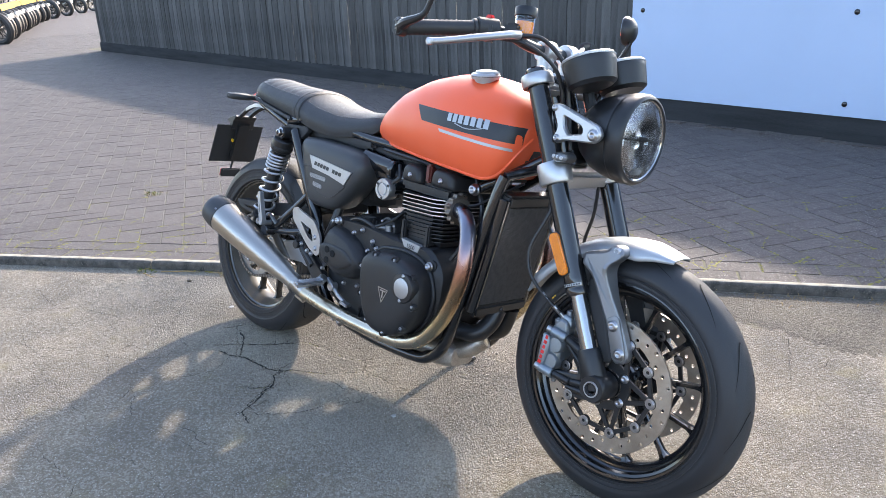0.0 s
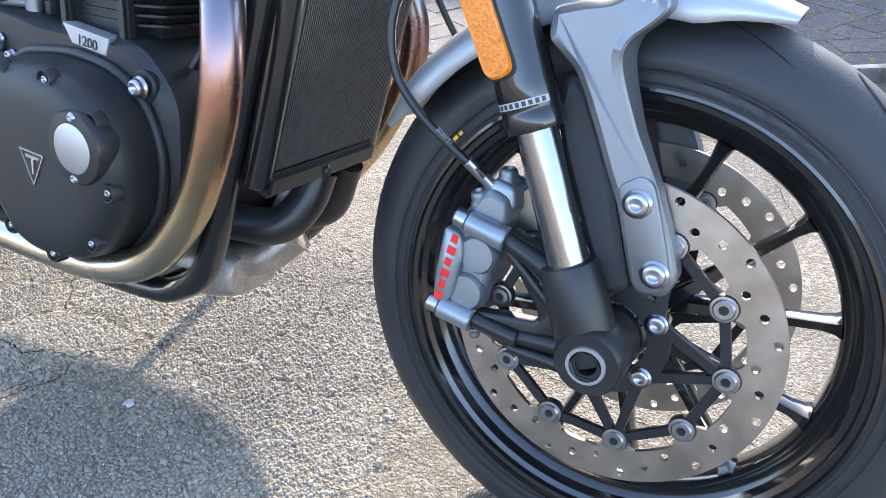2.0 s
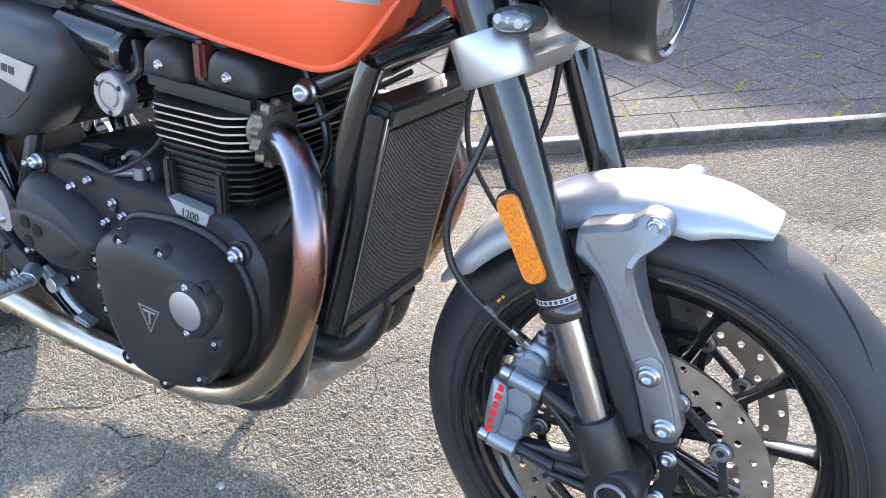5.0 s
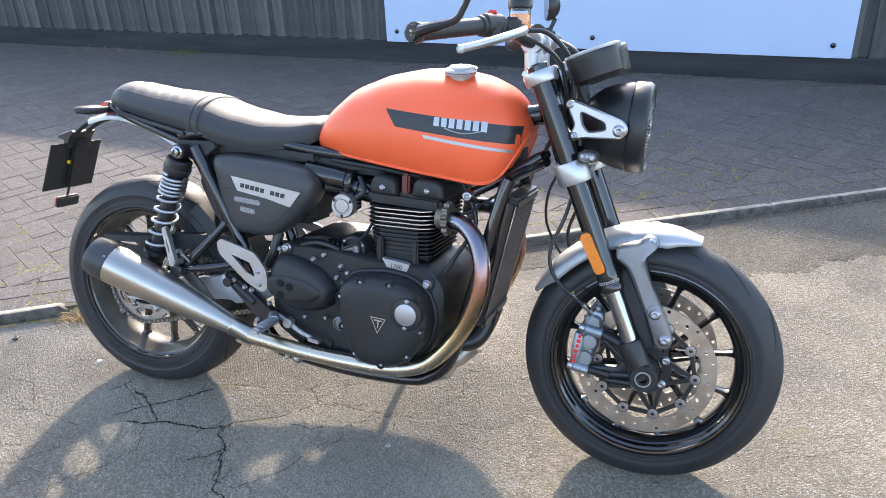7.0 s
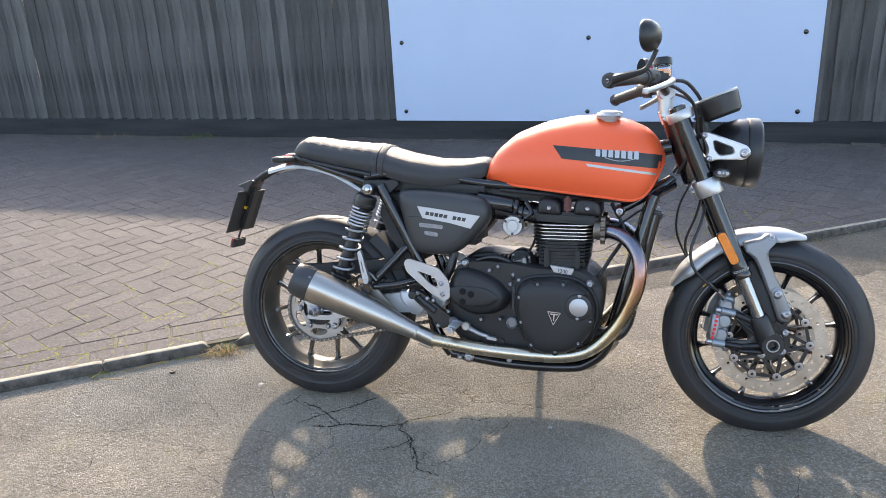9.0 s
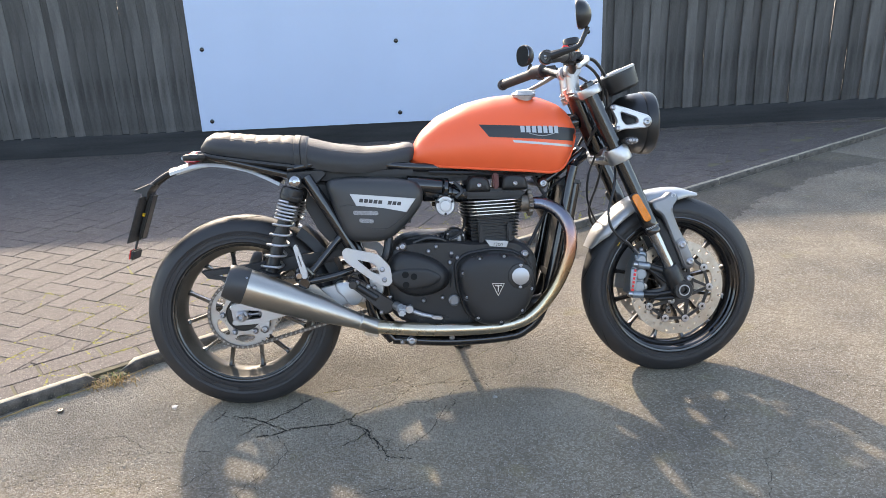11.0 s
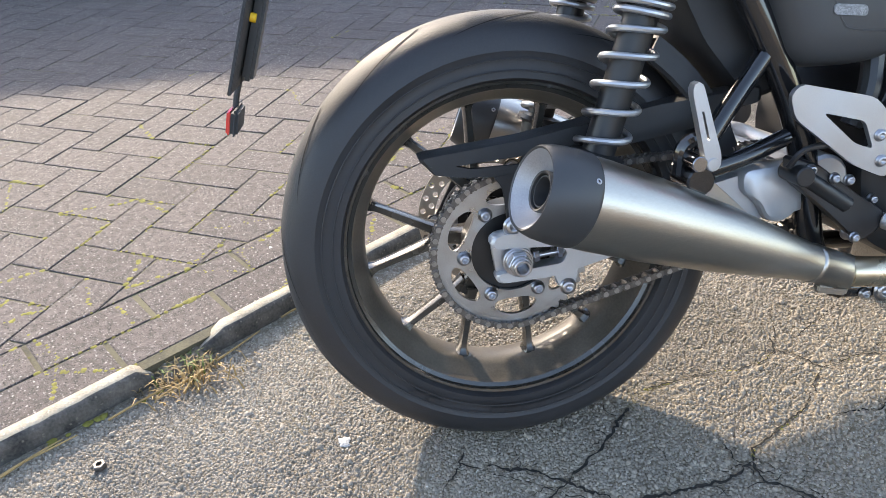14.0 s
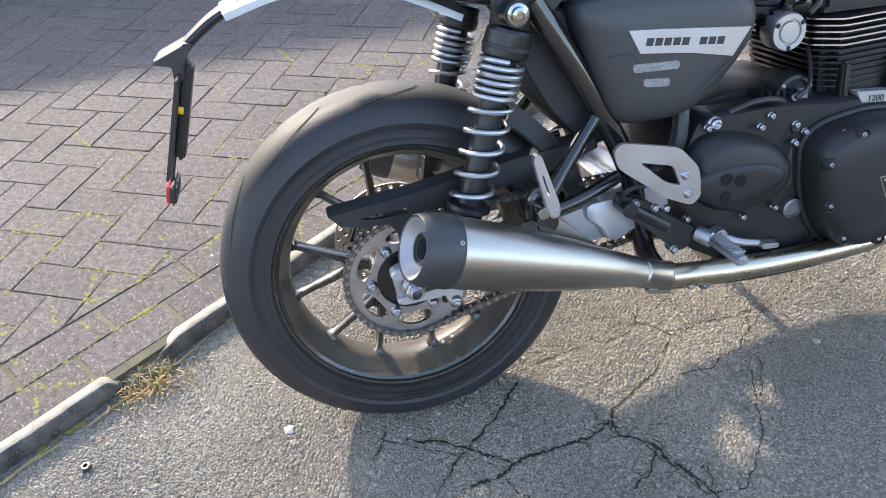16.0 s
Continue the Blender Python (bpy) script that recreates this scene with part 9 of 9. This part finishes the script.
def build_tuft(where, count, height, spread, mat_, seed, label, name="grass_tuft"):
    rnd = random.Random(seed)
    bm = bmesh.new()
    for _ in range(count):
        b = Vector(where) + Vector((rnd.gauss(0, spread), rnd.gauss(0, spread * 0.6), 0))
        a = rnd.uniform(0, 6.28)
        lean = rnd.uniform(0.3, 1.6)
        h = height * rnd.uniform(0.4, 1)
        d = Vector((math.cos(a), math.sin(a), 0))
        s = Vector((-d.y, d.x, 0)) * 0.0018
        p0, p1, p2 = b, b + d * (h * 0.35 * lean) + Vector((0, 0, h * 0.6)), b + d * (h * 0.9 * lean) + Vector((0, 0, h * 0.75))
        v = [bm.verts.new(q) for q in (p0 - s, p0 + s, p1 + s * 0.7, p1 - s * 0.7, p2)]
        bm.faces.new((v[0], v[1], v[2], v[3]))
        bm.faces.new((v[3], v[2], v[4]))
    return tagged(part(name, bm, mat_, None, smooth=0), label, "grass", kind="stuff")


build_moss("moss", moss_lines, 0.0080, 0.0300, MOSS, 5, "yellow-green moss growing in the paving joints")
crack_moss = []
for k, (_, line) in enumerate(crack_lines()):
    if k in (0, 2, 1, 20, 5, 15):
        crack_moss += [(Vector((*p, 0)), Vector((*q, 0))) for p, q in zip(line, line[1:])][::2]
build_moss("moss", crack_moss, 0.0032, 0.001, MOSS, 6, "thin yellow-green moss in the tarmac cracks")


def build_splash(where, size, seed, mat_, label, name="paint_spot"):
    """A thin irregular blot on the ground."""
    rnd = random.Random(seed)
    bm = bmesh.new()
    x, y, z = where
    c = bm.verts.new((x, y, z + 0.0016))
    ring = []
    for i in range(26):
        a = 2 * math.pi * i / 26
        r = size * (0.7 + 0.45 * noise.noise(Vector((math.cos(a) * 1.7, math.sin(a) * 1.7, seed)))) * rnd.uniform(0.85, 1.15)
        ring.append((r, a))
    mid = [bm.verts.new((x + r * 0.9 * math.cos(a), y + r * 0.9 * math.sin(a), z + 0.0013)) for r, a in ring]
    out = [bm.verts.new((x + r * math.cos(a), y + r * math.sin(a), z)) for r, a in ring]
    for i in range(26):
        j = (i + 1) % 26
        bm.faces.new((c, mid[i], mid[j]))
        bm.faces.new((mid[i], out[i], out[j], mid[j]))
    return tagged(part(name, bm, mat_, None, smooth=60), label, "stain")


PALESPOT = material("dried_white_paint", (0.36, 0.355, 0.34), 0.7, 0.0, 0.4, 60, 0.4, 300)
build_splash((-0.40, 0.53, 0.029), 0.013, 2, PALESPOT, "pale blob of old gum on the paving", "gum_spot")
build_splash((-0.27, -0.03, 0.0005), 0.014, 3, PALESPOT, "small white paint splash on the tarmac")
build_splash((0.79, -0.14, 0.0015), 0.012, 4, PALESPOT, "small white paint splash on the tarmac")
k0 = along(0.045, 0.02)
build_tuft((k0.x, k0.y, 0.0), 110, 0.035, 0.028, GRASSM, 7, "green weeds growing at the broken kerb")
build_tuft((k0.x + 0.02, k0.y - 0.03, 0.002), 170, 0.035, 0.045, STRAW, 8, "dry straw caught at the broken kerb")
k1 = along(-0.42, -0.01)
build_tuft((k1.x, k1.y, 0.0), 30, 0.022, 0.03, GRASSM, 17, "small green weeds along the kerb")
rnd_straw = random.Random(12)
for i in range(9):
    q = along(1.55 + 0.2 * i + rnd_straw.uniform(-0.06, 0.06), -0.025 + rnd_straw.uniform(-0.02, 0.01))
    build_tuft((q.x, q.y, 0.002), rnd_straw.randrange(14, 40), 0.016, 0.045, STRAW, 40 + i, "dry straw lying along the kerb")
build_tuft((-2.97, FENCE_Y + 0.11, 0.03), 120, 0.06, 0.12, GRASSM, 9, "weeds growing at the foot of the fence")
build_tuft((-3.9, FENCE_Y + 0.16, 0.03), 60, 0.06, 0.2, STRAW, 10, "dry weeds at the foot of the fence")


build_tuft((-2.04, 0.51, 0.03), 45, 0.020, 0.035, GRASSM, 71, "small clump of green weeds in a paving joint")
build_tuft((-2.02, 0.50, 0.031), 40, 0.022, 0.05, STRAW, 72, "dry straw scattered on the paving", name="dry_straw")


def build_nut():
    bm = bmesh.new()
    add_lathe(bm, [(0.005, 0), (0.010, 0), (0.0105, 0.002), (0.0105, 0.008), (0.009, 0.009), (0.005, 0.009)], pose(-0.649, -0.004, 0.001), 6, close=True)
    return tagged(part("steel_nut", bm, CHAINM, None, smooth=20), "rusty steel nut lying on the tarmac", "nut")


build_nut()


def build_twig(s, d, length, turn, seed):
    """A dry stalk lying on the tarmac by the kerb."""
    rnd = random.Random(seed)
    a = along(s, d)
    u = KERB_DIR * math.cos(turn) + KERB_ACROSS * math.sin(turn)
    v = Vector((-u.y, u.x, 0))
    bm = bmesh.new()
    add_tube(bm, [a + u * (length * f) + v * rnd.uniform(-0.005, 0.005) + Vector((0, 0, 0.004 + rnd.uniform(0, 0.006))) for f in (0, 0.35, 0.7, 1)], [0.0022, 0.0018, 0.0012], 12, 6)
    return tagged(part("dry_stalk", bm, STRAW, None, smooth=60), "pale dry plant stalk lying along the kerb", "stalk", group="stalks along the kerb")


for i, (s, d, length, turn) in enumerate(((-0.02, -0.03, 0.12, 0.1), (-0.10, -0.02, 0.14, 0.05), (-0.33, -0.025, 0.16, 0.12), (0.02, -0.05, 0.10, 0.5), (-0.40, -0.05, 0.09, -0.5), (-0.27, -0.015, 0.12, 0.0), (0.10, -0.012, 0.10, 0.1), (-0.44, -0.03, 0.10, 0.8), (0.25, 0.0, 0.09, 0.1), (0.05, 0.01, 0.08, 1.2))):
    build_twig(s, d, length, turn, 60 + i)
build_moss("moss", [(along(0.01 + 0.012 * i, 0.004 + 0.03 * (i % 3)), along(0.03 + 0.012 * i, 0.02)) for i in range(6)] + [(along(-0.40, 0.0), along(-0.34, -0.02)), (along(-0.05, -0.01), along(0.02, -0.015)), (along(-0.20, 0.004), along(-0.08, 0.006))], 0.011, 0.002, MOSS, 23, "cushions of moss at the foot of the kerb")
